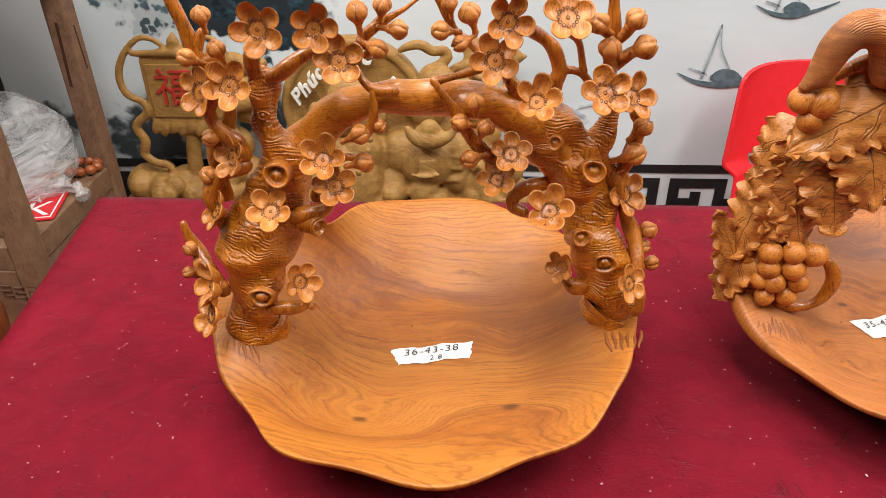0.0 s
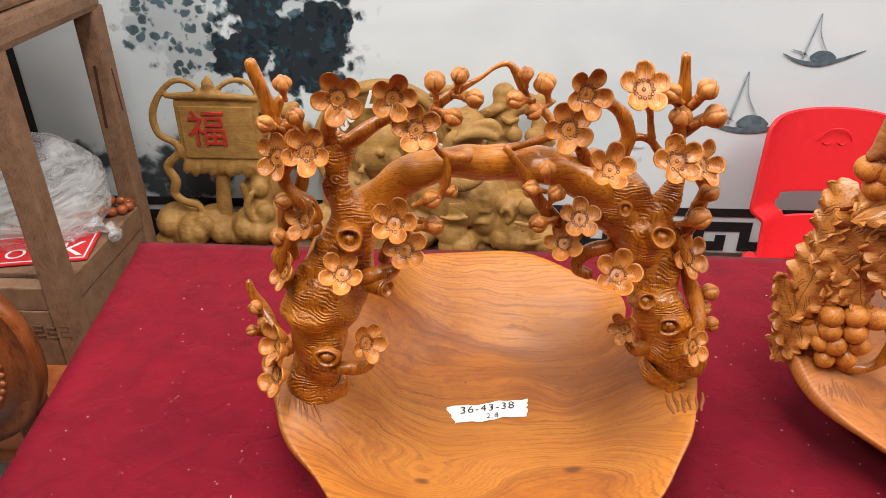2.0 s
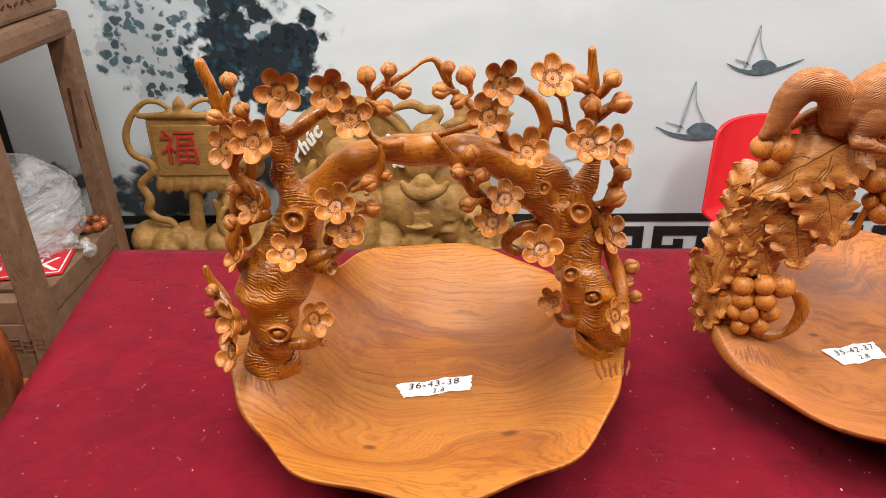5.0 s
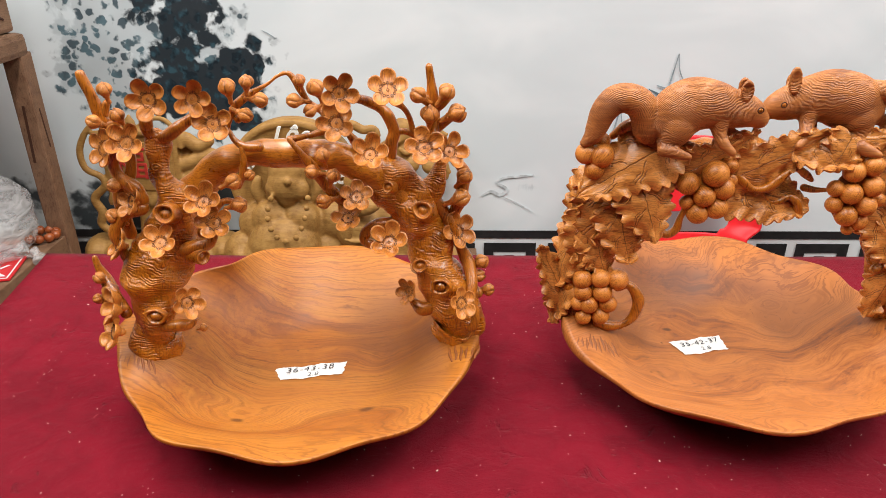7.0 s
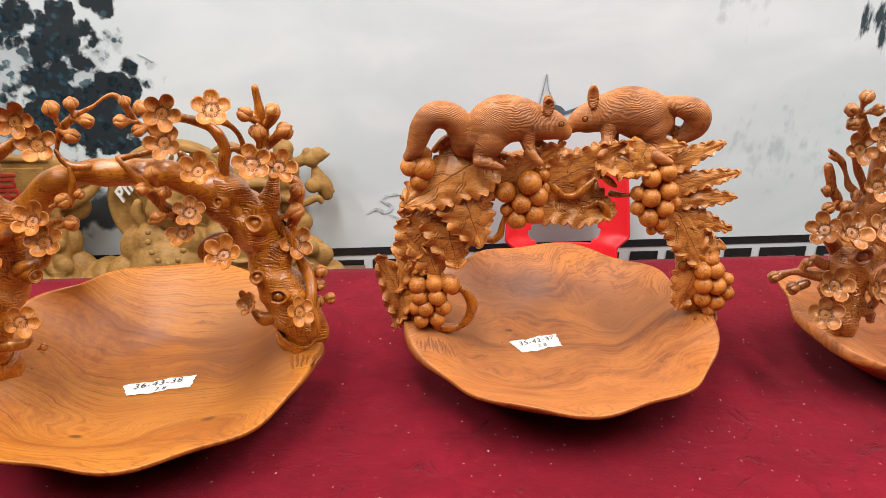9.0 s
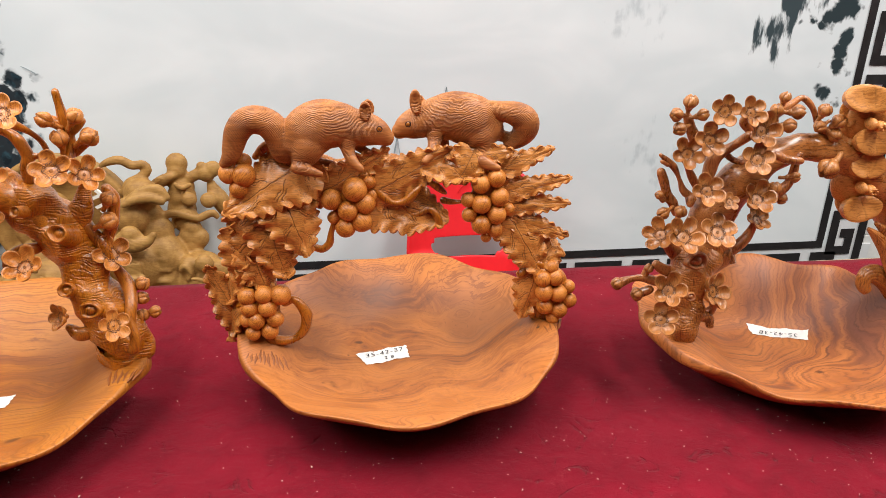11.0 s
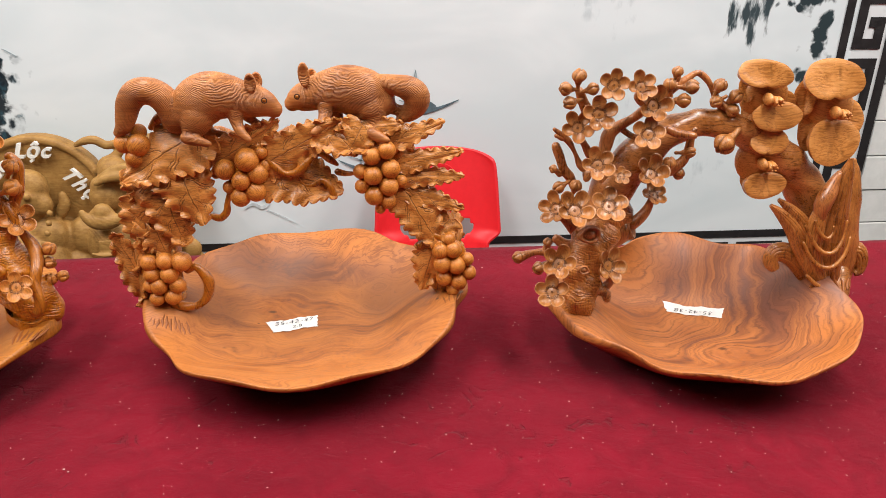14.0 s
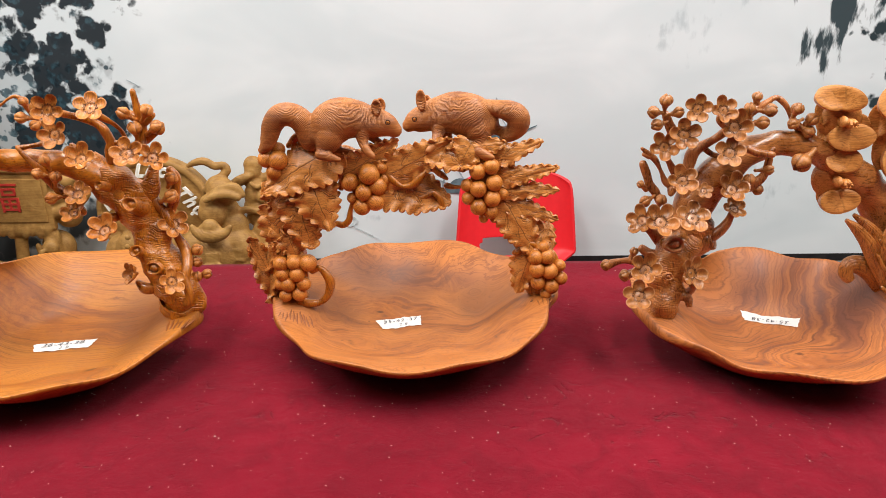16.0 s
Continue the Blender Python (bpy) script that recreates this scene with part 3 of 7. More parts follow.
def crisp(ob, angle=38):
    """Keeps the thin edges of a leaf or petal sharp."""
    m = ob.modifiers.new("crisp", "EDGE_SPLIT")
    m.split_angle = radians(angle)
    return ob


def fused(ob, voxel, smooth=4):
    """Melts overlapping volumes of one mesh into one carved skin."""
    m = ob.modifiers.new("fuse", "REMESH")
    m.mode, m.voxel_size, m.use_smooth_shade = "VOXEL", voxel, True
    s = ob.modifiers.new("soften", "SMOOTH")
    s.factor, s.iterations = 0.5, smooth
    return ob


def lettering(name, text, size, material, parent, m, label="", depth=0.0, drape=None, shear=0.0, thin=0.0):
    cu = bpy.data.curves.new(name, "FONT")
    cu.body, cu.size, cu.align_x, cu.align_y, cu.extrude, cu.shear = text, size, "CENTER", "CENTER", depth, shear
    cu.space_character = 1.15
    cu.offset = thin
    tmp = new(name, cu)
    bpy.context.view_layer.update()
    mesh = bpy.data.meshes.new_from_object(tmp.evaluated_get(bpy.context.evaluated_depsgraph_get()))
    bpy.data.objects.remove(tmp)
    mesh.transform(m)
    if drape:
        for v in mesh.vertices:
            v.co.z = drape(v.co.x, v.co.y)
    mesh.materials.clear()
    mesh.materials.append(material)
    ob = new(name, mesh)
    ob.parent = parent
    if label:
        ob["label"] = label
    return ob


# ---- the room ----
def slab(name, x0, x1, y0, y1, z0, z1, material, label, kind="structure"):
    bm = box(bmesh.new(), (x1 - x0, y1 - y0, z1 - z0), ((x0 + x1) / 2, (y0 + y1) / 2, (z0 + z1) / 2))
    return tagged(part(name, bm, material, None, "", False), label, name.split("_")[0], "", kind)


slab("floor", -3.2, 4.2, -3.2, 1.8, -0.1, 0.0, FLOOR, "grey glossy tiled shop floor under the table")
slab("ceiling", -3.2, 4.2, -3.2, 1.8, 2.75, 2.85, CEILING, "plain white painted ceiling of the shop")
wall_back = slab("wall_north", -3.2, 4.2, 1.6, 1.8, 0.0, 2.75, WALL_PAINT, "white wall behind the printed mural")
# Three walls out of view, added to close the room and limit bounce.
slab("wall_south", -3.2, 4.2, -3.4, -3.2, 0.0, 2.75, DARK_UNSEEN_WALL, "unseen brown wall behind the visitor, dark to cut bounced light")
slab("wall_west", -3.4, -3.2, -3.2, 1.8, 0.0, 2.75, DARK_UNSEEN_WALL, "unseen brown side wall, dark to cut bounced light")
slab("wall_east", 4.2, 4.4, -3.2, 1.8, 0.0, 2.75, DARK_UNSEEN_WALL, "unseen brown far side wall, dark to cut bounced light")


def ceiling_lamp(x, y, sx, sy):
    lamp = root("ceiling_lamp", pose(x, y, 2.75), "flat white ceiling light panel with a thin frame", "lamp", "ceiling lights")
    bm = bmesh.new()
    for w, d, dx, dy in ((sx + 0.06, 0.03, 0, sy / 2 + 0.015), (sx + 0.06, 0.03, 0, -sy / 2 - 0.015), (0.03, sy, sx / 2 + 0.015, 0), (0.03, sy, -sx / 2 - 0.015, 0)):
        box(bm, (w, d, 0.06), (dx, dy, -0.031))
    part("frame", bm, LAMP_WHITE, lamp, "", False)
    boxed("housing", (sx, sy, 0.02), (0, 0, -0.012), LAMP_WHITE, lamp)


for x in (-1.5, -0.1, 1.3, 2.7):
    ceiling_lamp(x, 0.2, 0.3, 1.7)

# ---- mural on the north wall ----
MURAL_Y = 1.578
mural = root("mural", pose(0, 0, 0), "printed ink-wash landscape banner with a black fret border", "mural", "", "structure")
bm = box(bmesh.new(), (2.95, 0.012, 1.9), (0.355, MURAL_Y + 0.0075, 1.432))
part("print", bm, MURAL, mural, "pale printed landscape with a dark tree and two boats", False)
bm = bmesh.new()
box(bm, (3.23, 0.010, 0.106), (0.355, MURAL_Y + 0.0066, 0.43))
box(bm, (0.118, 0.010, 1.9), (1.872, MURAL_Y + 0.0066, 1.433))
box(bm, (0.118, 0.010, 1.9), (-1.15, MURAL_Y + 0.0066, 1.433))
part("border_ground", bm, BORDER_WHITE, mural, "white ground of the border", False)


def strip(bm, x0, z0, x1, z1, y=MURAL_Y - 0.001):
    """A flat printed bar between two corners."""
    vs = [bm.verts.new((x, y, z)) for x, z in ((x0, z0), (x1, z0), (x1, z1), (x0, z1))]
    bm.faces.new(vs)


bm = bmesh.new()
strip(bm, -1.075, 0.478, 1.812, 0.5)
strip(bm, -1.092, 0.5, -1.068, 2.38)
strip(bm, 1.79, 0.5, 1.813, 2.38)
strip(bm, 1.915, 0.38, 1.941, 2.38)
strip(bm, -1.218, 0.38, -1.192, 2.38)
part("border_line", bm, INK, mural, "thick black line of the border", False)


def fret(bm, at, across):
    """One double key of the border, an S of two square hooks; across maps its own u, w onto the wall."""
    t, wide, long = 0.026, 0.08, 0.25
    hook = ((0, 0, t, wide), (t, 0, 0.08, t), (0.054, t, 0.08, 0.044), (t, wide - t, 0.112, wide))
    bars = [*hook, (0.112, 0, 0.138, wide)] + [(long - u1, wide - w1, long - u0, wide - w0) for u0, w0, u1, w1 in hook]
    for u0, w0, u1, w1 in bars:
        (x0, z0), (x1, z1) = across(at + u0, w0), across(at + u1, w1)
        strip(bm, min(x0, x1), min(z0, z1), max(x0, x1), max(z0, z1), MURAL_Y - 0.0012)


bm = bmesh.new()
for k in range(11):
    fret(bm, -1.13 + k * 0.274, lambda u, w: (u, 0.384 + w))
part("fret_pattern", bm, INK, mural, "black square key pattern along the foot", False)
bm = bmesh.new()
for k in range(7):
    fret(bm, 0.455 + k * 0.274, lambda u, w: (1.905 - w, u))
part("fret_pattern", bm, INK, mural, "black square key pattern up the side", False)
bm = bmesh.new()
for k in range(7):
    fret(bm, 0.455 + k * 0.274, lambda u, w: (-1.182 + w, u))
part("fret_pattern", bm, INK, mural, "black square key pattern up the side", False)


def stroke(bm, pts, y):
    """A brush stroke: rows of x, z, half width."""
    S = spline([(a, 0.0, b, c) for a, b, c in pts], 0.006)
    T = np.gradient(S[:, [0, 2]], axis=0)
    T /= np.linalg.norm(T, axis=1)[:, None] + 1e-9
    prev = None
    for (x, _, z, w), (tx, tz) in zip(S, T):
        a, b = bm.verts.new((x - tz * w, y, z + tx * w)), bm.verts.new((x + tz * w, y, z - tx * w))
        if prev:
            bm.faces.new((prev[0], a, b, prev[1]))
        prev = (a, b)


def painted_boat(x, z, s, lean):
    y = MURAL_Y - 0.0014
    bm = bmesh.new()
    stroke(bm, [(x - 0.07 * s, z + 0.012 * s, 0.001), (x - 0.03 * s, z - 0.006 * s, 0.004 * s), (x + 0.02 * s, z - 0.012 * s, 0.006 * s), (x + 0.07 * s, z - 0.004 * s + lean, 0.004 * s), (x + 0.12 * s, z + 0.012 * s + lean * 2, 0.0012)], y)
    stroke(bm, [(x - 0.005 * s, z + 0.002 * s, 0.004), (x + 0.012 * s, z + 0.006 * s, 0.013 * s), (x + 0.035 * s, z + 0.006 * s, 0.012 * s), (x + 0.055 * s, z, 0.004)], y - 0.0002)
    part("painted_boat", bm, INK_DARK, mural, "small dark sampan in ink", False)
    bm = bmesh.new()
    stroke(bm, [(x - 0.022 * s, z, 0.0026 * s), (x - 0.012 * s, z + 0.05 * s, 0.002 * s), (x - 0.002 * s, z + 0.105 * s, 0.0012 * s)], y - 0.0003)
    stroke(bm, [(x - 0.002 * s, z + 0.105 * s, 0.001), (x + 0.006 * s, z + 0.06 * s, 0.0014 * s), (x + 0.028 * s, z + 0.02 * s, 0.0018 * s)], y - 0.0003)
    stroke(bm, [(x - 0.05 * s, z + 0.022 * s, 0.0012), (x - 0.025 * s, z + 0.014 * s, 0.002), (x - 0.012 * s, z + 0.008 * s, 0.001)], y - 0.0003)
    part("painted_mast", bm, INK_SOFT, mural, "grey ink mast and rigging", False)


painted_boat(0.567, 0.712, 1.15, -0.002)
painted_boat(0.69, 0.862, 0.9, 0.004)
bm = bmesh.new()
stroke(bm, [(-0.29, 1.012, 0.0008), (-0.278, 1.006, 0.0012), (-0.262, 0.996, 0.0008)], MURAL_Y - 0.0015)
part("scratch", bm, INK_SOFT, mural, "thin grey scratch", False)
bm = bmesh.new()
stroke(bm, [(0.231, 0.598, 0.002), (0.256, 0.61, 0.004), (0.279, 0.6, 0.0045), (0.296, 0.616, 0.004), (0.27, 0.635, 0.003), (0.289, 0.647, 0.003), (0.325, 0.651, 0.003), (0.364, 0.655, 0.0015)], MURAL_Y - 0.0015)
stroke(bm, [(0.289, 0.594, 0.0014), (0.323, 0.578, 0.0014), (0.363, 0.555, 0.0014)], MURAL_Y - 0.0017)
part("brush_stroke", bm, INK_FAINT, mural, "faint winding brush stroke", False)

planks = root("plank_wall", pose(0, 0, 0), "white painted horizontal wall planks beside the mural", "wall", "", "structure")
plank = None
for k in range(20):
    z = 0.36 + k * 0.1
    if plank is None:
        plank = boxed("plank", (1.9, 0.014, 0.0965), (0, 0, 0), WHITE_PLANK, planks, "", 0.002)
        plank.matrix_basis = pose(2.9, 1.592, z)
    else:
        again(plank, pose(2.9, 1.592 + 0.0015 * (k % 3 - 1), z), planks)

# ---- the table with its red cloth ----
TOP = 0.75
table = root("display_table", pose(0, 0, 0), "long wooden display table mostly hidden by a red cloth", "table")
boxed("tabletop", (3.0, 1.03, 0.03), (1.1, 0.405, TOP - 0.0195), TABLE_WOOD, table, "bare pale wooden tabletop")
leg = boxed("leg", (0.06, 0.06, 0.715), (0, 0, 0.3575), TABLE_WOOD, table)
leg.matrix_basis = pose(-0.4, 0.02, 0)
for x, y in ((2.4, 0.02), (-0.4, 0.84), (2.4, 0.84)):
    again(leg, pose(x, y, 0), table)


def table_cloth():
    """A felt sheet over the table, falling over its left and front edges."""
    xs = np.concatenate([np.linspace(0, 1, 161)])
    ys = np.concatenate([np.linspace(0, 1, 71)])
    verts, faces = [], []
    for j, b in enumerate(ys):
        for i, a in enumerate(xs):
            y = -0.13 + b * (0.922 + 0.13)
            left = -0.42 - 0.1 * (y - 0.1) / 0.82
            x = left + a * (2.6 - left)
            back = 0.0
            if x > 0.9:
                back = -0.017 * min(1.0, (x - 0.9) / 0.5)
            y += back * b + 0.0018 * math.sin(x * 9.0) * b
            z = TOP + 0.0012 * noise.noise(Vector((x * 3, y * 3, 0))) + 0.0006 * noise.noise(Vector((x * 14, y * 14, 3)))
            verts.append((x, y, z))
    n = len(xs)
    for j in range(len(ys) - 1):
        for i in range(n - 1):
            a = j * n + i
            faces.append((a, a + 1, a + n + 1, a + n))
    # falls on the left side, the front and the back left
    def fall(idx, out, drop, rows=10):
        prev = list(idx)
        for r in range(1, rows + 1):
            cur = []
            for q, i0 in enumerate(idx):
                x, y, z = verts[i0]
                t = r / rows
                wave = 0.012 * math.sin(q * 0.35) * t
                verts.append((x + out[0] * (0.012 * min(1, t * 8) + wave), y + out[1] * (0.012 * min(1, t * 8) + wave), z - 0.006 * min(1, t * 6) - drop * t))
                cur.append(len(verts) - 1)
            for q in range(len(idx) - 1):
                faces.append((prev[q], prev[q + 1], cur[q + 1], cur[q]))
            prev = cur
    fall([j * n for j in range(len(ys) - 1, -1, -1)], (-1, 0), 0.42)
    fall(list(range(n)), (0, -1), 0.5)
    ob = link("tablecloth", verts, faces, CLOTH)
    s = ob.modifiers.new("thickness", "SOLIDIFY")
    s.thickness, s.offset = 0.0025, -1.0
    return tagged(ob, "deep red felt cloth with scuffs, covering the table", "tablecloth")


table_cloth()


def scatter_lint():
    rnd = random.Random(11)
    verts, faces = [], []
    for k in range(1300):
        x, y = rnd.uniform(-0.45, 2.1), 0.9 - 0.85 * rnd.random() ** 0.8
        a, l, w = rnd.uniform(0, math.pi), rnd.uniform(0.0006, 0.0027), rnd.uniform(0.0001, 0.00025)
        if rnd.random() < 0.05:
            l, w = rnd.uniform(0.0014, 0.0032), rnd.uniform(0.0004, 0.0009)
        dx, dy, o = math.cos(a), math.sin(a), len(verts)
        for s, t, h in ((-1, -1, 0.0012), (1, -1, 0.0012), (1, 1, 0.0012), (-1, 1, 0.0012), (0, 0, 0.0022)):
            verts.append((x + dx * l * s * 0.5 - dy * w * t, y + dy * l * s * 0.5 + dx * w * t, TOP + h + 0.0005))
        faces += [(o, o + 1, o + 4), (o + 1, o + 2, o + 4), (o + 2, o + 3, o + 4), (o + 3, o, o + 4), (o + 3, o + 2, o + 1, o)]
    ob = link("lint", verts, faces, LINT, smooth=False)
    return tagged(ob, "pale wood chips and fluff strewn on the red cloth", "lint", "", "stuff")


scatter_lint()


# ---- carved baskets ----
HERE = {}


def begin(at, turn, centre, label, woods):
    """A basket's empty under its bowl; handle rows are given in the handle's own upright plane."""
    HERE["root"] = root("carved_basket", pose(*centre, TOP), label, "basket", "carved baskets on the table")
    HERE["place"] = Matrix.Translation(Vector((at[0] - centre[0], at[1] - centre[1], 0))) @ Matrix.Rotation(radians(turn), 4, "Z")
    HERE["serial"] = 0
    HERE["bark"], HERE["branch"], HERE["twig"], HERE["bloom"] = woods
    return HERE["root"]


def mark(ob, values, name="cut"):
    """Notes a value for each vertex on the mesh, such as how much darker a crease is coloured."""
    ob.data.attributes.new(name, "FLOAT", "POINT").data.foreach_set("value", values)


def placed(rows):
    m = HERE["place"]
    return [(*(m @ Vector(r[:3])), r[3]) for r in rows]


def limb(name, rows, material, seg, step, rough, bark, squash=1.0, label="", cap=1.0):
    HERE["serial"] += 1
    v, f = tube_mesh(placed(rows), seg, step, rough, bark, squash, HERE["serial"] * 1.7, cap)
    return link(name, v, f, material, HERE["root"], label)


def trunk(rows):
    x, y, z, r = rows[0]
    rows = [(x * 0.88, y + 0.004, z - 0.021, r * 0.7), (x * 0.945, y + 0.002, z - 0.012, r * 1.06), (x * 0.98, y + 0.001, z - 0.002, r * 1.1), *rows[1:]]
    return limb("trunk", rows, HERE["bark"], 72, 0.0012, 0.009, 0.00035, 0.95, "carved trunk with bark lines", 0.2)


def arch(rows):
    return limb("arch", rows, HERE["branch"], 40, 0.004, 0.004, 0.0, 1.0, "smooth sanded bough over the bowl")


def fork(rows):
    return limb("fork", rows, HERE["bark"], 40, 0.0014, 0.004, 0.0005)


def twig(rows):
    """A carved twig, a little thinner towards its free end."""
    n = len(rows) - 1
    rows = [(x, y, z, r * (1.06 - 0.16 * abs(2 * k / n - 1))) for k, (x, y, z, r) in enumerate(rows)]
    return limb("twig", rows, HERE["twig"], 16, 0.0022, 0.0026, 0.0)


def sheath(rows):
    return limb("leaf_sheath", rows, STRAP, 44, 0.003, 0.003, 0.0, 0.55, "swollen leaf sheath of the orchid")


def lip(rows):
    return limb("leaf_fold", [(x, y - 0.004, z, r * 0.62) for x, y, z, r in rows], STRAP, 12, 0.003, 0.0, 0.0)


def stub(rows):
    """A sawn-off branch end with a hollowed face."""
    rows = placed(rows)
    a, b = Vector(rows[-2][:3]), Vector(rows[-1][:3])
    d = (b - a).normalized()
    r = rows[-1][3]
    v, f = tube_mesh(rows, 24, 0.003, 0.0015, 0.0, 1.0, 0.0, 1.0, -0.8)
    ob = link("branch_stub", v, f, HERE["twig"], HERE["root"])
    m = Matrix.Translation(b + d * r * 0.02) @ d.to_track_quat("Z", "Y").to_matrix().to_4x4()
    verts, faces, n = [], [], 24
    for k, (rr, z) in enumerate(((1.02, -0.3), (1.0, 0.05), (0.92, 0.13), (0.8, 0.06), (0.68, -0.4), (0.46, -0.5), (0.3, -0.24), (0.05, -0.16))):
        for s in range(n):
            t = 2 * math.pi * s / n
            w = 1 + 0.07 * math.sin(2 * t + r * 900) + 0.04 * math.sin(3 * t)
            verts.append(m @ Vector((r * rr * w * math.cos(t), r * rr * w * math.sin(t), r * z)))
    for k in range(7):
        for s in range(n):
            i, j = k * n + s, k * n + (s + 1) % n
            faces.append((i, j, j + n, i + n))
    faces.append(tuple(7 * n + s for s in range(n)))
    link("cut_face", verts, faces, HERE["twig"], ob)


def knot(rows):
    """A healed, eye-shaped knot: a ridge round a sunken ring and a boss."""
    (x, y, z, r), = placed(rows)
    n, verts, faces = 28, [], []
    m = Matrix.Translation((x, y, z)) @ Matrix.Rotation(radians(-90 + 8), 4, "X").inverted()
    for rr, h in ((1.15, -0.45), (1.0, 0.0), (0.9, 0.09), (0.78, 0.02), (0.68, -0.3), (0.54, -0.3), (0.4, 0.0), (0.04, 0.08)):
        for s in range(n):
            t = 2 * math.pi * s / n
            w = 1 + 0.1 * math.sin(3 * t + x * 90) + 0.07 * math.sin(2 * t + z * 70)
            verts.append(m @ Vector((r * rr * w * 1.1 * math.cos(t), r * rr * 0.85 * math.sin(t), r * h)))
    for k in range(7):
        for s in range(n):
            i, j = k * n + s, k * n + (s + 1) % n
            faces.append((i, j, j + n, i + n))
    faces.append(tuple(7 * n + s for s in range(n)))
    link("knot", verts, faces, HERE["twig"], HERE["root"])


def petal_shape(seed, cup):
    """Five round spoon petals with thick rims, round a shallow heart; unit radius, facing +z."""
    rnd = random.Random(seed)
    pieces = []
    for k in range(5):
        a0 = 2 * math.pi * k / 5 + rnd.uniform(-0.06, 0.06)
        mid, long, wide = 0.6, rnd.uniform(0.38, 0.43), rnd.uniform(0.365, 0.4)
        tilt, twist = rnd.uniform(0.12, 0.3) * cup, rnd.uniform(-0.16, 0.16)
        n, rows, top, bot, faces = 28, 6, [], [], []
        for i in range(rows + 1):
            q = i / rows
            for s in range(n):
                t = 2 * math.pi * s / n
                px = mid + long * q * math.cos(t) * (1.0 if math.cos(t) > 0 else 1.12)
                py = wide * q * math.sin(t) * (1.0 + 0.1 * math.cos(t)) * (1 + 0.03 * math.sin(3 * t + k))
                far = min(1.0, max(0.0, (px - 0.2) / 0.4))
                z = 0.24 * cup * q ** 2.2 * far + tilt * (px - 0.3) + twist * py + 0.02 * (k % 2)
                c, sn = math.cos(a0), math.sin(a0)
                top.append((c * px - sn * py, sn * px + c * py, z + 0.02))
                bot.append((c * px - sn * py * 0.95, sn * px + c * py * 0.95, z - 0.045 - 0.1 * (1 - q)))
        m = (rows + 1) * n
        for i in range(rows):
            for s in range(n):
                a, b = i * n + s, i * n + (s + 1) % n
                faces.append((a, a + n, b + n, b))
                faces.append((m + a, m + b, m + b + n, m + a + n))
        for s in range(n):
            a, b = rows * n + s, rows * n + (s + 1) % n
            faces.append((a, m + a, m + b, b))
        pieces.append((top + bot, faces))
    pieces.append(ball((0, 0, -0.02), (0.46, 0.46, 0.075), 0, 24, 8))
    pieces.append(ball((0, 0, -0.22), (0.22, 0.22, 0.3), 0, 12, 8))
    return merged([([np.array(p) for p in v], f) for v, f in pieces])


def ring_piece(cx, cy, cz, r, t, seg=9, sec=5):
    verts, faces = [], []
    for i in range(seg):
        a = 2 * math.pi * i / seg
        for j in range(sec):
            b = 2 * math.pi * j / sec
            verts.append(np.array((cx + (r + t * math.cos(b)) * math.cos(a), cy + (r + t * math.cos(b)) * math.sin(a), cz + t * math.sin(b))))
    for i in range(seg):
        for j in range(sec):
            faces.append((i * sec + j, ((i + 1) % seg) * sec + j, ((i + 1) % seg) * sec + (j + 1) % sec, i * sec + (j + 1) % sec))
    return verts, faces


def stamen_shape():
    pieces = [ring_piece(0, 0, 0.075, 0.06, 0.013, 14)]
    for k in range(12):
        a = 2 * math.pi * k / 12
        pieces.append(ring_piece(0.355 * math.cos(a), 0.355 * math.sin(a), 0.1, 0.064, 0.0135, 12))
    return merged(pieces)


def mesh_only(name, shape, material):
    mesh = bpy.data.meshes.new(name)
    mesh.from_pydata([tuple(v) for v in shape[0]], [], shape[1])
    mesh.materials.append(material)
    mesh.polygons.foreach_set("use_smooth", [True] * len(mesh.polygons))
    if len(shape) > 2:
        mesh.attributes.new("cut", "FLOAT", "POINT").data.foreach_set("value", shape[2])
    return mesh


BLOOMS = {m: [mesh_only("blossom", petal_shape(k, c), m) for k, c in ((1, 1.0), (2, 1.35), (3, 0.8), (4, 1.15), (5, 1.5))] for m in (BLOSSOM, RED_BLOSSOM)}
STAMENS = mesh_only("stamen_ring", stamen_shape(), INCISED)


def bloom(x, y, z, r, yaw, pitch):
    """A plum blossom that faces the visitor, turned by yaw and pitch."""
    HERE["serial"] += 1
    k = HERE["serial"]
    a, b = radians(yaw), radians(pitch)
    d = HERE["place"].to_3x3() @ Vector((math.sin(a) * math.cos(b), -math.cos(a) * math.cos(b), math.sin(b)))
    at = HERE["place"] @ Vector((x, y, z))
    m = Matrix.Translation(at) @ d.to_track_quat("Z", "Y").to_matrix().to_4x4() @ Matrix.Rotation(radians(18 + 29 * k % 72), 4, "Z") @ Matrix.Scale(r, 4)
    ob = new("blossom", BLOOMS[HERE["bloom"]][k % 5])
    ob.parent, ob.matrix_basis = HERE["root"], m
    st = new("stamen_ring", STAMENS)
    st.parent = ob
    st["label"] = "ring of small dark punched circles"


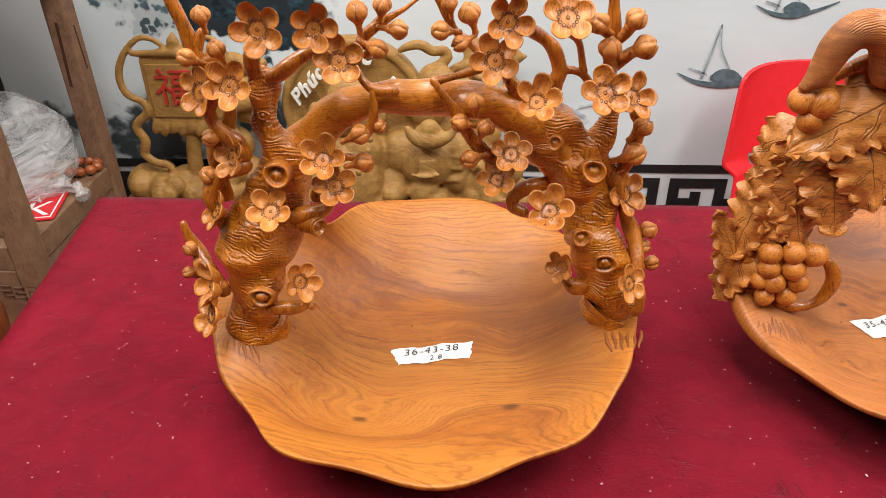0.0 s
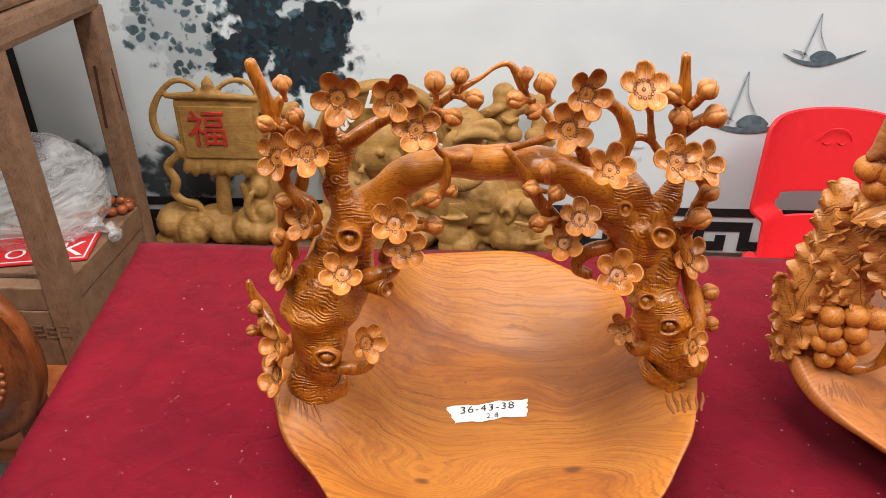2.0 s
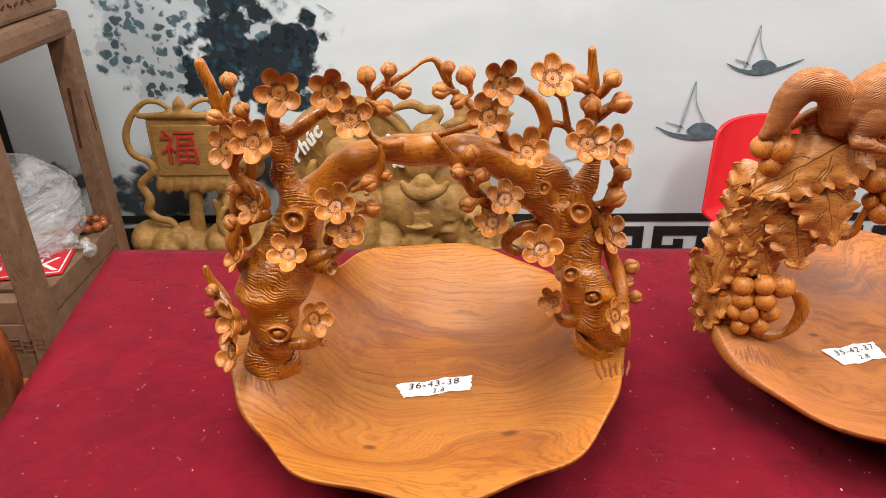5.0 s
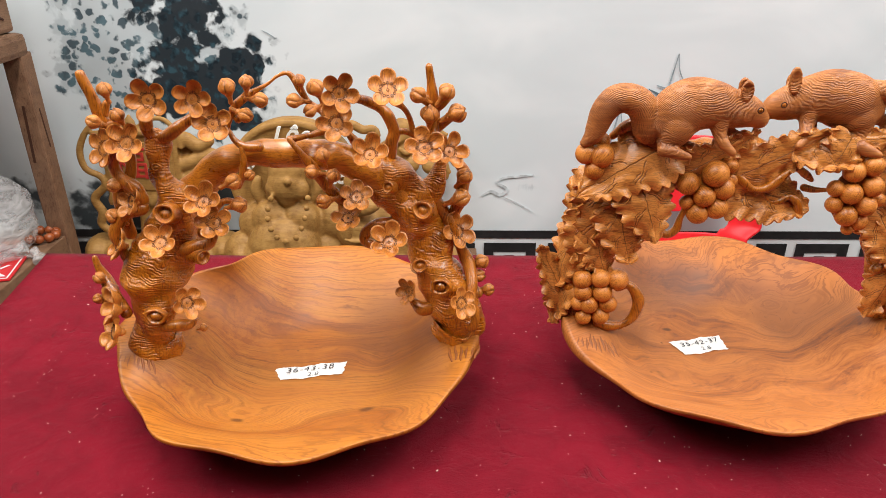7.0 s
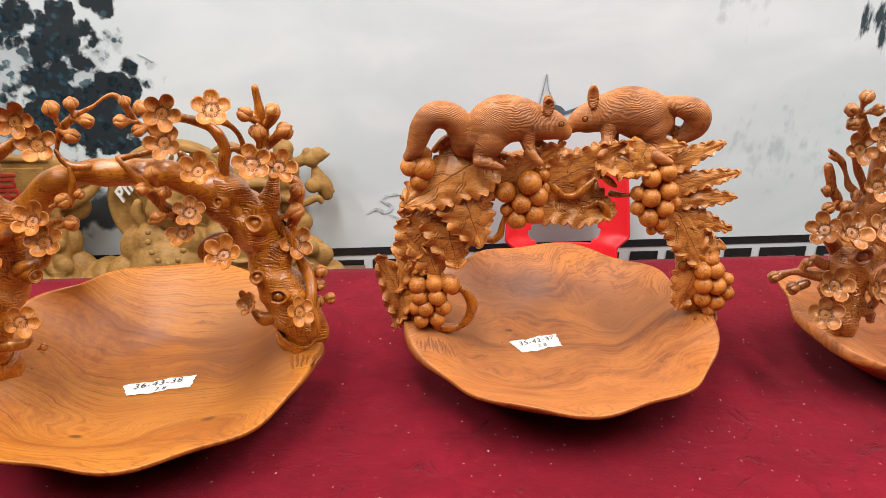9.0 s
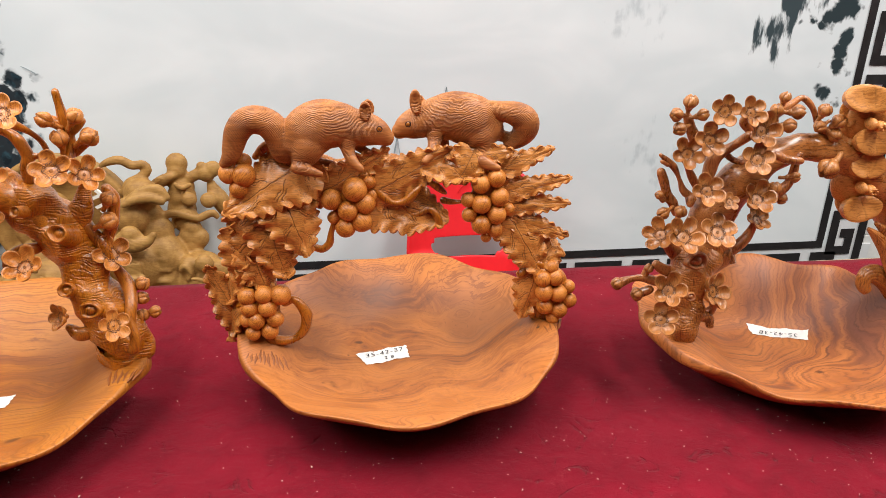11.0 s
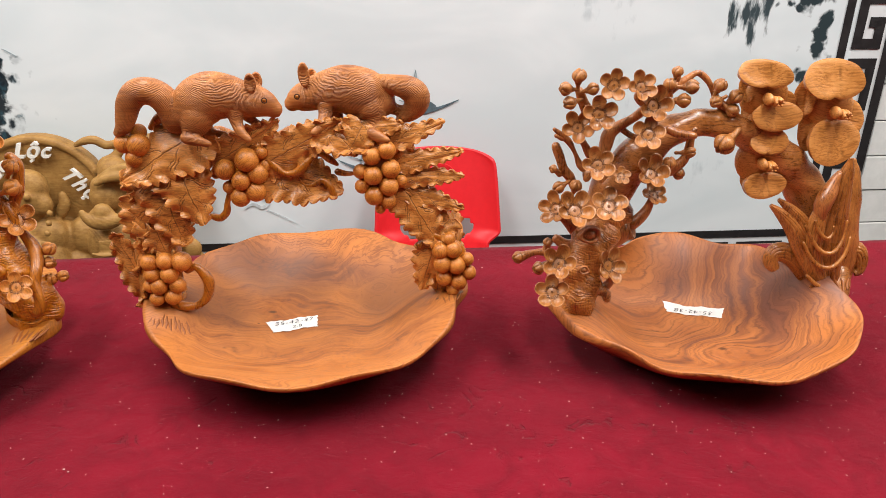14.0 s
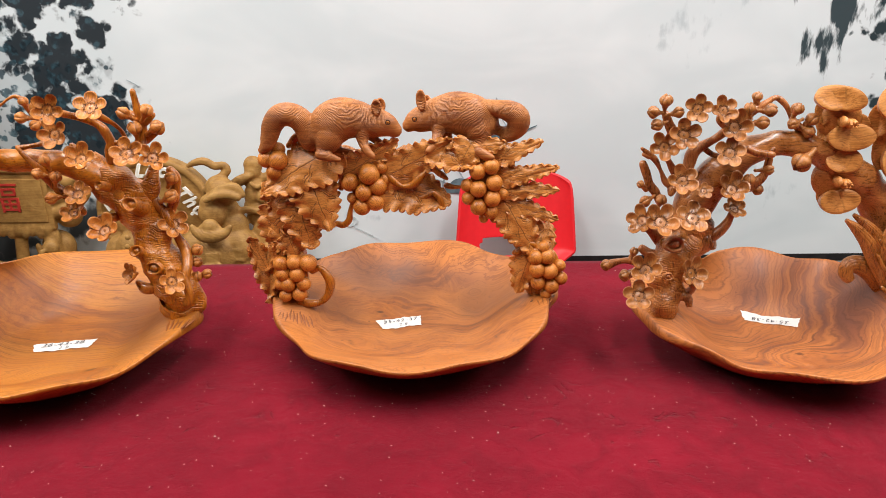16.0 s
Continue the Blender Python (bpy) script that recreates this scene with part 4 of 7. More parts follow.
def bud_shape(seed):
    """A closed bud: overlapping petals with seams, in a small cup; unit radius, along +z."""
    verts, faces, seams, n, m = [], [], [], 56, 16
    rnd = random.Random(seed)
    ph = rnd.uniform(0, 6)
    for j in range(m + 1):
        t = j / m
        r = (0.36 + 0.7 * math.sin(min(1, t * 1.7) * math.pi / 2)) * (1 - max(0, (t - 0.45) / 0.55) ** 2.6 * 0.62)
        z = -0.85 + 1.85 * t
        for s in range(n):
            a = 2 * math.pi * s / n
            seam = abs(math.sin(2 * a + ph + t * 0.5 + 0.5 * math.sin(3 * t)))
            # Creases between the petals are marked to be coloured darker.
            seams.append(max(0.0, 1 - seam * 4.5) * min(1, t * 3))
            rr = r * (0.86 + 0.2 * seam ** 0.4) + 0.03 * math.sin(3 * a + ph)
            verts.append(np.array((rr * math.cos(a), rr * math.sin(a), z + 0.26 * (seam - 0.5) * t ** 3)))
    for j in range(m):
        for s in range(n):
            a, b = j * n + s, j * n + (s + 1) % n
            faces.append((a, b, b + n, a + n))
    faces.append(tuple(range(n - 1, -1, -1)))
    faces.append(tuple(m * n + s for s in range(n)))
    cup = ball((0, 0, -0.8), (0.52, 0.52, 0.4), 0, 14, 8)
    stem = tube_mesh([(0, 0, -0.9, 0.4), (0.04, 0.02, -1.5, 0.3), (0.06, 0.04, -1.75, 0.32), (0.08, 0.06, -1.9, 0.34)], 12, 0.2)
    v, f = merged([(verts, faces), cup, stem])
    return v, f, seams + [0.0] * (len(v) - len(seams))


BUDS = {m: [mesh_only("bud", bud_shape(k), m) for k in (1, 2, 3)] for m in (BLOSSOM, RED_BLOSSOM)}


def bud(x, y, z, r, angle):
    HERE["serial"] += 1
    k = HERE["serial"]
    a = radians(angle)
    d = HERE["place"].to_3x3() @ Vector((math.cos(a), -0.35, math.sin(a)))
    m = Matrix.Translation(HERE["place"] @ Vector((x, y, z))) @ d.to_track_quat("Z", "Y").to_matrix().to_4x4() @ Matrix.Rotation(k * 1.3, 4, "Z") @ Matrix.Diagonal((r * 1.0, r * 1.0, r * 1.06, 1))
    ob = new("bud", BUDS[HERE["bloom"]][k % 3])
    ob.parent, ob.matrix_basis = HERE["root"], m


GRAIN = mesh_only("grape", ball((0, 0, 0), (1, 1, 1), 0, 20, 14), GRAPE)


def bunch(rows):
    """A hanging bunch: a knobby core, and each grape on it."""
    rows = placed(rows)
    c = np.mean([r[:3] for r in rows], axis=0)
    span = np.std([r[:3] for r in rows], axis=0)
    v, f = ball(c + np.array((0, 0.008, 0)), (1.3 * span[0] + 0.004, 0.009, 1.3 * span[2] + 0.004), 0, 24, 14)
    core = link("grape_bunch", v, f, TWIG, HERE["root"], "carved bunch of round grapes")
    for k, (x, y, z, r) in enumerate(rows):
        g = new("grape", GRAIN)
        g.parent = core
        g.matrix_basis = pose(x, y, z, 40 * k, 25 * k, 70 * k) @ Matrix.Scale(r * 1.04, 4)


def vine_leaf(a, b, width, twist):
    """A lobed vine leaf with toothed, curling edges and cut veins, from its stalk a to its tip b."""
    HERE["serial"] += 1
    k = HERE["serial"]
    rnd = random.Random(k)
    place = HERE["place"]
    A, B = place @ Vector(a), place @ Vector(b)
    axis = B - A
    L = axis.length
    axis.normalize()
    face = Matrix.Rotation(radians(twist), 3, axis) @ (place.to_3x3() @ Vector((0.1 * rnd.uniform(-1, 1), -1, 0.3)))
    face = (face - axis * face.dot(axis)).normalized()
    side = axis.cross(face)
    nu, nv = 96, 37
    verts, faces, along, across = [], [], [], []
    teeth = max(6, round(L / 0.0086))
    deep = min(0.0052, 0.13 * width)
    for i in range(nu):
        u = i / (nu - 1)
        lobe = (0.34 * (1 - u) + 0.02) + 0.68 * math.sin(math.pi * min(1, u ** 0.62)) ** 0.6
        lobe *= 1 + 0.07 * math.cos(u * math.pi * 4.6 + k)
        for j in range(nv):
            v = 2 * j / (nv - 1) - 1
            rib = abs(v)
            ph = (u * teeth + (0.37 if v > 0 else 0)) % 1.0
            saw = math.sin(math.pi * ph ** 1.35) ** 0.75
            w = 0.5 * width * lobe + deep * (saw - 0.4) * rib ** 5 * (1 if u < 0.97 else 0)
            l = u * L - 0.14 * L * rib * (1 - u)
            h = 0.09 * width * (1 - rib ** 2) * math.sin(math.pi * min(1, u + 0.15))
            h += deep * (0.35 * rib ** 6 + 0.1) + deep * 0.75 * math.sin(2 * math.pi * (u * teeth + (0.37 if v > 0 else 0)) * 0.5 + k) * rib ** 4
            h += 0.045 * width * noise.noise(Vector((u * 2.6, v * 1.7, k * 3.7))) + 0.015 * width * noise.noise(Vector((u * 7, v * 4, k * 1.9)))
            along.append(u)
            across.append(v)
            verts.append(A + axis * l + side * (v * w) + face * h)
    for i in range(nu - 1):
        for j in range(nv - 1):
            q = i * nv + j
            faces.append((q, q + 1, q + nv + 1, q + nv))
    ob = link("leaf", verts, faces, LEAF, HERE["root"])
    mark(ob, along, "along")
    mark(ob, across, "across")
    s = ob.modifiers.new("thickness", "SOLIDIFY")
    s.thickness, s.offset = 0.0023, 0.0
    crisp(ob)


def squirrel(pieces, ears, eye):
    """A carved squirrel, its limbs melted into one skin, with fur lines combed along body and tail, and a bead eye."""
    runs = [placed(rows) for rows in pieces]
    shape = [tube_mesh(rows, 40, 0.003, 0.0, 0.0, 0.78 if k == 0 else 0.92) for k, rows in enumerate(runs)]
    for rows in ears:
        (x, y, z, r), (x2, y2, z2, r2) = placed(rows)[0], placed(rows)[-1]
        a = math.degrees(math.atan2(x2 - x, z2 - z))
        h = math.hypot(x2 - x, z2 - z) * 0.5 + r
        v, f = ball(((x + x2) / 2, (y + y2) / 2, (z + z2) / 2), (r * 1.2, r * 0.62, h), a, 24, 16)
        v = [p + np.array((0, 0.75 * r * max(0.0, 1 - ((p[0] - (x + x2) / 2) ** 2 / (r * 0.95) ** 2 + (p[2] - (z + z2) / 2) ** 2 / (0.8 * h) ** 2)), 0)) if p[1] < (y + y2) / 2 else p for p in v]
        shape.append((v, f))
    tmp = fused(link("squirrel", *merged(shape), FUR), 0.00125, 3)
    bpy.context.view_layer.update()
    mesh = bpy.data.meshes.new_from_object(tmp.evaluated_get(bpy.context.evaluated_depsgraph_get()))
    bpy.data.objects.remove(tmp)
    mesh.polygons.foreach_set("use_smooth", [True] * len(mesh.polygons))
    ob = new("squirrel", mesh)
    ob.parent = HERE["root"]
    ob["label"] = "carved squirrel with combed fur lines"
    co = np.empty(len(mesh.vertices) * 3)
    mesh.vertices.foreach_get("co", co)
    co = co.reshape(-1, 3)
    best, comb, sleek = np.full(len(co), 1e9), np.zeros(len(co)), np.zeros(len(co))
    for k, rows in enumerate(runs[:2]):
        S = spline(rows, 0.003)
        T = np.gradient(S[:, :3], axis=0)
        T /= np.linalg.norm(T, axis=1)[:, None] + 1e-9
        d = np.linalg.norm(co[:, None, :] - S[None, :, :3], axis=2) / S[None, :, 3]
        i = d.argmin(axis=1)
        near = d[np.arange(len(co)), i]
        off = co - S[i, :3]
        out = np.cross(T[i], (0, 1, 0))
        angle = np.arctan2((off * out).sum(axis=1), -off[:, 1])
        count = round(2 * math.pi * float(S[:, 3].mean()) / 0.0017)
        at = i / (len(S) - 1)
        fade = (1 - np.clip((at - (0.76, 0.92)[k]) / 0.12, 0, 1)) * np.clip((1.75 - near) / 0.35, 0, 1)
        closer = near < best
        best = np.where(closer, near, best)
        comb, sleek = np.where(closer, count * angle / (2 * math.pi), comb), np.where(closer, fade, sleek)
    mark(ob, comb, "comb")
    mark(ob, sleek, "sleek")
    (x, y, z, r), = placed(eye)
    link("eye", *ball((x, y - 0.001, z), (r, r * 0.7, r), 0, 14, 8), TWIG, ob)
    v, f = ring_piece(0, 0, 0, r * 1.15, r * 0.22, 16, 6)
    link("eyelid", [Vector((p[0] + x, y - 0.0016 - p[2], p[1] + z)) for p in v], f, INCISED, ob)


def orchid(centre, petals):
    """A moth orchid: broad petals, two in front and three behind, round a small column. Petals as middle, half sizes, turn and depth."""
    place = HERE["place"]
    c = place @ Vector(centre)
    lobes = [ball((c.x + dx, c.y - dy, c.z + dz), size, 0, 16, 10) for dx, dy, dz, size in ((-0.003, 0.011, 0.001, (0.005, 0.011, 0.0075)), (0.003, 0.014, -0.001, (0.004, 0.01, 0.0065)), (0.0085, 0.013, -0.0005, (0.004, 0.01, 0.0055)), (0.004, -0.014, 0.0, (0.03, 0.016, 0.03)))]
    beads = [ball((c.x + 0.006 + 0.0042 * math.cos(t), c.y - 0.0232, c.z - 0.001 + 0.0036 * math.sin(t)), (0.0015,) * 3, 0, 8, 6) for t in (0, 1.05, 2.1, 3.15, 4.2, 5.25)]
    v, f = merged(lobes + beads)
    flower = link("orchid_flower", v, f, ORCHID, HERE["root"], "large carved orchid with broad petals")
    for k, (x, y, z, hw, hh, rot, depth) in enumerate(petals):
        if k < 2:
            hw, hh = hw * 1.05, hh * 1.22
            z += 0.02 * hh if z > centre[2] else -0.02 * hh
        at = place @ Vector((x, y, z))
        up = Vector((0.06, -1, 0.3) if k < 2 else ((0.1, -1, 0.2) if k == 2 else (-0.35, -1, 0.15))).normalized()
        right = Vector((0, 0, 1)).cross(up).normalized()
        over = right.cross(up).normalized()
        over = over if over.z > 0 else -over
        inward = math.atan2((centre[2] - z) / hh, (centre[0] - x) / hw)
        flat = (0.34, 0.2, 0.1, 0.1, 0.1)[k]
        ca, sa = math.cos(radians(rot)), math.sin(radians(rot))
        rows, n, verts, faces, cuts = 12, 72, [], [], []
        for front in (True, False):
            for i in range(rows + 1):
                q = i / rows
                for s in range(n):
                    t = 2 * math.pi * s / n
                    near = math.cos(t - inward)
                    wob = 1.03 + 0.025 * math.sin(2 * t + k) + 0.022 * math.sin(3 * t + 2 * k) + 0.008 * math.sin(8 * t + k)
                    wob *= 1 - flat * max(0.0, near) ** 2 - (0.1 if k < 2 else 0.0) * math.exp(-((t - inward + math.pi) % (2 * math.pi) - math.pi) ** 2 / 0.04)
                    px, pz = hw * q * wob * math.cos(t), hh * q * wob * math.sin(t)
                    px, pz = ca * px - sa * pz, sa * px + ca * pz
                    fx, fz = px - (centre[0] - x) * 0.8, pz - (centre[2] - z) * 0.8
                    fan = math.atan2(fz, fx) * 15 + 1.2 * noise.noise(Vector((px * 60, pz * 60, k)))
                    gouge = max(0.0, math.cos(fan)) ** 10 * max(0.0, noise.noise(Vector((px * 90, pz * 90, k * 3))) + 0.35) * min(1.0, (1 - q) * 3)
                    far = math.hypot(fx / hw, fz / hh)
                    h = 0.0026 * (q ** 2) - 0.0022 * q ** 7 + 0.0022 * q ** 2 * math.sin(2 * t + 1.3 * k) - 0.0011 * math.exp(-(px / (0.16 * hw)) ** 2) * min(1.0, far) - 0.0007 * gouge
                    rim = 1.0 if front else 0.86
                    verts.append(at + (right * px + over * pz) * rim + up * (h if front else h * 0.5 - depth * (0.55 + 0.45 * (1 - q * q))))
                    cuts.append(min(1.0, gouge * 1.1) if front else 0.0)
        m = (rows + 1) * n
        for layer in (0, m):
            for i in range(rows):
                for s in range(n):
                    a, b = layer + i * n + s, layer + i * n + (s + 1) % n
                    faces.append((a, b, b + n, a + n) if layer == 0 else (a, a + n, b + n, b))
        for s in range(n):
            a, b = rows * n + s, rows * n + (s + 1) % n
            faces.append((a, b, m + b, m + a))
        ob = link("petal", verts, faces, ORCHID, flower)
        mark(ob, cuts)
        crisp(ob)


def blade(rows):
    """A strap leaf with a folded section, along rows of x, y, z, half width."""
    S = spline(placed(rows), 0.003)
    S[:, 3] *= 0.62
    T = np.gradient(S[:, :3], axis=0)
    T /= np.linalg.norm(T, axis=1)[:, None] + 1e-9
    verts, faces, cuts, nv = [], [], [], 45
    face = np.array((0, -1, 0.25))
    for i, (p, t) in enumerate(zip(S, T)):
        side = np.cross(t, face)
        side /= np.linalg.norm(side) + 1e-9
        out = np.cross(side, t)
        for j in range(nv):
            v = 2 * j / (nv - 1) - 1
            ang = v * 1.35
            h = -p[3] * 0.95 * (1 - math.cos(ang)) + 0.0004 * math.cos(v * 22)
            # Valleys between the ridges are marked to be coloured darker.
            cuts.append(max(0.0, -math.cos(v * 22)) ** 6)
            verts.append(p[:3] + side * p[3] * math.sin(ang) * 1.08 + out * (h if np.dot(out, face) > 0 else -h))
    for i in range(len(S) - 1):
        for j in range(nv - 1):
            q = i * nv + j
            faces.append((q, q + 1, q + nv + 1, q + nv))
    ob = link("orchid_leaf", verts, faces, STRAP, HERE["root"])
    mark(ob, cuts)
    s = ob.modifiers.new("thickness", "SOLIDIFY")
    s.thickness, s.offset = 0.0035, 0.0
    crisp(ob)


def waves(coef, t):
    out = coef[0]
    for k in range(1, (len(coef) + 1) // 2):
        out += coef[2 * k - 1] * math.cos(k * t) + coef[2 * k] * math.sin(k * t)
    return out


def bowl(reach, lift, material, floor_z, feet, notch=(0.0, 1.0, 0.0)):
    """A shallow hand-carved bowl with a wavy rim: reach and lift are the rim's harmonics round the bowl, feet the places where the handle stands, notch a hollow in the rim by angle, width and depth."""
    def rim(t, q=1.0):
        away = (t - notch[0] + math.pi) % (2 * math.pi) - math.pi
        r = waves(reach[:5], t) + (waves(reach, t) - waves(reach[:5], t) - notch[2] * math.exp(-(away / notch[1]) ** 2)) * q ** 5
        return 1.1 * r * math.cos(t), 0.92 * r * math.sin(t), waves(lift, t)

    def inside(q, t):
        x, y, z = rim(t, q)
        x, y = x * q, y * q
        e = min(1.0, max(0.0, (q - 0.4) / 0.6))
        f = 0.05 * q ** 2 + 0.45 * q ** 3.4 + 0.5 * e * e * (3 - 2 * e)
        h = floor_z + (z - floor_z) * f
        for fx, fy in feet:
            w = math.exp(-(((x - fx) / 0.052) ** 2 + ((y - fy) / 0.056) ** 2))
            h += (z + 0.015 - h) * w
        return x, y, h

    def outside(q, t):
        x, y, z = rim(t, q)
        k = max(0.0, (q - 0.46) / 0.54)
        return x * (q * 0.995), y * (q * 0.995), 0.0025 + (z - 0.0075) * k ** 1.45

    n, rings = 240, 44
    verts, faces = [(0, 0, floor_z)], []
    for i in range(1, rings + 1):
        q = (i / rings) ** 0.8
        verts += [inside(q, 2 * math.pi * s / n) for s in range(n)]
    for i in range(3):
        dz = (-0.0012, -0.003, -0.0052)[i]
        for s in range(n):
            x, y, z = rim(2 * math.pi * s / n)
            verts.append((x * (1.003, 1.003, 1.0)[i], y * (1.003, 1.003, 1.0)[i], z + dz))
    for i in range(1, 20):
        q = 1 - i / 20
        verts += [outside(q, 2 * math.pi * s / n) for s in range(n)]
    total = rings + 3 + 19
    for s in range(n):
        faces.append((0, 1 + s, 1 + (s + 1) % n))
    for i in range(total - 1):
        for s in range(n):
            a, b = 1 + i * n + s, 1 + i * n + (s + 1) % n
            faces.append((a, a + n, b + n, b))
    verts.append((0, 0, 0.0025))
    for s in range(n):
        faces.append((1 + (total - 1) * n + (s + 1) % n, 1 + (total - 1) * n + s, len(verts) - 1))
    link("bowl", verts, faces, material, HERE["root"], "shallow carved bowl with a wavy rim")

    def surface(x, y):
        t = math.atan2(y / 0.92, x / 1.1)
        r = math.hypot(x / 1.1, y / 0.92) / waves(reach[:5], t)
        return inside(min(1.0, r), t)[2]
    return surface


def root_cuts(spots, surface, length):
    """Short gouge marks like roots, cut in the rim below a trunk."""
    for x, y, a in spots:
        v = []
        rows = []
        for k in range(5):
            t = k / 4 - 0.5
            px, py = x + math.cos(radians(a)) * t * length + 0.0006 * math.sin(k * 1.9 + x * 700), y + math.sin(radians(a)) * t * length
            rows.append((px, py, surface(px, py) - 0.0012, 0.0018 * (1.1 - abs(t))))
        v, f = tube_mesh(rows, 6, 0.002)
        link("root_groove", v, f, GROOVE, HERE["root"])


def tape(centre, turn, w, d, lines, surface, label):
    """A torn strip of paper tape stuck to the bowl, with pen writing."""
    base = HERE["root"]
    bx, by = base.location.x, base.location.y
    strip_root = root("paper_label", pose(centre[0], centre[1], TOP), label, "label", "paper labels in the bowls")
    ca, sa = math.cos(radians(turn)), math.sin(radians(turn))
    rnd = random.Random(len(label))

    def on(u, v, h):
        x, y = ca * u - sa * v, sa * u + ca * v
        return x, y, surface(centre[0] - bx + x, centre[1] - by + y) + h

    nu, nv, verts, faces = 25, 9, [], []
    for i in range(nu):
        for j in range(nv):
            u, v = (i / (nu - 1) - 0.5) * w, (j / (nv - 1) - 0.5) * d
            if i in (0, nu - 1):
                u += (0.0012 * rnd.uniform(-1, 1) + 0.006 * (j / (nv - 1) - 0.5)) * (1 if i else -1)
            verts.append(on(u, v + 0.0012 * math.sin(i * 0.5), 0.0009 + 0.0004 * math.sin(i * 1.3)))
    for i in range(nu - 1):
        for j in range(nv - 1):
            q = i * nv + j
            faces.append((q, q + nv, q + nv + 1, q + 1))
    link("paper", verts, faces, PAPER, strip_root)
    for text, u, v, size, flip in lines:
        m = Matrix.Rotation(radians(turn), 4, "Z") @ Matrix.Translation((u, v, 0)) @ Matrix.Rotation(radians(flip), 4, "Z")
        lettering("writing", text, size, PEN, strip_root, m, "pen writing", 0.0, lambda x, y: surface(centre[0] - bx + x, centre[1] - by + y) + 0.0019, 0.22, -0.004 * size)


def first_handle():
    # left trunk
    trunk([(-.1675, -.02, .0881, .0238), (-.1665, -.02, .0954, .0236), (-.1621, -.02, .1154, .0231), (-.1584, -.016, .1409, .0285), (-.1551, -.01, .1644, .0343), (-.1469, -.004, .187, .0308), (-.1318, .0, .2098, .0253), (-.1246, .0, .232, .0229), (-.1274, .0, .2514, .0176), (-.1315, .0, .2703, .0126), (-.1302, .0, .2909, .0105), (-.1296, .0, .3084, .0104), (-.1291, .0, .3167, .0103)])
    # right trunk
    trunk([(.1774, -.022, .0945, .0285), (.1733, -.024, .1017, .0262), (.1669, -.022, .116, .0258), (.1584, -.016, .145, .0253), (.1476, -.01, .1733, .0237), (.1402, .0, .1983, .024), (.1289, .0, .2226, .0261), (.1139, .0, .2462, .0265), (.0945, .0, .2692, .0219), (.0814, .0, .2806, .0197)])
    # arch
    arch([(-.1552, .02, .1536, .0272), (-.1435, .024, .1906, .0255), (-.1216, .022, .2285, .0216), (-.0961, .016, .2616, .0179), (-.0703, .008, .2838, .0164), (-.0416, .0, .2957, .0147), (-.0132, .0, .2961, .0142), (.0154, .0, .2934, .0148), (.0444, .0, .2891, .0164), (.0716, .0, .2797, .0196), (.0949, .0, .2639, .022), (.1144, .0, .2406, .0225)])
    # right fork
    fork([(.1228, .0, .2316, .0227), (.1402, .0, .2389, .0145), (.1503, .0, .2549, .0103), (.1555, .0, .2708, .0087), (.1593, .0, .2812, .0066)])
    # twigs
    twig([(-.1292, .0, .3157, .0070), (-.135, -.004, .3214, .0056), (-.1348, -.01, .3341, .0055), (-.1304, -.014, .3467, .0050)])
    twig([(-.1293, .0, .3147, .0072), (-.1186, .0, .3175, .0064), (-.1064, .0, .3265, .0056), (-.0945, .0, .334, .0051), (-.0805, .0, .3408, .0046), (-.069, -.014, .3481, .0036)])
    twig([(-.1526, -.01, .2555, .0086), (-.1566, -.01, .2674, .0077), (-.1662, -.01, .2747, .0069), (-.1736, -.006, .281, .0062), (-.1754, -.006, .2938, .0057), (-.1661, -.01, .3073, .0056)])
    twig([(-.1657, .0, .2699, .0065), (-.1609, .0, .2851, .0062), (-.158, .0, .3001, .0057), (-.1538, -.014, .313, .0051)])
    twig([(-.1901, .0, .3821, .0039), (-.1878, .0, .3733, .0044), (-.1835, .0, .3606, .0051), (-.1803, .0, .3478, .0063), (-.177, .0, .3327, .0068), (-.172, .0, .322, .0068), (-.1613, -.014, .3158, .0060)])
    twig([(-.1757, .0, .3411, .0047), (-.1708, .0, .3532, .0042)])
    twig([(-.1726, .0, .3301, .0052), (-.1661, .0, .3321, .0052)])
    twig([(-.1539, -.01, .2449, .0081), (-.1679, -.014, .2426, .0067), (-.1786, -.014, .2325, .0065), (-.1853, -.014, .2192, .0063), (-.1831, -.014, .202, .0062), (-.1771, -.01, .1784, .0072)])
    twig([(-.178, .01, .2074, .0074), (-.1788, .006, .2326, .0068), (-.1782, .0, .2548, .0065), (-.1741, .0, .2705, .0063)])
    twig([(-.0548, -.016, .3249, .0039), (-.05, -.018, .3158, .0041), (-.04, -.02, .3098, .0048), (-.0264, -.02, .309, .0050)])
    twig([(-.0433, -.022, .3089, .0036), (-.043, -.024, .296, .0032), (-.0463, -.022, .2803, .0032), (-.0522, -.016, .2665, .0038)])
    twig([(-.059, .0, .3215, .0037), (-.0547, .0, .3333, .0042), (-.0478, .0, .3457, .0041), (-.037, .0, .3544, .0039), (-.0256, .0, .3612, .0034), (-.0143, .0, .367, .0030), (-.0039, .0, .3746, .0027), (.0059, .0, .3773, .0030), (.0126, .0, .3703, .0034), (.0186, .0, .3577, .0037), (.0251, .0, .3467, .0046), (.0359, .0, .3391, .0047), (.0431, -.012, .3324, .0042)])
    twig([(-.044, .0, .3492, .0037), (-.0337, .0, .3602, .0032)])
    twig([(-.04, .0, .3373, .0037), (-.0483, .0, .333, .0037)])
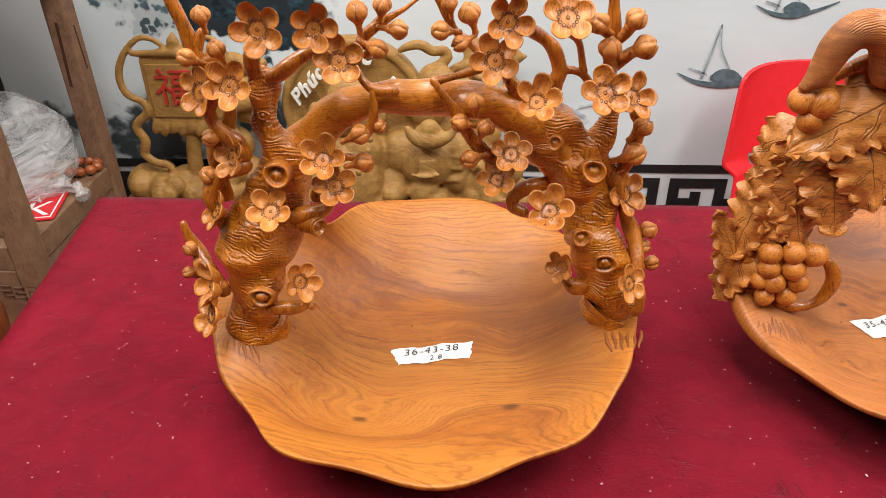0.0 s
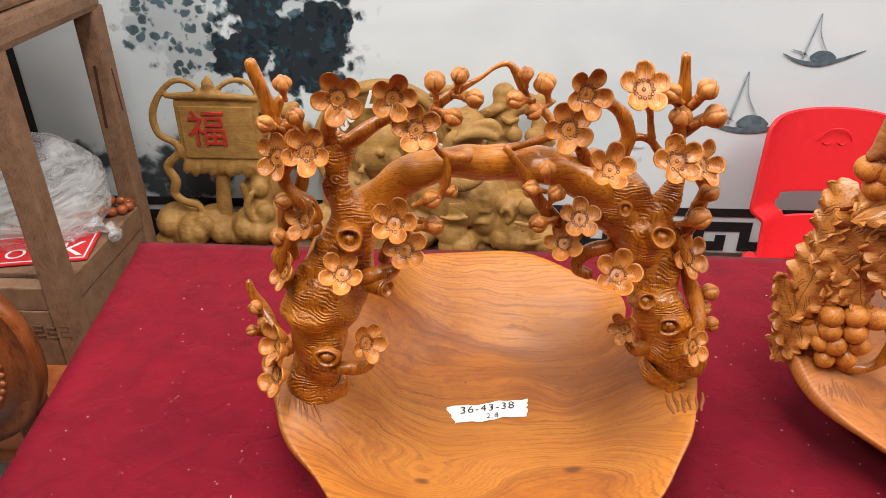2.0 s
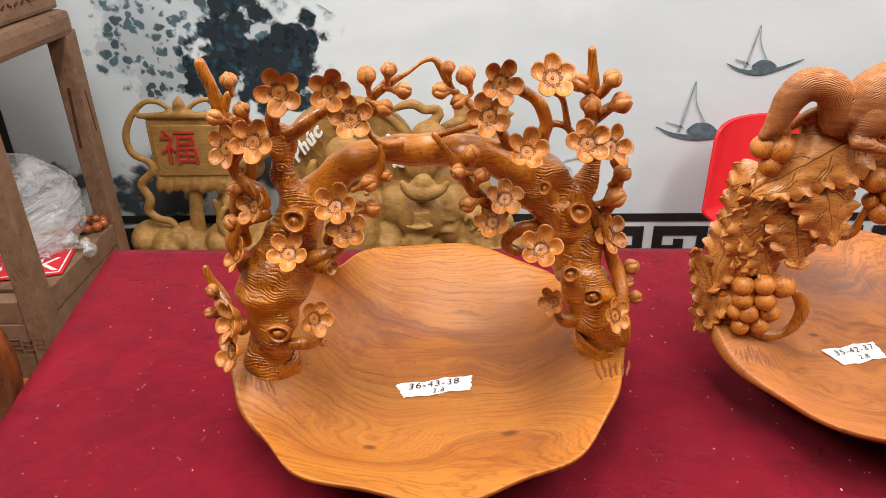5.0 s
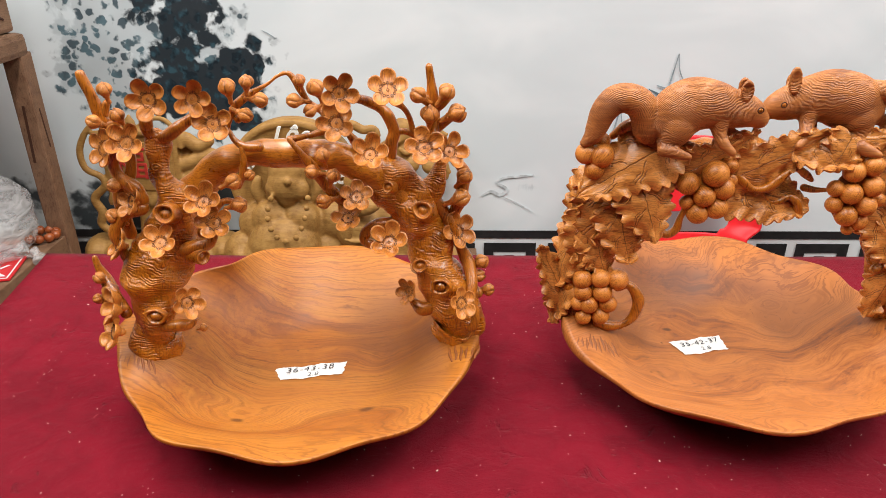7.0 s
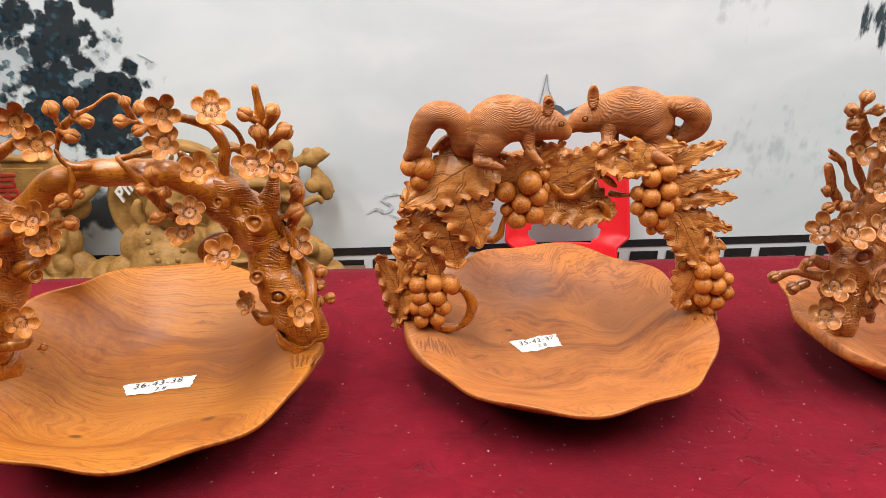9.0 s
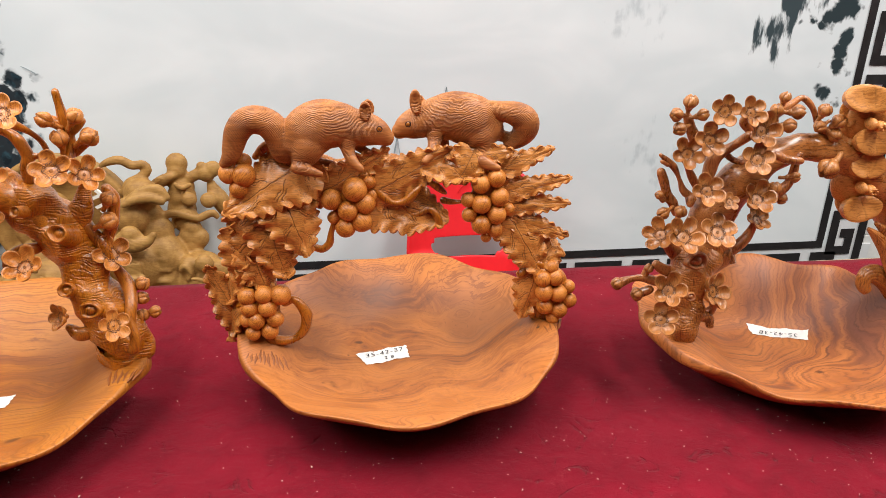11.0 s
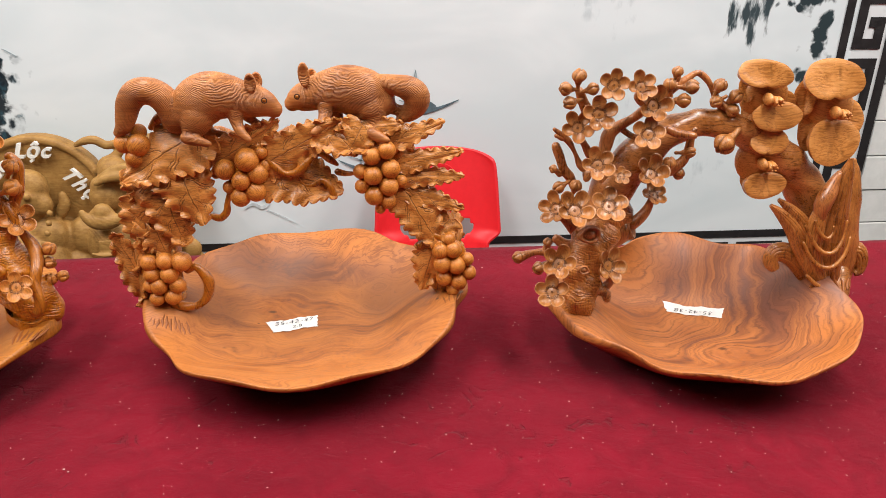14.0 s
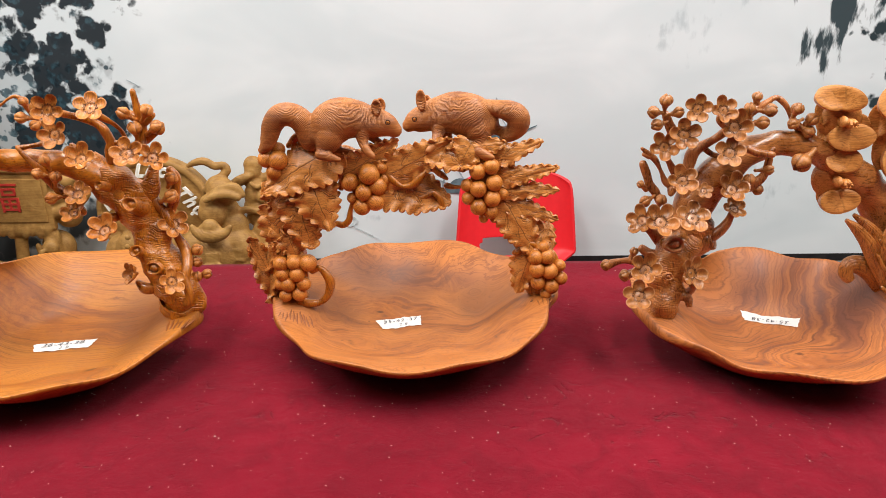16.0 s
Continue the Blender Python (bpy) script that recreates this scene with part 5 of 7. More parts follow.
    twig([(.0425, -.01, .3207, .0035), (.0267, -.016, .318, .0035), (.0123, -.02, .3165, .0037), (.0052, -.022, .3157, .0041)])
    twig([(.0045, -.024, .3165, .0048), (.0106, -.026, .3074, .0048), (.0189, -.024, .2947, .0046), (.0292, -.02, .2772, .0052), (.0399, -.016, .2589, .0058), (.0531, -.014, .2424, .0059), (.0621, -.01, .2241, .0050)])
    twig([(.0633, -.008, .3139, .0043), (.0715, -.006, .3017, .0043), (.0801, -.004, .285, .0054)])
    twig([(.1055, .0, .287, .0065), (.1067, .0, .3024, .0063), (.1096, .0, .3148, .0062), (.1035, .0, .3299, .0062), (.0942, .0, .34, .0053), (.0811, -.012, .3505, .0051), (.0654, -.034, .36, .0040)])
    twig([(.1078, .0, .3124, .0049), (.1179, .0, .3139, .0039), (.1279, .0, .3103, .0037), (.1351, .0, .3018, .0037), (.1392, -.01, .2969, .0037)])
    twig([(.1292, .0, .3122, .0035), (.1258, .0, .3263, .0032), (.1194, -.01, .3405, .0031), (.1084, -.024, .3539, .0046)])
    twig([(.1467, .0, .3796, .0041), (.1482, .0, .3678, .0044), (.1491, .0, .3562, .0049), (.1499, .0, .342, .0063), (.1517, .0, .3274, .0063), (.1504, -.006, .3123, .0054), (.1427, -.026, .3031, .0058)])
    twig([(.1542, .0, .3149, .0045), (.1628, .0, .3234, .0050), (.1718, .0, .3288, .0060)])
    twig([(.1307, .0, .3524, .0044), (.1406, .0, .3486, .0058), (.1497, .0, .3396, .0059)])
    twig([(.1544, .0, .3369, .0044), (.1603, .0, .3429, .0049), (.1667, .0, .3483, .0049)])
    twig([(.1497, .0, .2326, .0105), (.1618, -.004, .2195, .0082), (.1688, -.008, .2066, .0070), (.1755, -.01, .1894, .0063), (.1834, -.01, .1705, .0060), (.1882, -.016, .1583, .0064), (.1888, -.026, .146, .0061), (.1865, -.036, .131, .0064), (.1902, -.044, .1139, .0064), (.186, -.046, .0993, .0075)])
    twig([(.1674, .0, .2064, .0063), (.1733, .0, .2224, .0068), (.1787, .0, .2335, .0072), (.1827, .0, .25, .0067), (.1849, .0, .2636, .0062), (.1783, .0, .2748, .0057)])
    twig([(.1014, -.008, .2144, .0071), (.0876, -.012, .2142, .0061), (.0748, -.014, .207, .0056), (.0723, -.016, .1979, .0064), (.0824, -.018, .1924, .0056)])
    twig([(-.1861, -.03, .132, .0062), (-.1952, -.02, .1472, .0058), (-.2032, -.01, .1531, .0063), (-.2108, -.002, .1606, .0063), (-.2162, .0, .175, .0042), (-.2184, .002, .1847, .0037)])
    twig([(-.2205, .0, .1335, .0038), (-.2068, -.006, .1335, .0043)])
    twig([(-.1436, -.046, .1228, .0076), (-.1283, -.05, .1252, .0064), (-.116, -.05, .1259, .0051), (-.1108, -.048, .1295, .0041)])
    twig([(-.0586, -.012, .2474, .0048), (-.072, -.012, .2483, .0048), (-.0885, -.014, .2315, .0058), (-.0969, -.014, .2153, .0065)])
    twig([(-.1161, -.02, .2004, .0088), (-.1025, -.024, .2047, .0078), (-.0902, -.02, .207, .0059), (-.0823, -.018, .2165, .0044)])
    twig([(.1493, -.028, .1174, .0074), (.1326, -.034, .1195, .0066), (.1224, -.03, .1265, .0049)])
    # cut stubs
    stub([(-.1249, -.016, .2396, .0116), (-.1229, -.046, .2516, .0101)])
    stub([(.1392, -.02, .2307, .0122), (.1337, -.046, .2433, .0097)])
    stub([(.104, -.03, .263, .0067), (.0992, -.045, .2696, .0056)])
    stub([(-.1083, -.02, .194, .0099), (-.0948, -.036, .1968, .0073)])
    stub([(.1308, -.02, .1656, .0096), (.1299, -.044, .1783, .0077)])
    # closed knots
    knot([(-.1498, -.052, .1377, .0101)])
    knot([(.1513, -.052, .1549, .0104)])
    knot([(-.1321, -.014, .2896, .0042)])
    bloom(-0.1250, -0.020, 0.3596, 0.0204, 0, 10)
    bloom(-0.0842, -0.020, 0.3589, 0.0185, 5, 12)
    bloom(-0.0669, -0.026, 0.3353, 0.0195, 0, 25)
    bloom(-0.1512, -0.026, 0.3192, 0.0194, -5, 25)
    bloom(-0.1757, -0.016, 0.3118, 0.0195, -35, 20)
    bloom(-0.1591, -0.018, 0.2559, 0.0182, -45, 25)
    bloom(-0.0866, -0.030, 0.2560, 0.0195, -5, 40)
    bloom(-0.0789, -0.034, 0.2338, 0.0188, 5, 40)
    bloom(-0.1303, -0.050, 0.2218, 0.0187, -5, 45)
    bloom(-0.1800, -0.022, 0.2095, 0.0179, -60, 30)
    bloom(-0.1156, -0.050, 0.1519, 0.0179, 40, 25)
    bloom(-0.1892, -0.040, 0.1462, 0.0206, -60, 25)
    bloom(-0.1933, -0.050, 0.1222, 0.0208, -60, 25)
    bloom(0.0572, -0.044, 0.3660, 0.0190, 10, 15)
    bloom(0.1035, -0.034, 0.3647, 0.0207, 5, 40)
    bloom(0.0521, -0.024, 0.3314, 0.0200, -10, 25)
    bloom(0.0832, -0.040, 0.3026, 0.0192, 0, 40)
    bloom(0.1379, -0.036, 0.3065, 0.0208, 0, 35)
    bloom(0.1640, -0.022, 0.2968, 0.0197, 25, 30)
    bloom(0.0671, -0.028, 0.2534, 0.0182, 0, 45)
    bloom(0.0570, -0.026, 0.2292, 0.0176, -20, 45)
    bloom(0.0985, -0.048, 0.2093, 0.0205, -10, 45)
    bloom(0.1734, -0.010, 0.2015, 0.0214, 30, 30)
    bloom(0.1188, -0.034, 0.1425, 0.0149, -50, 20)
    bloom(0.1730, -0.056, 0.1361, 0.0181, 35, 25)
    bud(-0.1665, -0.012, 0.3679, 0.0068, 90)
    bud(-0.1591, -0.012, 0.3425, 0.0069, 105)
    bud(-0.1819, -0.012, 0.3373, 0.0069, 150)
    bud(-0.0517, -0.012, 0.3669, 0.0080, 95)
    bud(-0.0328, -0.012, 0.3713, 0.0067, 80)
    bud(-0.0224, -0.012, 0.3542, 0.0072, 0)
    bud(-0.0383, -0.012, 0.3399, 0.0072, -20)
    bud(0.0184, -0.012, 0.3716, 0.0058, 100)
    bud(0.0336, -0.012, 0.3637, 0.0082, 110)
    bud(0.0123, -0.012, 0.3521, 0.0072, 170)
    bud(0.0269, -0.012, 0.3421, 0.0064, 200)
    bud(0.0361, -0.030, 0.3002, 0.0069, 100)
    bud(0.0250, -0.030, 0.2835, 0.0069, 160)
    bud(0.0447, -0.030, 0.2782, 0.0070, 70)
    bud(0.0340, -0.026, 0.2499, 0.0076, 185)
    bud(0.1351, -0.012, 0.3534, 0.0081, 140)
    bud(0.1454, -0.012, 0.3332, 0.0087, 90)
    bud(0.1626, -0.012, 0.3554, 0.0082, 55)
    bud(0.1722, -0.012, 0.3338, 0.0093, 30)
    bud(0.1810, -0.012, 0.2655, 0.0082, 60)
    bud(0.1769, -0.012, 0.2407, 0.0094, 30)
    bud(-0.0568, -0.024, 0.2743, 0.0079, 30)
    bud(-0.0403, -0.022, 0.2799, 0.0056, 40)
    bud(-0.0551, -0.020, 0.2476, 0.0081, 20)
    bud(-0.1766, 0.000, 0.3208, 0.0066, 200)
    bud(-0.1756, -0.012, 0.2712, 0.0067, 170)
    bud(-0.1829, -0.012, 0.2372, 0.0074, 130)
    bud(-0.2122, -0.012, 0.1664, 0.0063, 120)
    bud(-0.2058, -0.012, 0.1504, 0.0074, 70)
    bud(-0.2182, -0.012, 0.1421, 0.0054, 180)
    bud(0.2010, -0.012, 0.1629, 0.0078, 40)
    bud(0.1981, -0.012, 0.1454, 0.0073, 20)
    bud(0.2091, -0.012, 0.1269, 0.0069, 10)
    bud(0.1957, -0.012, 0.1228, 0.0074, 80)
    bud(-0.1142, -0.012, 0.0977, 0.0044, 30)


def second_handle():
    # core
    trunk([(-.1769, .0055, .0821, .0208), (-.1767, .006, .0939, .019), (-.1749, .007, .1271, .0198), (-.1711, .0095, .1684, .0194), (-.1628, .012, .2083, .018), (-.1514, .014, .2437, .0178), (-.1323, .015, .2656, .0176), (-.0986, .015, .2766, .0163), (-.0536, .015, .2805, .0151), (-.0051, .015, .2805, .015), (.0441, .015, .2812, .015), (.0878, .014, .2822, .015), (.1194, .013, .2722, .015), (.142, .012, .2419, .0152), (.1539, .012, .1997, .0155), (.1635, .012, .1558, .0148), (.173, .008, .1118, .014), (.1815, .003, .0828, .0142)])
    # leaves
    vine_leaf((-0.1040, -0.014, 0.2990), (-0.1950, -0.026, 0.2465), 0.0740, 10)
    vine_leaf((-0.1330, -0.020, 0.2660), (-0.1080, -0.031, 0.1950), 0.0720, -6)
    vine_leaf((-0.1537, -0.012, 0.2557), (-0.1833, -0.019, 0.1546), 0.0645, 0)
    vine_leaf((-0.1500, -0.019, 0.2290), (-0.1330, -0.028, 0.1680), 0.0600, 0)
    vine_leaf((-0.1793, -0.011, 0.2177), (-0.1792, -0.017, 0.1462), 0.0580, 0)
    vine_leaf((-0.1930, 0.002, 0.0960), (-0.2280, 0.004, 0.1740), 0.0420, 12)
    vine_leaf((-0.0919, -0.015, 0.2649), (-0.0133, -0.021, 0.3159), 0.0426, 20)
    vine_leaf((-0.0335, -0.017, 0.2646), (0.0574, -0.023, 0.3159), 0.0514, 15)
    vine_leaf((-0.0290, -0.009, 0.2556), (0.0548, -0.017, 0.2271), 0.0757, -10)
    vine_leaf((0.0810, -0.017, 0.3067), (0.0622, -0.025, 0.2751), 0.0428, 0)
    vine_leaf((0.0332, -0.016, 0.2977), (0.0924, -0.023, 0.2803), 0.0459, -20)
    vine_leaf((0.1115, -0.009, 0.2835), (0.1770, -0.012, 0.3103), 0.0273, 0)
    vine_leaf((0.1177, -0.009, 0.2575), (0.1995, -0.017, 0.2755), 0.0264, 0)
    vine_leaf((0.1202, -0.010, 0.2431), (0.2007, -0.017, 0.2441), 0.0279, 0)
    vine_leaf((0.1202, -0.010, 0.2297), (0.2011, -0.018, 0.2021), 0.0297, 0)
    vine_leaf((0.1302, -0.012, 0.2237), (0.1728, -0.021, 0.1522), 0.0558, 0)
    vine_leaf((0.1671, -0.012, 0.1594), (0.1477, -0.017, 0.0936), 0.0475, 0)
    vine_leaf((0.1835, -0.008, 0.1858), (0.1561, -0.021, 0.1564), 0.0392, 0)
    vine_leaf((-0.1808, -0.009, 0.2491), (-0.1777, -0.012, 0.2052), 0.0400, 0)
    vine_leaf((0.0810, -0.012, 0.3012), (0.1292, -0.017, 0.3081), 0.0276, 0)
    vine_leaf((-0.1720, -0.014, 0.1960), (-0.1560, -0.022, 0.1480), 0.0460, 0)
    vine_leaf((-0.1715, 0.004, 0.2506), (-0.1958, 0.000, 0.1803), 0.0653, 55)
    vine_leaf((-0.1835, 0.004, 0.1951), (-0.2047, 0.000, 0.1247), 0.0636, 60)
    vine_leaf((-0.1920, 0.004, 0.1363), (-0.2093, 0.000, 0.0733), 0.0545, 55)
    vine_leaf((0.1860, 0.009, 0.1858), (0.1998, 0.004, 0.1279), 0.0446, -55)
    bunch([(-.188, -.017, .2903, .011), (-.1723, -.019, .289, .0128), (-.1785, -.019, .2734, .0103), (-.1721, -.012, .3021, .009)])
    bunch([(-.0789, -.021, .2587, .0119), (-.0525, -.024, .2705, .0136), (-.0367, -.021, .2779, .0074), (-.0418, -.023, .2537, .0118), (-.0609, -.025, .2459, .0113), (-.0459, -.023, .2321, .012), (-.0643, -.022, .2251, .0114), (-.0766, -.019, .2364, .0076), (-.0338, -.017, .2614, .0088)])
    bunch([(.0907, -.023, .2728, .0111), (.1083, -.024, .2793, .0104), (.0771, -.021, .2532, .0087), (.0915, -.026, .2494, .0111), (.1125, -.024, .2568, .0111), (.0785, -.022, .2354, .0087), (.1098, -.025, .2356, .0112), (.0924, -.025, .2241, .0113), (.1087, -.022, .216, .0095), (.0992, -.022, .2068, .0063), (.1246, -.019, .2398, .0075)])
    bunch([(-.181, -.022, .1437, .0108), (-.1612, -.025, .1462, .0106), (-.1423, -.025, .1454, .0118), (-.1792, -.024, .1284, .0101), (-.1582, -.027, .1295, .0107), (-.1723, -.027, .1139, .0102), (-.1506, -.026, .1147, .0101), (-.1772, -.026, .0971, .0090), (-.158, -.026, .0993, .0102), (-.1839, -.023, .1133, .0084)])
    bunch([(.1719, -.023, .1496, .0105), (.1878, -.023, .1504, .0105), (.1749, -.024, .1318, .0112), (.1926, -.023, .1289, .0113), (.2059, -.019, .1352, .0087), (.177, -.022, .1114, .0101), (.1958, -.021, .1051, .0108), (.1887, -.021, .0939, .0082), (.2087, -.019, .1163, .0095), (.1827, -.019, .1632, .0085)])
    # tendrils
    twig([(-.0317, -.0166, .2727, .0056), (-.0216, -.0208, .2614, .005), (-.0102, -.0233, .2531, .0043), (.0048, -.0242, .2556, .0043), (.0173, -.0242, .2681, .0043), (.0295, -.0233, .2764, .0043), (.0411, -.0225, .2696, .0037), (.0498, -.0208, .2626, .0031)])
    twig([(-.1392, -.0166, .1305, .0054), (-.1291, -.0187, .1354, .0054), (-.1207, -.02, .1278, .0054), (-.1148, -.0208, .1129, .0054), (-.1186, -.0208, .0956, .0055), (-.1296, -.0208, .0851, .0055), (-.1444, -.02, .0824, .0063), (-.1599, -.0183, .0845, .007)])
    twig([(-.1014, -.0166, .1994, .0046), (-.0911, -.0187, .1979, .0045), (-.0832, -.0191, .2052, .0045), (-.0807, -.0191, .2183, .0045), (-.0761, -.0191, .2299, .0045)])
    twig([(.0004, -.0166, .2382, .0031), (-.0052, -.0183, .2435, .0031), (-.0, -.0191, .2489, .0031), (.0056, -.0191, .2436, .0031), (.0125, -.0191, .2369, .0038), (.0217, -.02, .2383, .0038), (.031, -.0208, .2436, .0037), (.0398, -.0216, .2359, .0037), (.0454, -.0208, .2223, .0038)])
    twig([(.0493, -.009, .2496, .0044), (.0585, -.0124, .2486, .0038), (.0708, -.0166, .2498, .0037)])
    twig([(-.1599, -.004, .3056, .0052), (-.1492, -.0082, .3156, .0057), (-.1346, -.0082, .3213, .0057), (-.1243, -.004, .3214, .0057)])
    twig([(.1468, -.0166, .1548, .0046), (.163, -.0166, .1672, .0052), (.1764, -.0166, .161, .0046)])
    # squirrel facing right: body, tail, haunch, feet and front legs
    squirrel([
        [(-.112, -.022, .3262, .0215), (-.102, -.022, .3345, .0275), (-.086, -.022, .3432, .0278), (-.067, -.022, .3432, .0245), (-.052, -.022, .3402, .0208), (-.041, -.022, .3382, .0187), (-.032, -.022, .3362, .0172), (-.0235, -.022, .3325, .0142), (-.0172, -.022, .3282, .0102)],
        [(-.1265, -.018, .3161, .0162), (-.1315, -.02, .3323, .0158), (-.14, -.022, .3448, .0155), (-.1524, -.022, .3499, .0152), (-.165, -.022, .3477, .0148), (-.1745, -.022, .3365, .0135), (-.1795, -.022, .3223, .0116), (-.184, -.022, .3108, .0095), (-.1915, -.022, .3033, .0052)],
        [(-.1, -.025, .3342, .0185), (-.101, -.027, .3232, .0195), (-.106, -.029, .3117, .0155), (-.111, -.031, .3032, .009)],
        [(-.114, -.037, .3007, .0068), (-.102, -.04, .2982, .0062), (-.089, -.042, .2947, .0036)],
        [(-.059, -.027, .3292, .0118), (-.058, -.031, .3162, .0072), (-.053, -.037, .3057, .0056), (-.0455, -.04, .2987, .0042)],
        [(-.049, -.014, .3212, .0082), (-.042, -.018, .3142, .005), (-.035, -.022, .3120, .0038)],
        [(-.0993, -.01, .3072, .0113), (-.092, -.008, .2992, .0057), (-.0765, -.01, .2970, .0038)],
    ], [[(-.0385, -.034, .3547, .0056), (-.039, -.034, .3652, .0052)], [(-.034, -.014, .3552, .0053), (-.0352, -.014, .3637, .004)]], [(-.0245, -.0375, .3417, .0025)])
    # squirrel facing left
    squirrel([
        [(.1, .004, .3312, .0215), (.087, .004, .3377, .0295), (.064, .004, .3447, .0285), (.044, .004, .3437, .0245), (.03, .004, .3412, .0205), (.02, .004, .3382, .0182), (.0115, .004, .3352, .0162), (.0048, .004, .3322, .0132), (.0004, .004, .3292, .0096)],
        [(.092, .002, .3557, .008), (.105, .0, .3537, .0094), (.119, -.002, .3512, .0115), (.133, -.003, .3477, .0142), (.1435, -.002, .3402, .0158), (.1445, .0, .3292, .0152), (.139, .002, .3197, .0122), (.131, .003, .3127, .0082), (.1235, .004, .3082, .0042)],
        [(.0895, .001, .3352, .019), (.0905, -.001, .3237, .0198), (.094, -.004, .3112, .015), (.0935, -.01, .3022, .009)],
        [(.0915, -.02, .2992, .007), (.1, -.024, .2952, .0062), (.109, -.027, .2922, .0038)],
        [(.0405, -.002, .3322, .0125), (.0385, -.008, .3192, .0078), (.0345, -.018, .3092, .0062), (.026, -.026, .3017, .0044)],
        [(.0486, .012, .3185, .0088), (.0525, .01, .3077, .0057), (.0451, .004, .3018, .0038)],
        [(.0995, .006, .3282, .0125), (.1126, .006, .3232, .0078), (.125, .006, .3192, .0068), (.137, .004, .3182, .0078)],
    ], [[(.0175, -.009, .3557, .0058), (.0165, -.009, .3727, .0046)], [(.0245, .012, .3532, .0056), (.0238, .012, .3627, .0044)]], [(.0085, -.0125, .3407, .0025)])


def third_handle():
    # plum trunk
    trunk([(-0.1775, -0.048, 0.0725, 0.0175), (-0.1741, -0.045, 0.0892, 0.0190), (-0.1684, -0.040, 0.1092, 0.0220), (-0.1658, -0.030, 0.1341, 0.0245), (-0.1504, -0.018, 0.1577, 0.0265), (-.1362, -.004, .1696, .0265), (-.1264, .0, .1897, .0262)])
    stub([(-.1334, .0, .1603, .0282), (-.1205, -.01, .1678, .021), (-.1043, -.02, .1752, .0139)])
    # arch
    arch([(-.1402, .0, .1568, .0282), (-.1341, .0, .1936, .0264), (-.1273, .0, .2222, .0262), (-.11, .0, .2498, .0248), (-.0888, .0, .272, .0235), (-.067, .0, .2885, .0195), (-.0409, .0, .3002, .0169), (-.0094, .0, .3024, .0165), (.0248, .0, .2936, .0183), (.0579, .0, .2771, .0202), (.0893, .0, .2552, .023), (.1224, .004, .226, .0237), (.1501, .008, .1911, .0261), (.172, .01, .154, .0268), (.1881, .006, .1144, .0256), (.1872, -.016, .0868, .0246), (.1799, -.03, .075, .0233)])
    # twigs
    twig([(-.1799, .0, .3434, .0044), (-.1728, .0, .3275, .0055), (-.1648, .0, .3165, .0066), (-.1604, -.01, .3139, .0066)])
    twig([(-.1783, -.008, .2929, .0055), (-.1668, .0, .2771, .0045), (-.1583, .0, .2634, .0050), (-.148, .0, .2474, .0068)])
    twig([(-.1419, -.01, .2333, .0091), (-.1451, -.006, .2596, .0073), (-.141, .0, .2779, .0073), (-.1368, .0, .2925, .0073), (-.1244, .0, .3016, .0062), (-.1086, .0, .3105, .0062), (-.1002, -.008, .3202, .0068)])
    twig([(-.1354, .0, .3367, .0055), (-.1414, .0, .3418, .0055), (-.1432, -.008, .3498, .0050)])
    twig([(-.0974, .0, .3267, .0068), (-.1058, .0, .3364, .0062), (-.1089, -.008, .3458, .0050)])
    twig([(-.1216, .0, .2962, .0039), (-.1123, .0, .2894, .0034), (-.1063, -.01, .2881, .0039)])
    twig([(-.0772, .0, .3284, .0057), (-.0688, .0, .3393, .0046), (-.0588, .0, .3488, .0046), (-.0479, .0, .3563, .0040), (-.0367, .0, .3626, .0041), (-.0232, .0, .3537, .0041), (-.0136, .0, .3407, .0048), (-.0063, .0, .3289, .0054), (.0076, .0, .3168, .0072), (.0187, .0, .3053, .0086)])
    twig([(-.0597, .0, .3539, .0040), (-.0604, .0, .3615, .0040)])
    twig([(-.2066, .0, .2977, .0027), (-.195, .0, .289, .0044), (-.1861, .0, .2809, .0050), (-.1778, .0, .2666, .0039), (-.1708, .0, .2528, .0045), (-.1601, .0, .2443, .0045)])
    twig([(-.2038, .0, .2898, .0028), (-.1961, .0, .2864, .0033)])
    twig([(-.2039, .0, .2779, .0044), (-.1979, .0, .2644, .0045), (-.1915, .0, .2486, .0050), (-.1813, .0, .2366, .0067), (-.1764, .0, .2238, .0057)])
    twig([(-.1955, .0, .2418, .0039), (-.203, .0, .2482, .0034)])
    twig([(-.1614, -.004, .2422, .0068), (-.1636, -.008, .2368, .0045)])
    twig([(-.0774, -.03, .3018, .0050), (-.0652, -.034, .2975, .0050), (-.0463, -.034, .2945, .0051)])
    twig([(-.063, -.02, .2483, .0081), (-.0502, -.024, .263, .0058), (-.0457, -.024, .2763, .0052), (-.0437, -.024, .2949, .0034), (-.0405, -.024, .3001, .0029)])
    twig([(-.0553, -.02, .2446, .0053), (-.0695, -.018, .2513, .0070)])
    twig([(-.1049, -.02, .1789, .0081), (-.0932, -.022, .1901, .0065), (-.0864, -.022, .2007, .0058), (-.0838, -.024, .2142, .0052)])
    twig([(-.2398, .0, .1315, .0058), (-.224, .0, .1367, .0046), (-.2099, .0, .1375, .0052), (-.193, -.004, .134, .0059), (-.1771, -.01, .1331, .0081)])
    twig([(-.2041, .0, .1523, .0052), (-.2064, .0, .1389, .0052)])
    twig([(-.2135, -.002, .1157, .0071), (-.1997, -.006, .1231, .0059)])
    twig([(-.1535, -.05, .1069, .0092), (-.1435, -.056, .1035, .0069), (-.1411, -.056, .0958, .0058)])
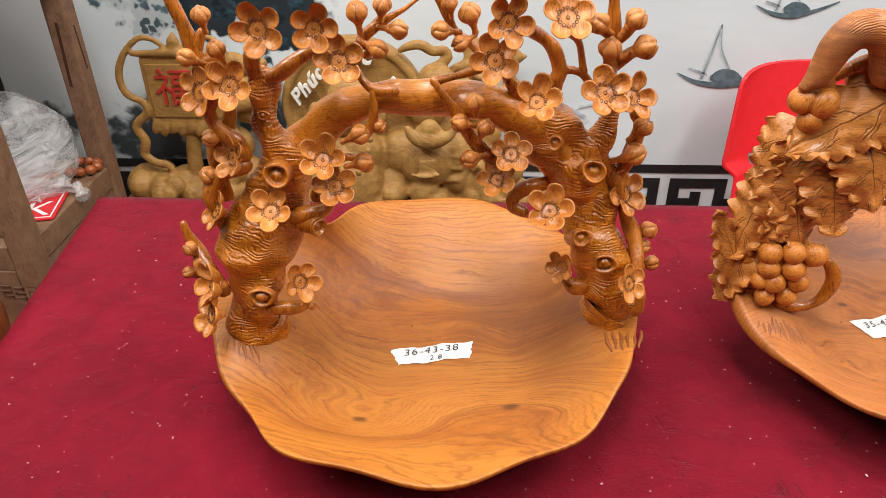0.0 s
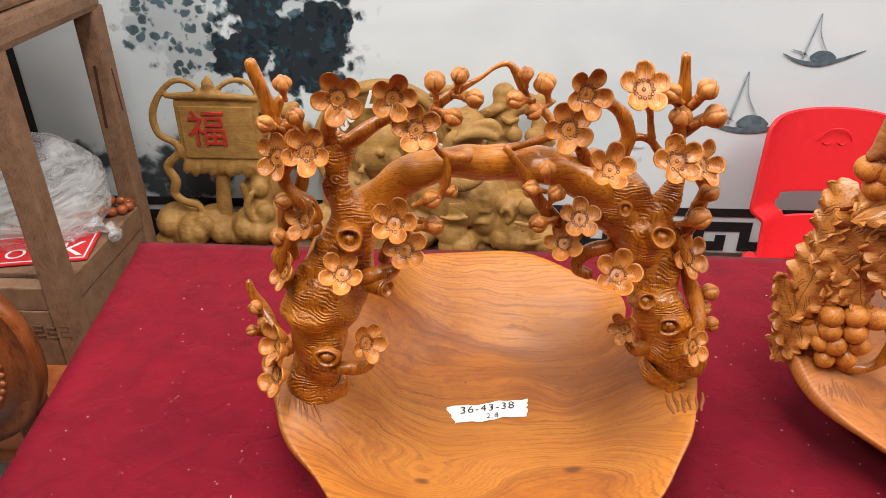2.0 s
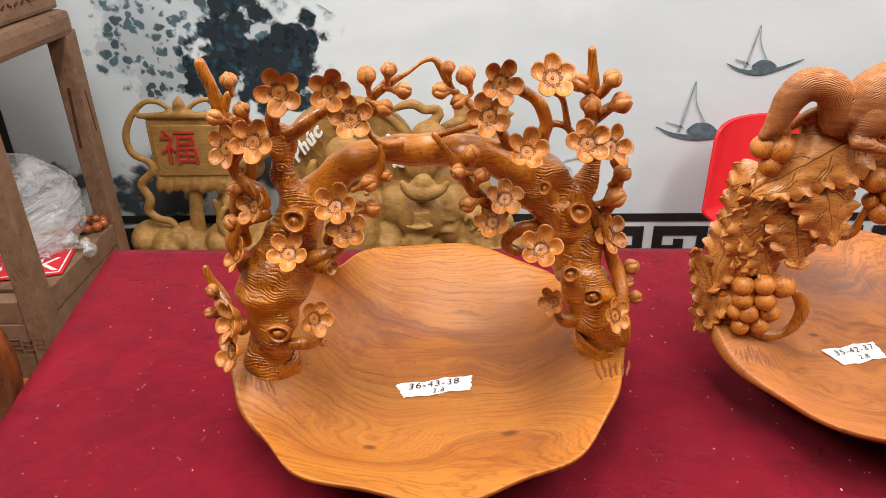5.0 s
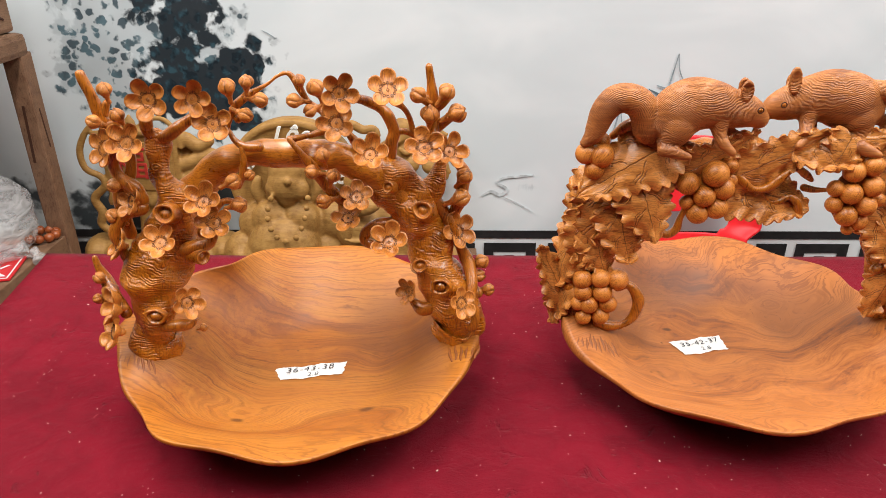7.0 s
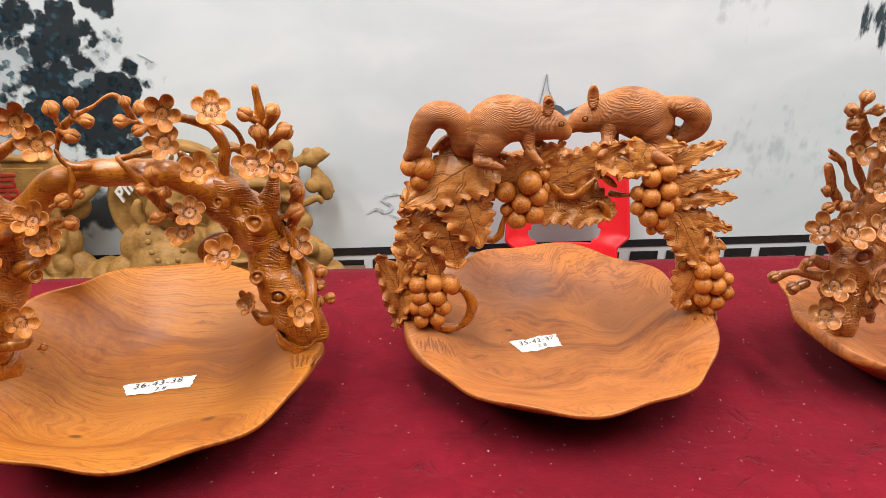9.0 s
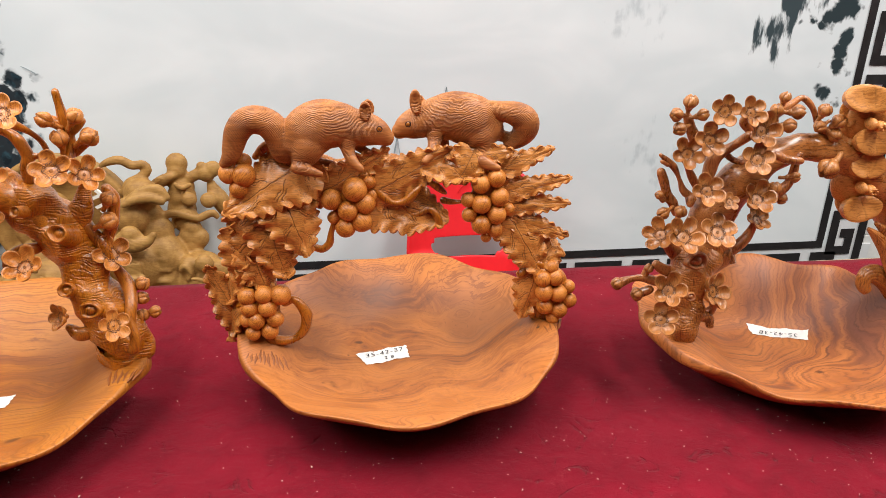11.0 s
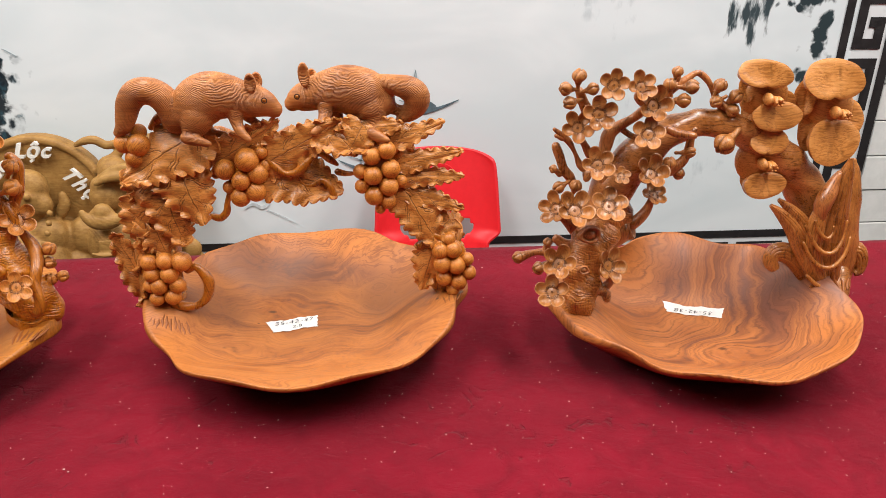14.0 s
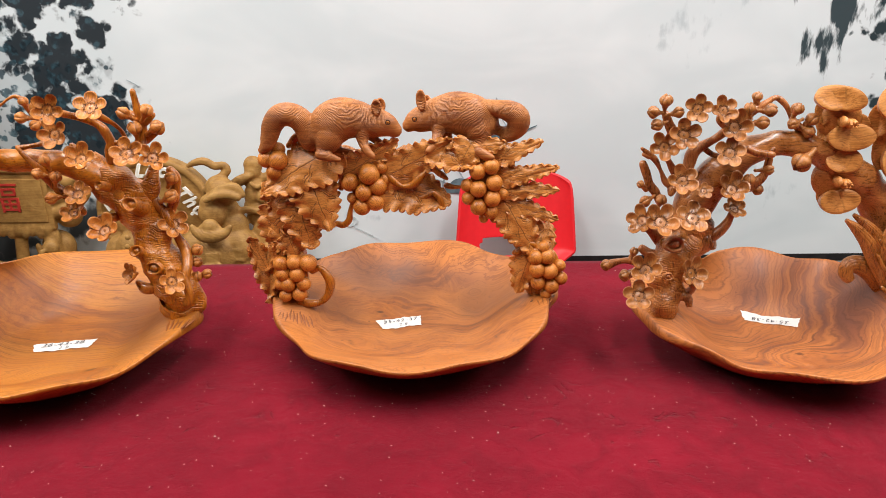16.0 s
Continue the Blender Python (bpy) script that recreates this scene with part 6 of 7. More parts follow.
    twig([(-.1953, -.004, .1575, .0052), (-.1854, -.008, .1514, .0064), (-.1716, -.01, .1479, .0093)])
    twig([(-.1495, -.05, .1029, .0070), (-.1356, -.05, .1148, .0046), (-.1388, -.05, .1285, .0040)])
    twig([(-.1924, -.006, .1911, .0068), (-.1776, -.008, .1769, .0092), (-.1626, -.01, .1624, .0104)])
    knot([(-.1659, -.05, .179, .0118)])
    knot([(-.1743, -.062, .1382, .0059)])
    bloom(-0.1461, -0.020, 0.3529, 0.0187, -5, 15)
    bloom(-0.1132, -0.020, 0.3503, 0.0183, 5, 25)
    bloom(-0.0957, -0.020, 0.3282, 0.0219, 0, 25)
    bloom(-0.1615, -0.024, 0.3200, 0.0212, 0, 20)
    bloom(-0.1846, -0.020, 0.3035, 0.0199, -10, 25)
    bloom(-0.1034, -0.034, 0.2976, 0.0204, -10, 30)
    bloom(-0.1615, -0.036, 0.2625, 0.0206, -5, 30)
    bloom(-0.0942, -0.034, 0.2486, 0.0215, 0, 40)
    bloom(-0.0846, -0.028, 0.2199, 0.0165, 10, 45)
    bloom(-0.1880, -0.046, 0.2095, 0.0238, 0, 40)
    bloom(-0.1477, -0.050, 0.2150, 0.0235, 0, 45)
    bloom(-0.2031, -0.020, 0.2030, 0.0211, -50, 30)
    bloom(-0.2079, -0.066, 0.1507, 0.0213, -15, 35)
    bloom(-0.2157, -0.074, 0.1166, 0.0208, -25, 35)
    bloom(-0.1414, -0.050, 0.1375, 0.0231, 25, 25)
    bloom(-0.1328, -0.040, 0.2491, 0.0118, 0, 40)
    bud(-0.1851, -0.012, 0.3613, 0.0081, 92)
    bud(-0.1990, -0.012, 0.3480, 0.0076, 170)
    bud(-0.1686, -0.012, 0.3471, 0.0071, 20)
    bud(-0.1927, -0.012, 0.3318, 0.0076, 190)
    bud(-0.0673, -0.012, 0.3651, 0.0063, 85)
    bud(-0.0747, -0.012, 0.3501, 0.0075, 110)
    bud(-0.0486, -0.012, 0.3481, 0.0082, 5)
    bud(-0.0566, -0.012, 0.3322, 0.0082, 5)
    bud(-0.0124, -0.012, 0.3484, 0.0077, 75)
    bud(0.0086, -0.012, 0.3348, 0.0084, 50)
    bud(-0.0135, -0.012, 0.3305, 0.0071, 200)
    bud(0.0069, -0.012, 0.3198, 0.0078, 330)
    bud(-0.1983, -0.012, 0.2289, 0.0073, 200)
    bud(-0.1794, -0.016, 0.2298, 0.0073, 80)
    bud(-0.2073, -0.012, 0.2517, 0.0050, 150)
    bud(-0.0461, -0.026, 0.2729, 0.0071, 10)
    bud(-0.0544, -0.022, 0.2453, 0.0071, 340)
    bud(-0.0701, -0.030, 0.2600, 0.0075, 100)
    bud(-0.2082, -0.012, 0.1551, 0.0058, 85)
    bud(-0.2412, 0.000, 0.1316, 0.0076, 180)
    bud(-0.2142, -0.004, 0.1168, 0.0082, 180)
    bud(-0.0032, -0.030, 0.2839, 0.0119, 215)
    bud(-0.1404, -0.056, 0.0957, 0.0047, 320)
    # orchids: centre, then petals
    orchid((0.0482, -0.012, 0.3334), [(0.0371, -0.022, 0.3608, 0.0324, 0.016, -12, 0.02), (0.0595, -0.022, 0.3155, 0.0293, 0.0162, -4, 0.02), (0.0789, -0.004, 0.3293, 0.0133, 0.0114, 0, 0.014), (0.0288, -0.004, 0.3452, 0.0113, 0.0175, 0, 0.014), (0.0348, -0.004, 0.3166, 0.0098, 0.0131, 0, 0.014)])
    orchid((0.0565, -0.012, 0.2534), [(0.0573, -0.022, 0.279, 0.0228, 0.0157, -6, 0.02), (0.0609, -0.022, 0.2283, 0.0257, 0.0153, 0, 0.02), (0.0885, -0.004, 0.2497, 0.0162, 0.0129, 0, 0.014), (0.0431, -0.004, 0.2657, 0.0088, 0.0189, 0, 0.014), (0.0498, -0.004, 0.2318, 0.0108, 0.0155, 0, 0.014)])
    orchid((0.1380, -0.012, 0.3161), [(0.1255, -0.022, 0.3518, 0.0363, 0.0236, -12, 0.02), (0.1399, -0.022, 0.2834, 0.0311, 0.0263, 0, 0.02), (0.1682, -0.004, 0.3061, 0.0184, 0.0218, 0, 0.014), (0.105, -0.004, 0.3323, 0.0133, 0.0217, 0, 0.014), (0.1177, -0.004, 0.2918, 0.0131, 0.0259, 0, 0.014)])
    # orchid leaves: path with half widths
    blade([(.1786, -.0388, .0784, .015), (.1679, -.0404, .1123, .0278), (.1625, -.0388, .1526, .0338), (.1615, -.0364, .1894, .0287), (.1622, -.034, .2252, .0197), (.1646, -.0316, .2493, .0087), (.1647, -.03, .2608, .0016)])
    blade([(.1661, -.042, .0859, .0115), (.1458, -.0436, .1152, .0177), (.1354, -.042, .1461, .0206), (.1347, -.0404, .1758, .0172), (.139, -.038, .1999, .0102), (.1435, -.0364, .2151, .0016)])
    blade([(.1705, -.0364, .0793, .0116), (.1464, -.0388, .1143, .0178), (.1251, -.038, .1463, .0189), (.1069, -.0356, .1727, .0155), (.0865, -.0332, .1911, .0084), (.0697, -.0316, .2029, .0011)])
    blade([(.1713, -.034, .0943, .0116), (.1489, -.0364, .1288, .0193), (.1301, -.0356, .1603, .0189), (.1136, -.0332, .1826, .0132), (.096, -.0308, .1986, .0069), (.0802, -.0292, .2095, .0011)])
    blade([(.1809, -.022, .0741, .0135), (.1517, -.026, .0994, .0197), (.1259, -.0284, .1245, .0192), (.1067, -.0276, .1346, .0174), (.0929, -.0276, .1337, .0157), (.09, -.0292, .1221, .0133), (.0964, -.03, .1126, .0079)])
    blade([(.1974, -.018, .0854, .0138), (.2061, -.0164, .1037, .0188), (.2101, -.018, .1263, .0186), (.2179, -.0188, .1279, .017), (.2245, -.0204, .1154, .0146), (.2232, -.0212, .1011, .0103), (.2163, -.0212, .0966, .0034)])
    # sheath and its folded lips
    sheath([(.182, -.0262, .066, .0205), (.1852, -.0184, .0795, .0265), (.1856, -.008, .1007, .0373), (.1807, -.0064, .1288, .0394), (.1796, -.0048, .16, .0357), (.1814, -.0032, .1866, .0314), (.1864, -.0016, .2125, .0247), (.1908, .0, .2343, .014), (.1915, .0008, .2473, .0049)])
    lip([(.1176, -.038, .1543, .0031), (.1314, -.042, .1324, .004), (.1458, -.0452, .1223, .0048), (.1613, -.0452, .123, .0049), (.1744, -.0428, .1384, .0041), (.18, -.038, .1591, .0028)])
    lip([(.1161, -.0364, .1764, .0031), (.1316, -.0404, .1532, .0039), (.1447, -.0436, .1418, .0048), (.1585, -.0436, .1427, .0048), (.1694, -.0396, .1587, .0032), (.1715, -.0364, .1815, .0024)])
    lip([(.1266, -.038, .1841, .0031), (.1352, -.0404, .1683, .0039), (.1453, -.042, .1609, .004), (.1528, -.0404, .166, .0032), (.1535, -.038, .1755, .0024)])
    lip([(.1305, -.0412, .1085, .004), (.143, -.0452, .0979, .0048), (.1575, -.046, .0918, .0049), (.1702, -.0444, .0934, .0041)])
    lip([(.1384, -.042, .094, .0032), (.1531, -.0444, .0831, .0041), (.1701, -.0436, .0816, .0041)])
    twig([(.1377, -.034, .1819, .0079), (.1372, -.034, .2005, .011), (.1415, -.0332, .2147, .0102), (.1473, -.0316, .2306, .007), (.1528, -.03, .242, .0055)])


GOLDEN, REDDISH = (BARK, BRANCH, TWIG, BLOSSOM), (RED_BARK, RED_BRANCH, RED_TWIG, RED_BLOSSOM)

# first basket: plum branches over a wavy bowl
begin((-0.003, 0.565), 7, (-0.008, 0.555), "orange-brown wooden basket carved with plum blossom branches as handle", GOLDEN)
surface = bowl([0.1906, 0.0027, -0.0010, -0.0188, 0.0051, -0.0067, -0.0087, 0.0098, -0.0046, 0.0003, -0.0002, 0.0029, -0.0025, 0.0042, 0.0004, 0.0021, 0.0036, 0.0016, 0.0006, 0.0008, 0.0015, -0.0036, 0.0021], [0.0803, -0.0099, 0.0184, -0.0019, -0.0079, 0.0010, 0.0045, -0.0004, -0.0021, -0.0003, -0.0017, -0.0003, 0.0011, -0.0015, -0.0010, -0.0010, -0.0003], BOWL_ONE, 0.028, [(-0.17, -0.034), (0.189, 0.007)])
first_handle()
root_cuts([(-0.186 + 0.0048 * k, -0.054 - 0.002 * (k % 3), 88 + 4 * k) for k in range(8)], surface, 0.023)
root_cuts([(0.172 + 0.006 * k, -0.032 + 0.002 * (k % 2), 98 - 5 * k) for k in range(6)], surface, 0.022)
tape((-0.001, 0.554), 12, 0.078, 0.024, [("36-43-38", -0.002, 0.004, 0.0135, 0), ("2.8", 0.001, -0.0075, 0.0095, 0)], surface, "torn white paper tape with the measures in pen")

# second basket: two squirrels on a vine
begin((0.494, 0.595), 0, (0.494, 0.602), "brown wooden basket carved with two squirrels, vine leaves and grapes", GOLDEN)
surface = bowl([0.1927, 0.0101, 0.0018, -0.0167, 0.0095, -0.0062, -0.0028, 0.0059, -0.0037, 0.0014, 0.0010, -0.0009, 0.0040, -0.0009, -0.0020, 0.0019, -0.0002, 0.0022, -0.0016, 0.0017, 0.0024, -0.0005, 0.0039], [0.0780, -0.0032, 0.0143, -0.0014, -0.0058, 0.0031, 0.0036, -0.0000, -0.0005, -0.0015, -0.0014, 0.0011, -0.0001, -0.0004, -0.0002, -0.0006, 0.0003], BOWL_TWO, 0.03, [(-0.176, -0.015), (0.183, -0.029)])
second_handle()
root_cuts([(-0.184 + 0.0048 * k, -0.05 - 0.002 * (k % 3), 80 + 4 * k) for k in range(10)], surface, 0.016)
root_cuts([(0.176 + 0.007 * k, -0.042 + 0.003 * k, 104 - 12 * k) for k in range(4)], surface, 0.024)
tape((0.473, 0.611), 16, 0.064, 0.03, [("35-42-37", 0.001, 0.005, 0.0125, 0), ("2.8", 0.003, -0.008, 0.0095, 0)], surface, "creased white paper tape with measures in pen")

# third basket: plum blossom and orchids
begin((1.01, 0.592), 1.5, (1.01, 0.572), "striped wooden basket carved with plum blossom and large orchids", REDDISH)
surface = bowl([0.1744, -0.0019, -0.0153, 0.0001, -0.0056, -0.0088, 0.0068, 0.0060, -0.0040, 0.0043, 0.0039, -0.0036, 0.0051, 0.0031, -0.0030, 0.0038, 0.0047, 0.0024, 0.0031, 0.0013, 0.0023, -0.0023, 0.0048], [0.0818, 0.0087, 0.0201, 0.0005, -0.0037, 0.0028, 0.0012, 0.0012, 0.0008, -0.0011, -0.0001, 0.0000, 0.0008, 0.0004, 0.0006, -0.0001, -0.0002], BOWL_THREE, 0.021, [(-0.17, -0.028), (0.168, -0.02)], (0.07, 0.22, 0.02))
third_handle()
root_cuts([(-0.186 + 0.0075 * k, -0.038 - 0.002 * k, 75 + 10 * k) for k in range(4)], surface, 0.017)
root_cuts([(0.156 + 0.0065 * k, -0.036 + 0.001 * k, 105 - 12 * k) for k in range(5)], surface, 0.022)
tape((1.032, 0.621), -18, 0.078, 0.022, [("35-42-38", 0.0, -0.003, 0.0125, 180)], surface, "long white paper tape with measures in pen, upside down")


# ---- carved plaque behind the table ----
PLAQUE = []
PLAQUE_Y = 1.47


def lump(rows):
    for x, y, z, r in rows:
        PLAQUE.append(ball((x, y, z), (r, r * 0.7, r), 0, 18, 12))


def ribbon(rows):
    PLAQUE.append(tube_mesh(rows, 12, 0.006, 0.0, 0.0, 0.8))


def plaque():
    ob = root("carved_plaque", pose(0, PLAQUE_Y, 0), "large pale carved wooden plaque with figures and a sign", "carving")
    # sign: roller, ribbons, finial, post and rock
    ribbon([(-.678, -.025, .803, .0065), (-.585, -.025, .805, .0091), (-.490, -.025, .800, .0063)])
    ribbon([(-.589, -.020, .812, .0046), (-.606, -.020, .813, .0060), (-.629, -.020, .831, .0060), (-.659, -.020, .833, .0065), (-.695, -.020, .803, .0075), (-.718, -.020, .758, .0086), (-.713, -.020, .715, .0086), (-.682, -.020, .696, .0086), (-.675, -.020, .673, .0096), (-.708, -.020, .639, .0107), (-.696, -.020, .604, .0117), (-.705, -.020, .573, .0109), (-.685, -.020, .552, .0099), (-.655, -.020, .543, .0089), (-.645, -.020, .511, .0069)])
    ribbon([(-.581, -.020, .812, .0046), (-.569, -.020, .816, .0055), (-.542, -.020, .834, .0059), (-.508, -.020, .835, .0063), (-.484, -.020, .808, .0067), (-.476, -.020, .768, .0068)])
    lump([(-.587, -.020, .826, .0137)])
    ribbon([(-.588, -.020, .817, .0119), (-.586, -.020, .832, .0100), (-.585, -.020, .844, .0041)])
    ribbon([(-.590, -.005, .633, .0172), (-.598, -.005, .567, .0175), (-.603, -.005, .504, .0208), (-.613, -.005, .427, .0304)])
    lump([(-.685, -.020, .473, .0464), (-.720, -.010, .462, .0307), (-.638, -.050, .507, .0244), (-.651, -.065, .494, .0195), (-.628, -.020, .512, .0197), (-.605, -.020, .480, .0272), (-.568, -.020, .469, .0296), (-.524, -.020, .470, .0342), (-.743, -.020, .439, .0360)])
    # small figure at the foot of the sign
    lump([(-.504, -.030, .593, .0216), (-.516, -.020, .547, .0316), (-.537, -.020, .513, .0252), (-.495, -.020, .508, .0289), (-.495, -.040, .540, .0236)])
    ribbon([(-.518, -.050, .590, .0075), (-.531, -.050, .560, .0094), (-.522, -.050, .529, .0095), (-.495, -.050, .522, .0076)])
    ribbon([(-.548, -.010, .591, .0086), (-.543, -.010, .544, .0097), (-.560, -.010, .507, .0127)])
    # clouds between the sign and the disc
    ribbon([(-.505, -.010, .780, .0129), (-.470, -.010, .787, .0170), (-.440, -.010, .769, .0170), (-.409, -.010, .780, .0112)])
    ribbon([(-.513, -.010, .731, .0130), (-.481, -.010, .724, .0187), (-.443, -.010, .736, .0171), (-.405, -.010, .752, .0113)])
    ribbon([(-.497, -.010, .682, .0145), (-.459, -.010, .693, .0201), (-.419, -.010, .710, .0142), (-.389, -.010, .736, .0099)])
    ribbon([(-.504, -.010, .623, .0206), (-.512, -.010, .563, .0268), (-.520, -.010, .485, .0334)])
    lump([(-.481, .020, .743, .0378), (-.466, .020, .671, .0381), (-.508, .020, .581, .0451), (-.492, .020, .502, .0518)])
    # seated figure: head, ears, shoulders, chest and belly
    lump([(-.230, -.035, .714, .0449), (-.232, -.040, .685, .0465), (-.255, -.047, .676, .0274), (-.205, -.047, .676, .0272), (-.221, -.075, .703, .0093), (-.234, -.040, .658, .0302)])
    ribbon([(-.306, -.015, .687, .0112), (-.313, -.015, .662, .0155), (-.306, -.015, .640, .0155)])
    ribbon([(-.168, -.015, .687, .0110), (-.167, -.015, .662, .0152), (-.180, -.015, .641, .0153)])
    lump([(-.246, -.010, .606, .0480), (-.314, -.010, .570, .0546), (-.184, -.010, .570, .0537), (-.278, -.032, .588, .0507), (-.209, -.032, .589, .0503), (-.250, -.040, .516, .0938), (-.351, -.020, .498, .0585), (-.156, -.020, .499, .0570), (-.262, -.020, .443, .1316)])
    lump([(-.265, -.072, .660, .0082), (-.272, -.081, .638, .0082), (-.273, -.089, .616, .0082), (-.266, -.098, .594, .0082), (-.252, -.106, .576, .0082), (-.231, -.106, .566, .0082), (-.207, -.106, .575, .0082), (-.194, -.098, .596, .0082), (-.186, -.089, .618, .0082), (-.182, -.080, .640, .0082), (-.178, -.072, .662, .0082)])
    # boat-shaped ingot held up over a jar
    ribbon([(-.101, -.085, .667, .0077), (-.094, -.085, .654, .0123), (-.078, -.085, .645, .0184), (-.058, -.085, .643, .0214), (-.037, -.085, .644, .0183), (-.016, -.085, .652, .0121), (-.004, -.085, .666, .0075)])
    lump([(-.056, -.080, .664, .0229), (-.071, -.080, .660, .0153), (-.043, -.080, .660, .0152)])
    ribbon([(-.076, -.080, .592, .0037), (-.077, -.080, .571, .0043), (-.075, -.080, .558, .0032)])
    ribbon([(-.068, -.080, .592, .0037), (-.070, -.080, .572, .0043), (-.068, -.080, .558, .0032)])
    ribbon([(-.061, -.080, .593, .0037), (-.062, -.080, .572, .0043), (-.060, -.080, .558, .0032)])
    ribbon([(-.054, -.080, .593, .0037), (-.054, -.080, .572, .0043), (-.053, -.080, .558, .0032)])
    ribbon([(-.046, -.080, .593, .0037), (-.046, -.080, .572, .0043), (-.046, -.080, .559, .0032)])
    lump([(-.072, -.050, .500, .0343), (-.072, -.050, .468, .0335), (-.070, -.050, .525, .0242)])
    ribbon([(-.095, -.085, .561, .0043), (-.068, -.085, .556, .0048), (-.038, -.085, .561, .0043)])
    # bearded figure behind the ingot
    lump([(-.063, -.030, .685, .0374), (-.066, -.030, .710, .0280), (-.038, -.010, .737, .0404), (-.036, .000, .684, .0378), (-.026, .000, .639, .0475), (-.121, -.010, .579, .0549), (-.015, -.010, .578, .0635), (-.064, -.030, .570, .0635)])
    ribbon([(-.056, -.050, .740, .0092), (-.025, -.050, .756, .0122), (.009, -.050, .760, .0136), (.025, -.050, .741, .0106)])
    ribbon([(-.066, -.060, .728, .0076), (-.041, -.060, .740, .0106), (-.009, -.060, .744, .0121), (.016, -.060, .736, .0105)])
    # ribbon over the disc
    ribbon([(-.120, .000, .805, .0063), (-.101, .000, .814, .0094), (-.076, .000, .817, .0109), (-.051, .000, .804, .0109), (-.027, .000, .807, .0093), (-.020, .000, .792, .0108), (-.040, .000, .774, .0109), (-.065, .000, .762, .0109), (-.080, .000, .738, .0094)])
    ribbon([(-.032, .030, .731, .0095), (-.012, .030, .750, .0126), (.010, .030, .762, .0125), (.026, .030, .768, .0094)])
    # child with two sacks
    lump([(.035, .050, .793, .0259), (.034, .045, .777, .0230), (.040, .050, .736, .0304), (.037, .050, .710, .0349), (.034, .050, .677, .0351), (.060, .020, .712, .0186)])
    ribbon([(.016, .045, .761, .0130), (-.011, .045, .744, .0131), (-.027, .045, .730, .0131), (-.043, .045, .720, .0117)])
    ribbon([(.060, .045, .757, .0129), (.077, .045, .765, .0143), (.091, .045, .773, .0129)])
    lump([(.101, .045, .768, .0214), (.118, .045, .779, .0199), (.092, .045, .785, .0128)])
    ribbon([(.104, .045, .770, .0171), (.126, .045, .777, .0142), (.145, .045, .780, .0043)])
    ribbon([(.109, .050, .740, .0115), (.115, .050, .720, .0188), (.127, .050, .696, .0231), (.133, .050, .675, .0174)])
    ribbon([(.122, .045, .702, .0173), (.138, .045, .692, .0115), (.152, .045, .684, .0043)])
    ribbon([(.032, .020, .751, .0057), (.046, .020, .740, .0071), (.066, .020, .748, .0057)])
    # scroll, peach and beast below the child
    ribbon([(-.025, .000, .649, .0072), (-.019, .000, .668, .0086), (-.001, .000, .680, .0100), (.026, .000, .685, .0100), (.051, .000, .679, .0100), (.080, .000, .671, .0100), (.102, .000, .680, .0099), (.118, .000, .683, .0085), (.123, .000, .673, .0071)])
    ribbon([(.005, .010, .637, .0087), (-.022, .010, .635, .0116), (-.034, .010, .608, .0146), (-.018, .010, .578, .0176), (-.033, .010, .540, .0238)])
    lump([(.052, .010, .621, .0260), (.071, .010, .617, .0275), (.058, .010, .600, .0276), (.062, .010, .641, .0230)])
    lump([(.082, -.020, .542, .0520), (.057, -.040, .564, .0285), (.120, -.040, .550, .0285), (.094, -.065, .580, .0224), (.076, -.020, .511, .0641), (.015, -.020, .574, .0376), (.003, -.020, .529, .0438)])
    lump([(.080, -.020, .517, .0370), (.097, -.030, .497, .0325), (.071, -.020, .466, .0341), (.109, -.040, .471, .0225), (.013, -.030, .509, .0134), (.009, -.030, .477, .0113), (.026, -.040, .470, .0101), (.085, -.080, .532, .0065)])
    ribbon([(.036, -.060, .562, .0049), (.045, -.060, .575, .0059), (.061, -.060, .554, .0065), (.051, -.060, .538, .0054)])
    ribbon([(.066, -.080, .549, .0048), (.082, -.080, .546, .0059), (.099, -.080, .542, .0048)])
    ribbon([(.079, -.070, .494, .0055), (.106, -.070, .493, .0071), (.138, -.070, .503, .0055)])
    ribbon([(-.021, -.050, .586, .0049), (-.009, -.050, .589, .0065), (.006, -.050, .586, .0049)])
    ribbon([(-.020, -.050, .558, .0049), (-.008, -.050, .562, .0065), (.007, -.050, .558, .0049)])
    ribbon([(-.020, -.050, .529, .0049), (-.008, -.050, .533, .0066), (.007, -.050, .530, .0049)])
    lump([(-.012, -.010, .536, .0246), (-.014, -.010, .485, .0272), (-.011, -.010, .445, .0287)])
    # robe and collar behind
    lump([(-.071, .030, .710, .0285), (-.066, .030, .675, .0364), (-.044, .030, .721, .0142), (-.099, .030, .657, .0333), (-.022, .030, .657, .0222), (.044, .030, .658, .0333), (.102, .030, .705, .0198)])
    ribbon([(-.087, .020, .728, .0065), (-.065, .020, .739, .0076), (-.038, .020, .737, .0076), (-.017, .020, .751, .0065), (-.002, .020, .765, .0064)])
    # the round board behind the seated figure, with its raised rim
    n, verts, faces = 72, [], []
    for y, r in ((0.05, 0.153), (0.014, 0.156), (0.004, 0.151), (0.004, 0.139), (0.012, 0.135)):
        verts += [np.array((-0.226 + r * 1.03 * math.cos(2 * math.pi * s / n), y, 0.672 + r * math.sin(2 * math.pi * s / n))) for s in range(n)]
    for k in range(4):
        for s in range(n):
            a, b = k * n + s, k * n + (s + 1) % n
            faces.append((a, b, b + n, a + n))
    faces.append(tuple(range(n - 1, -1, -1)))
    faces.append(tuple(4 * n + s for s in range(n)))
    PLAQUE.append((verts, faces))
    # the rocky foot along the bench and the sign's scalloped fringe
    rnd = random.Random(5)
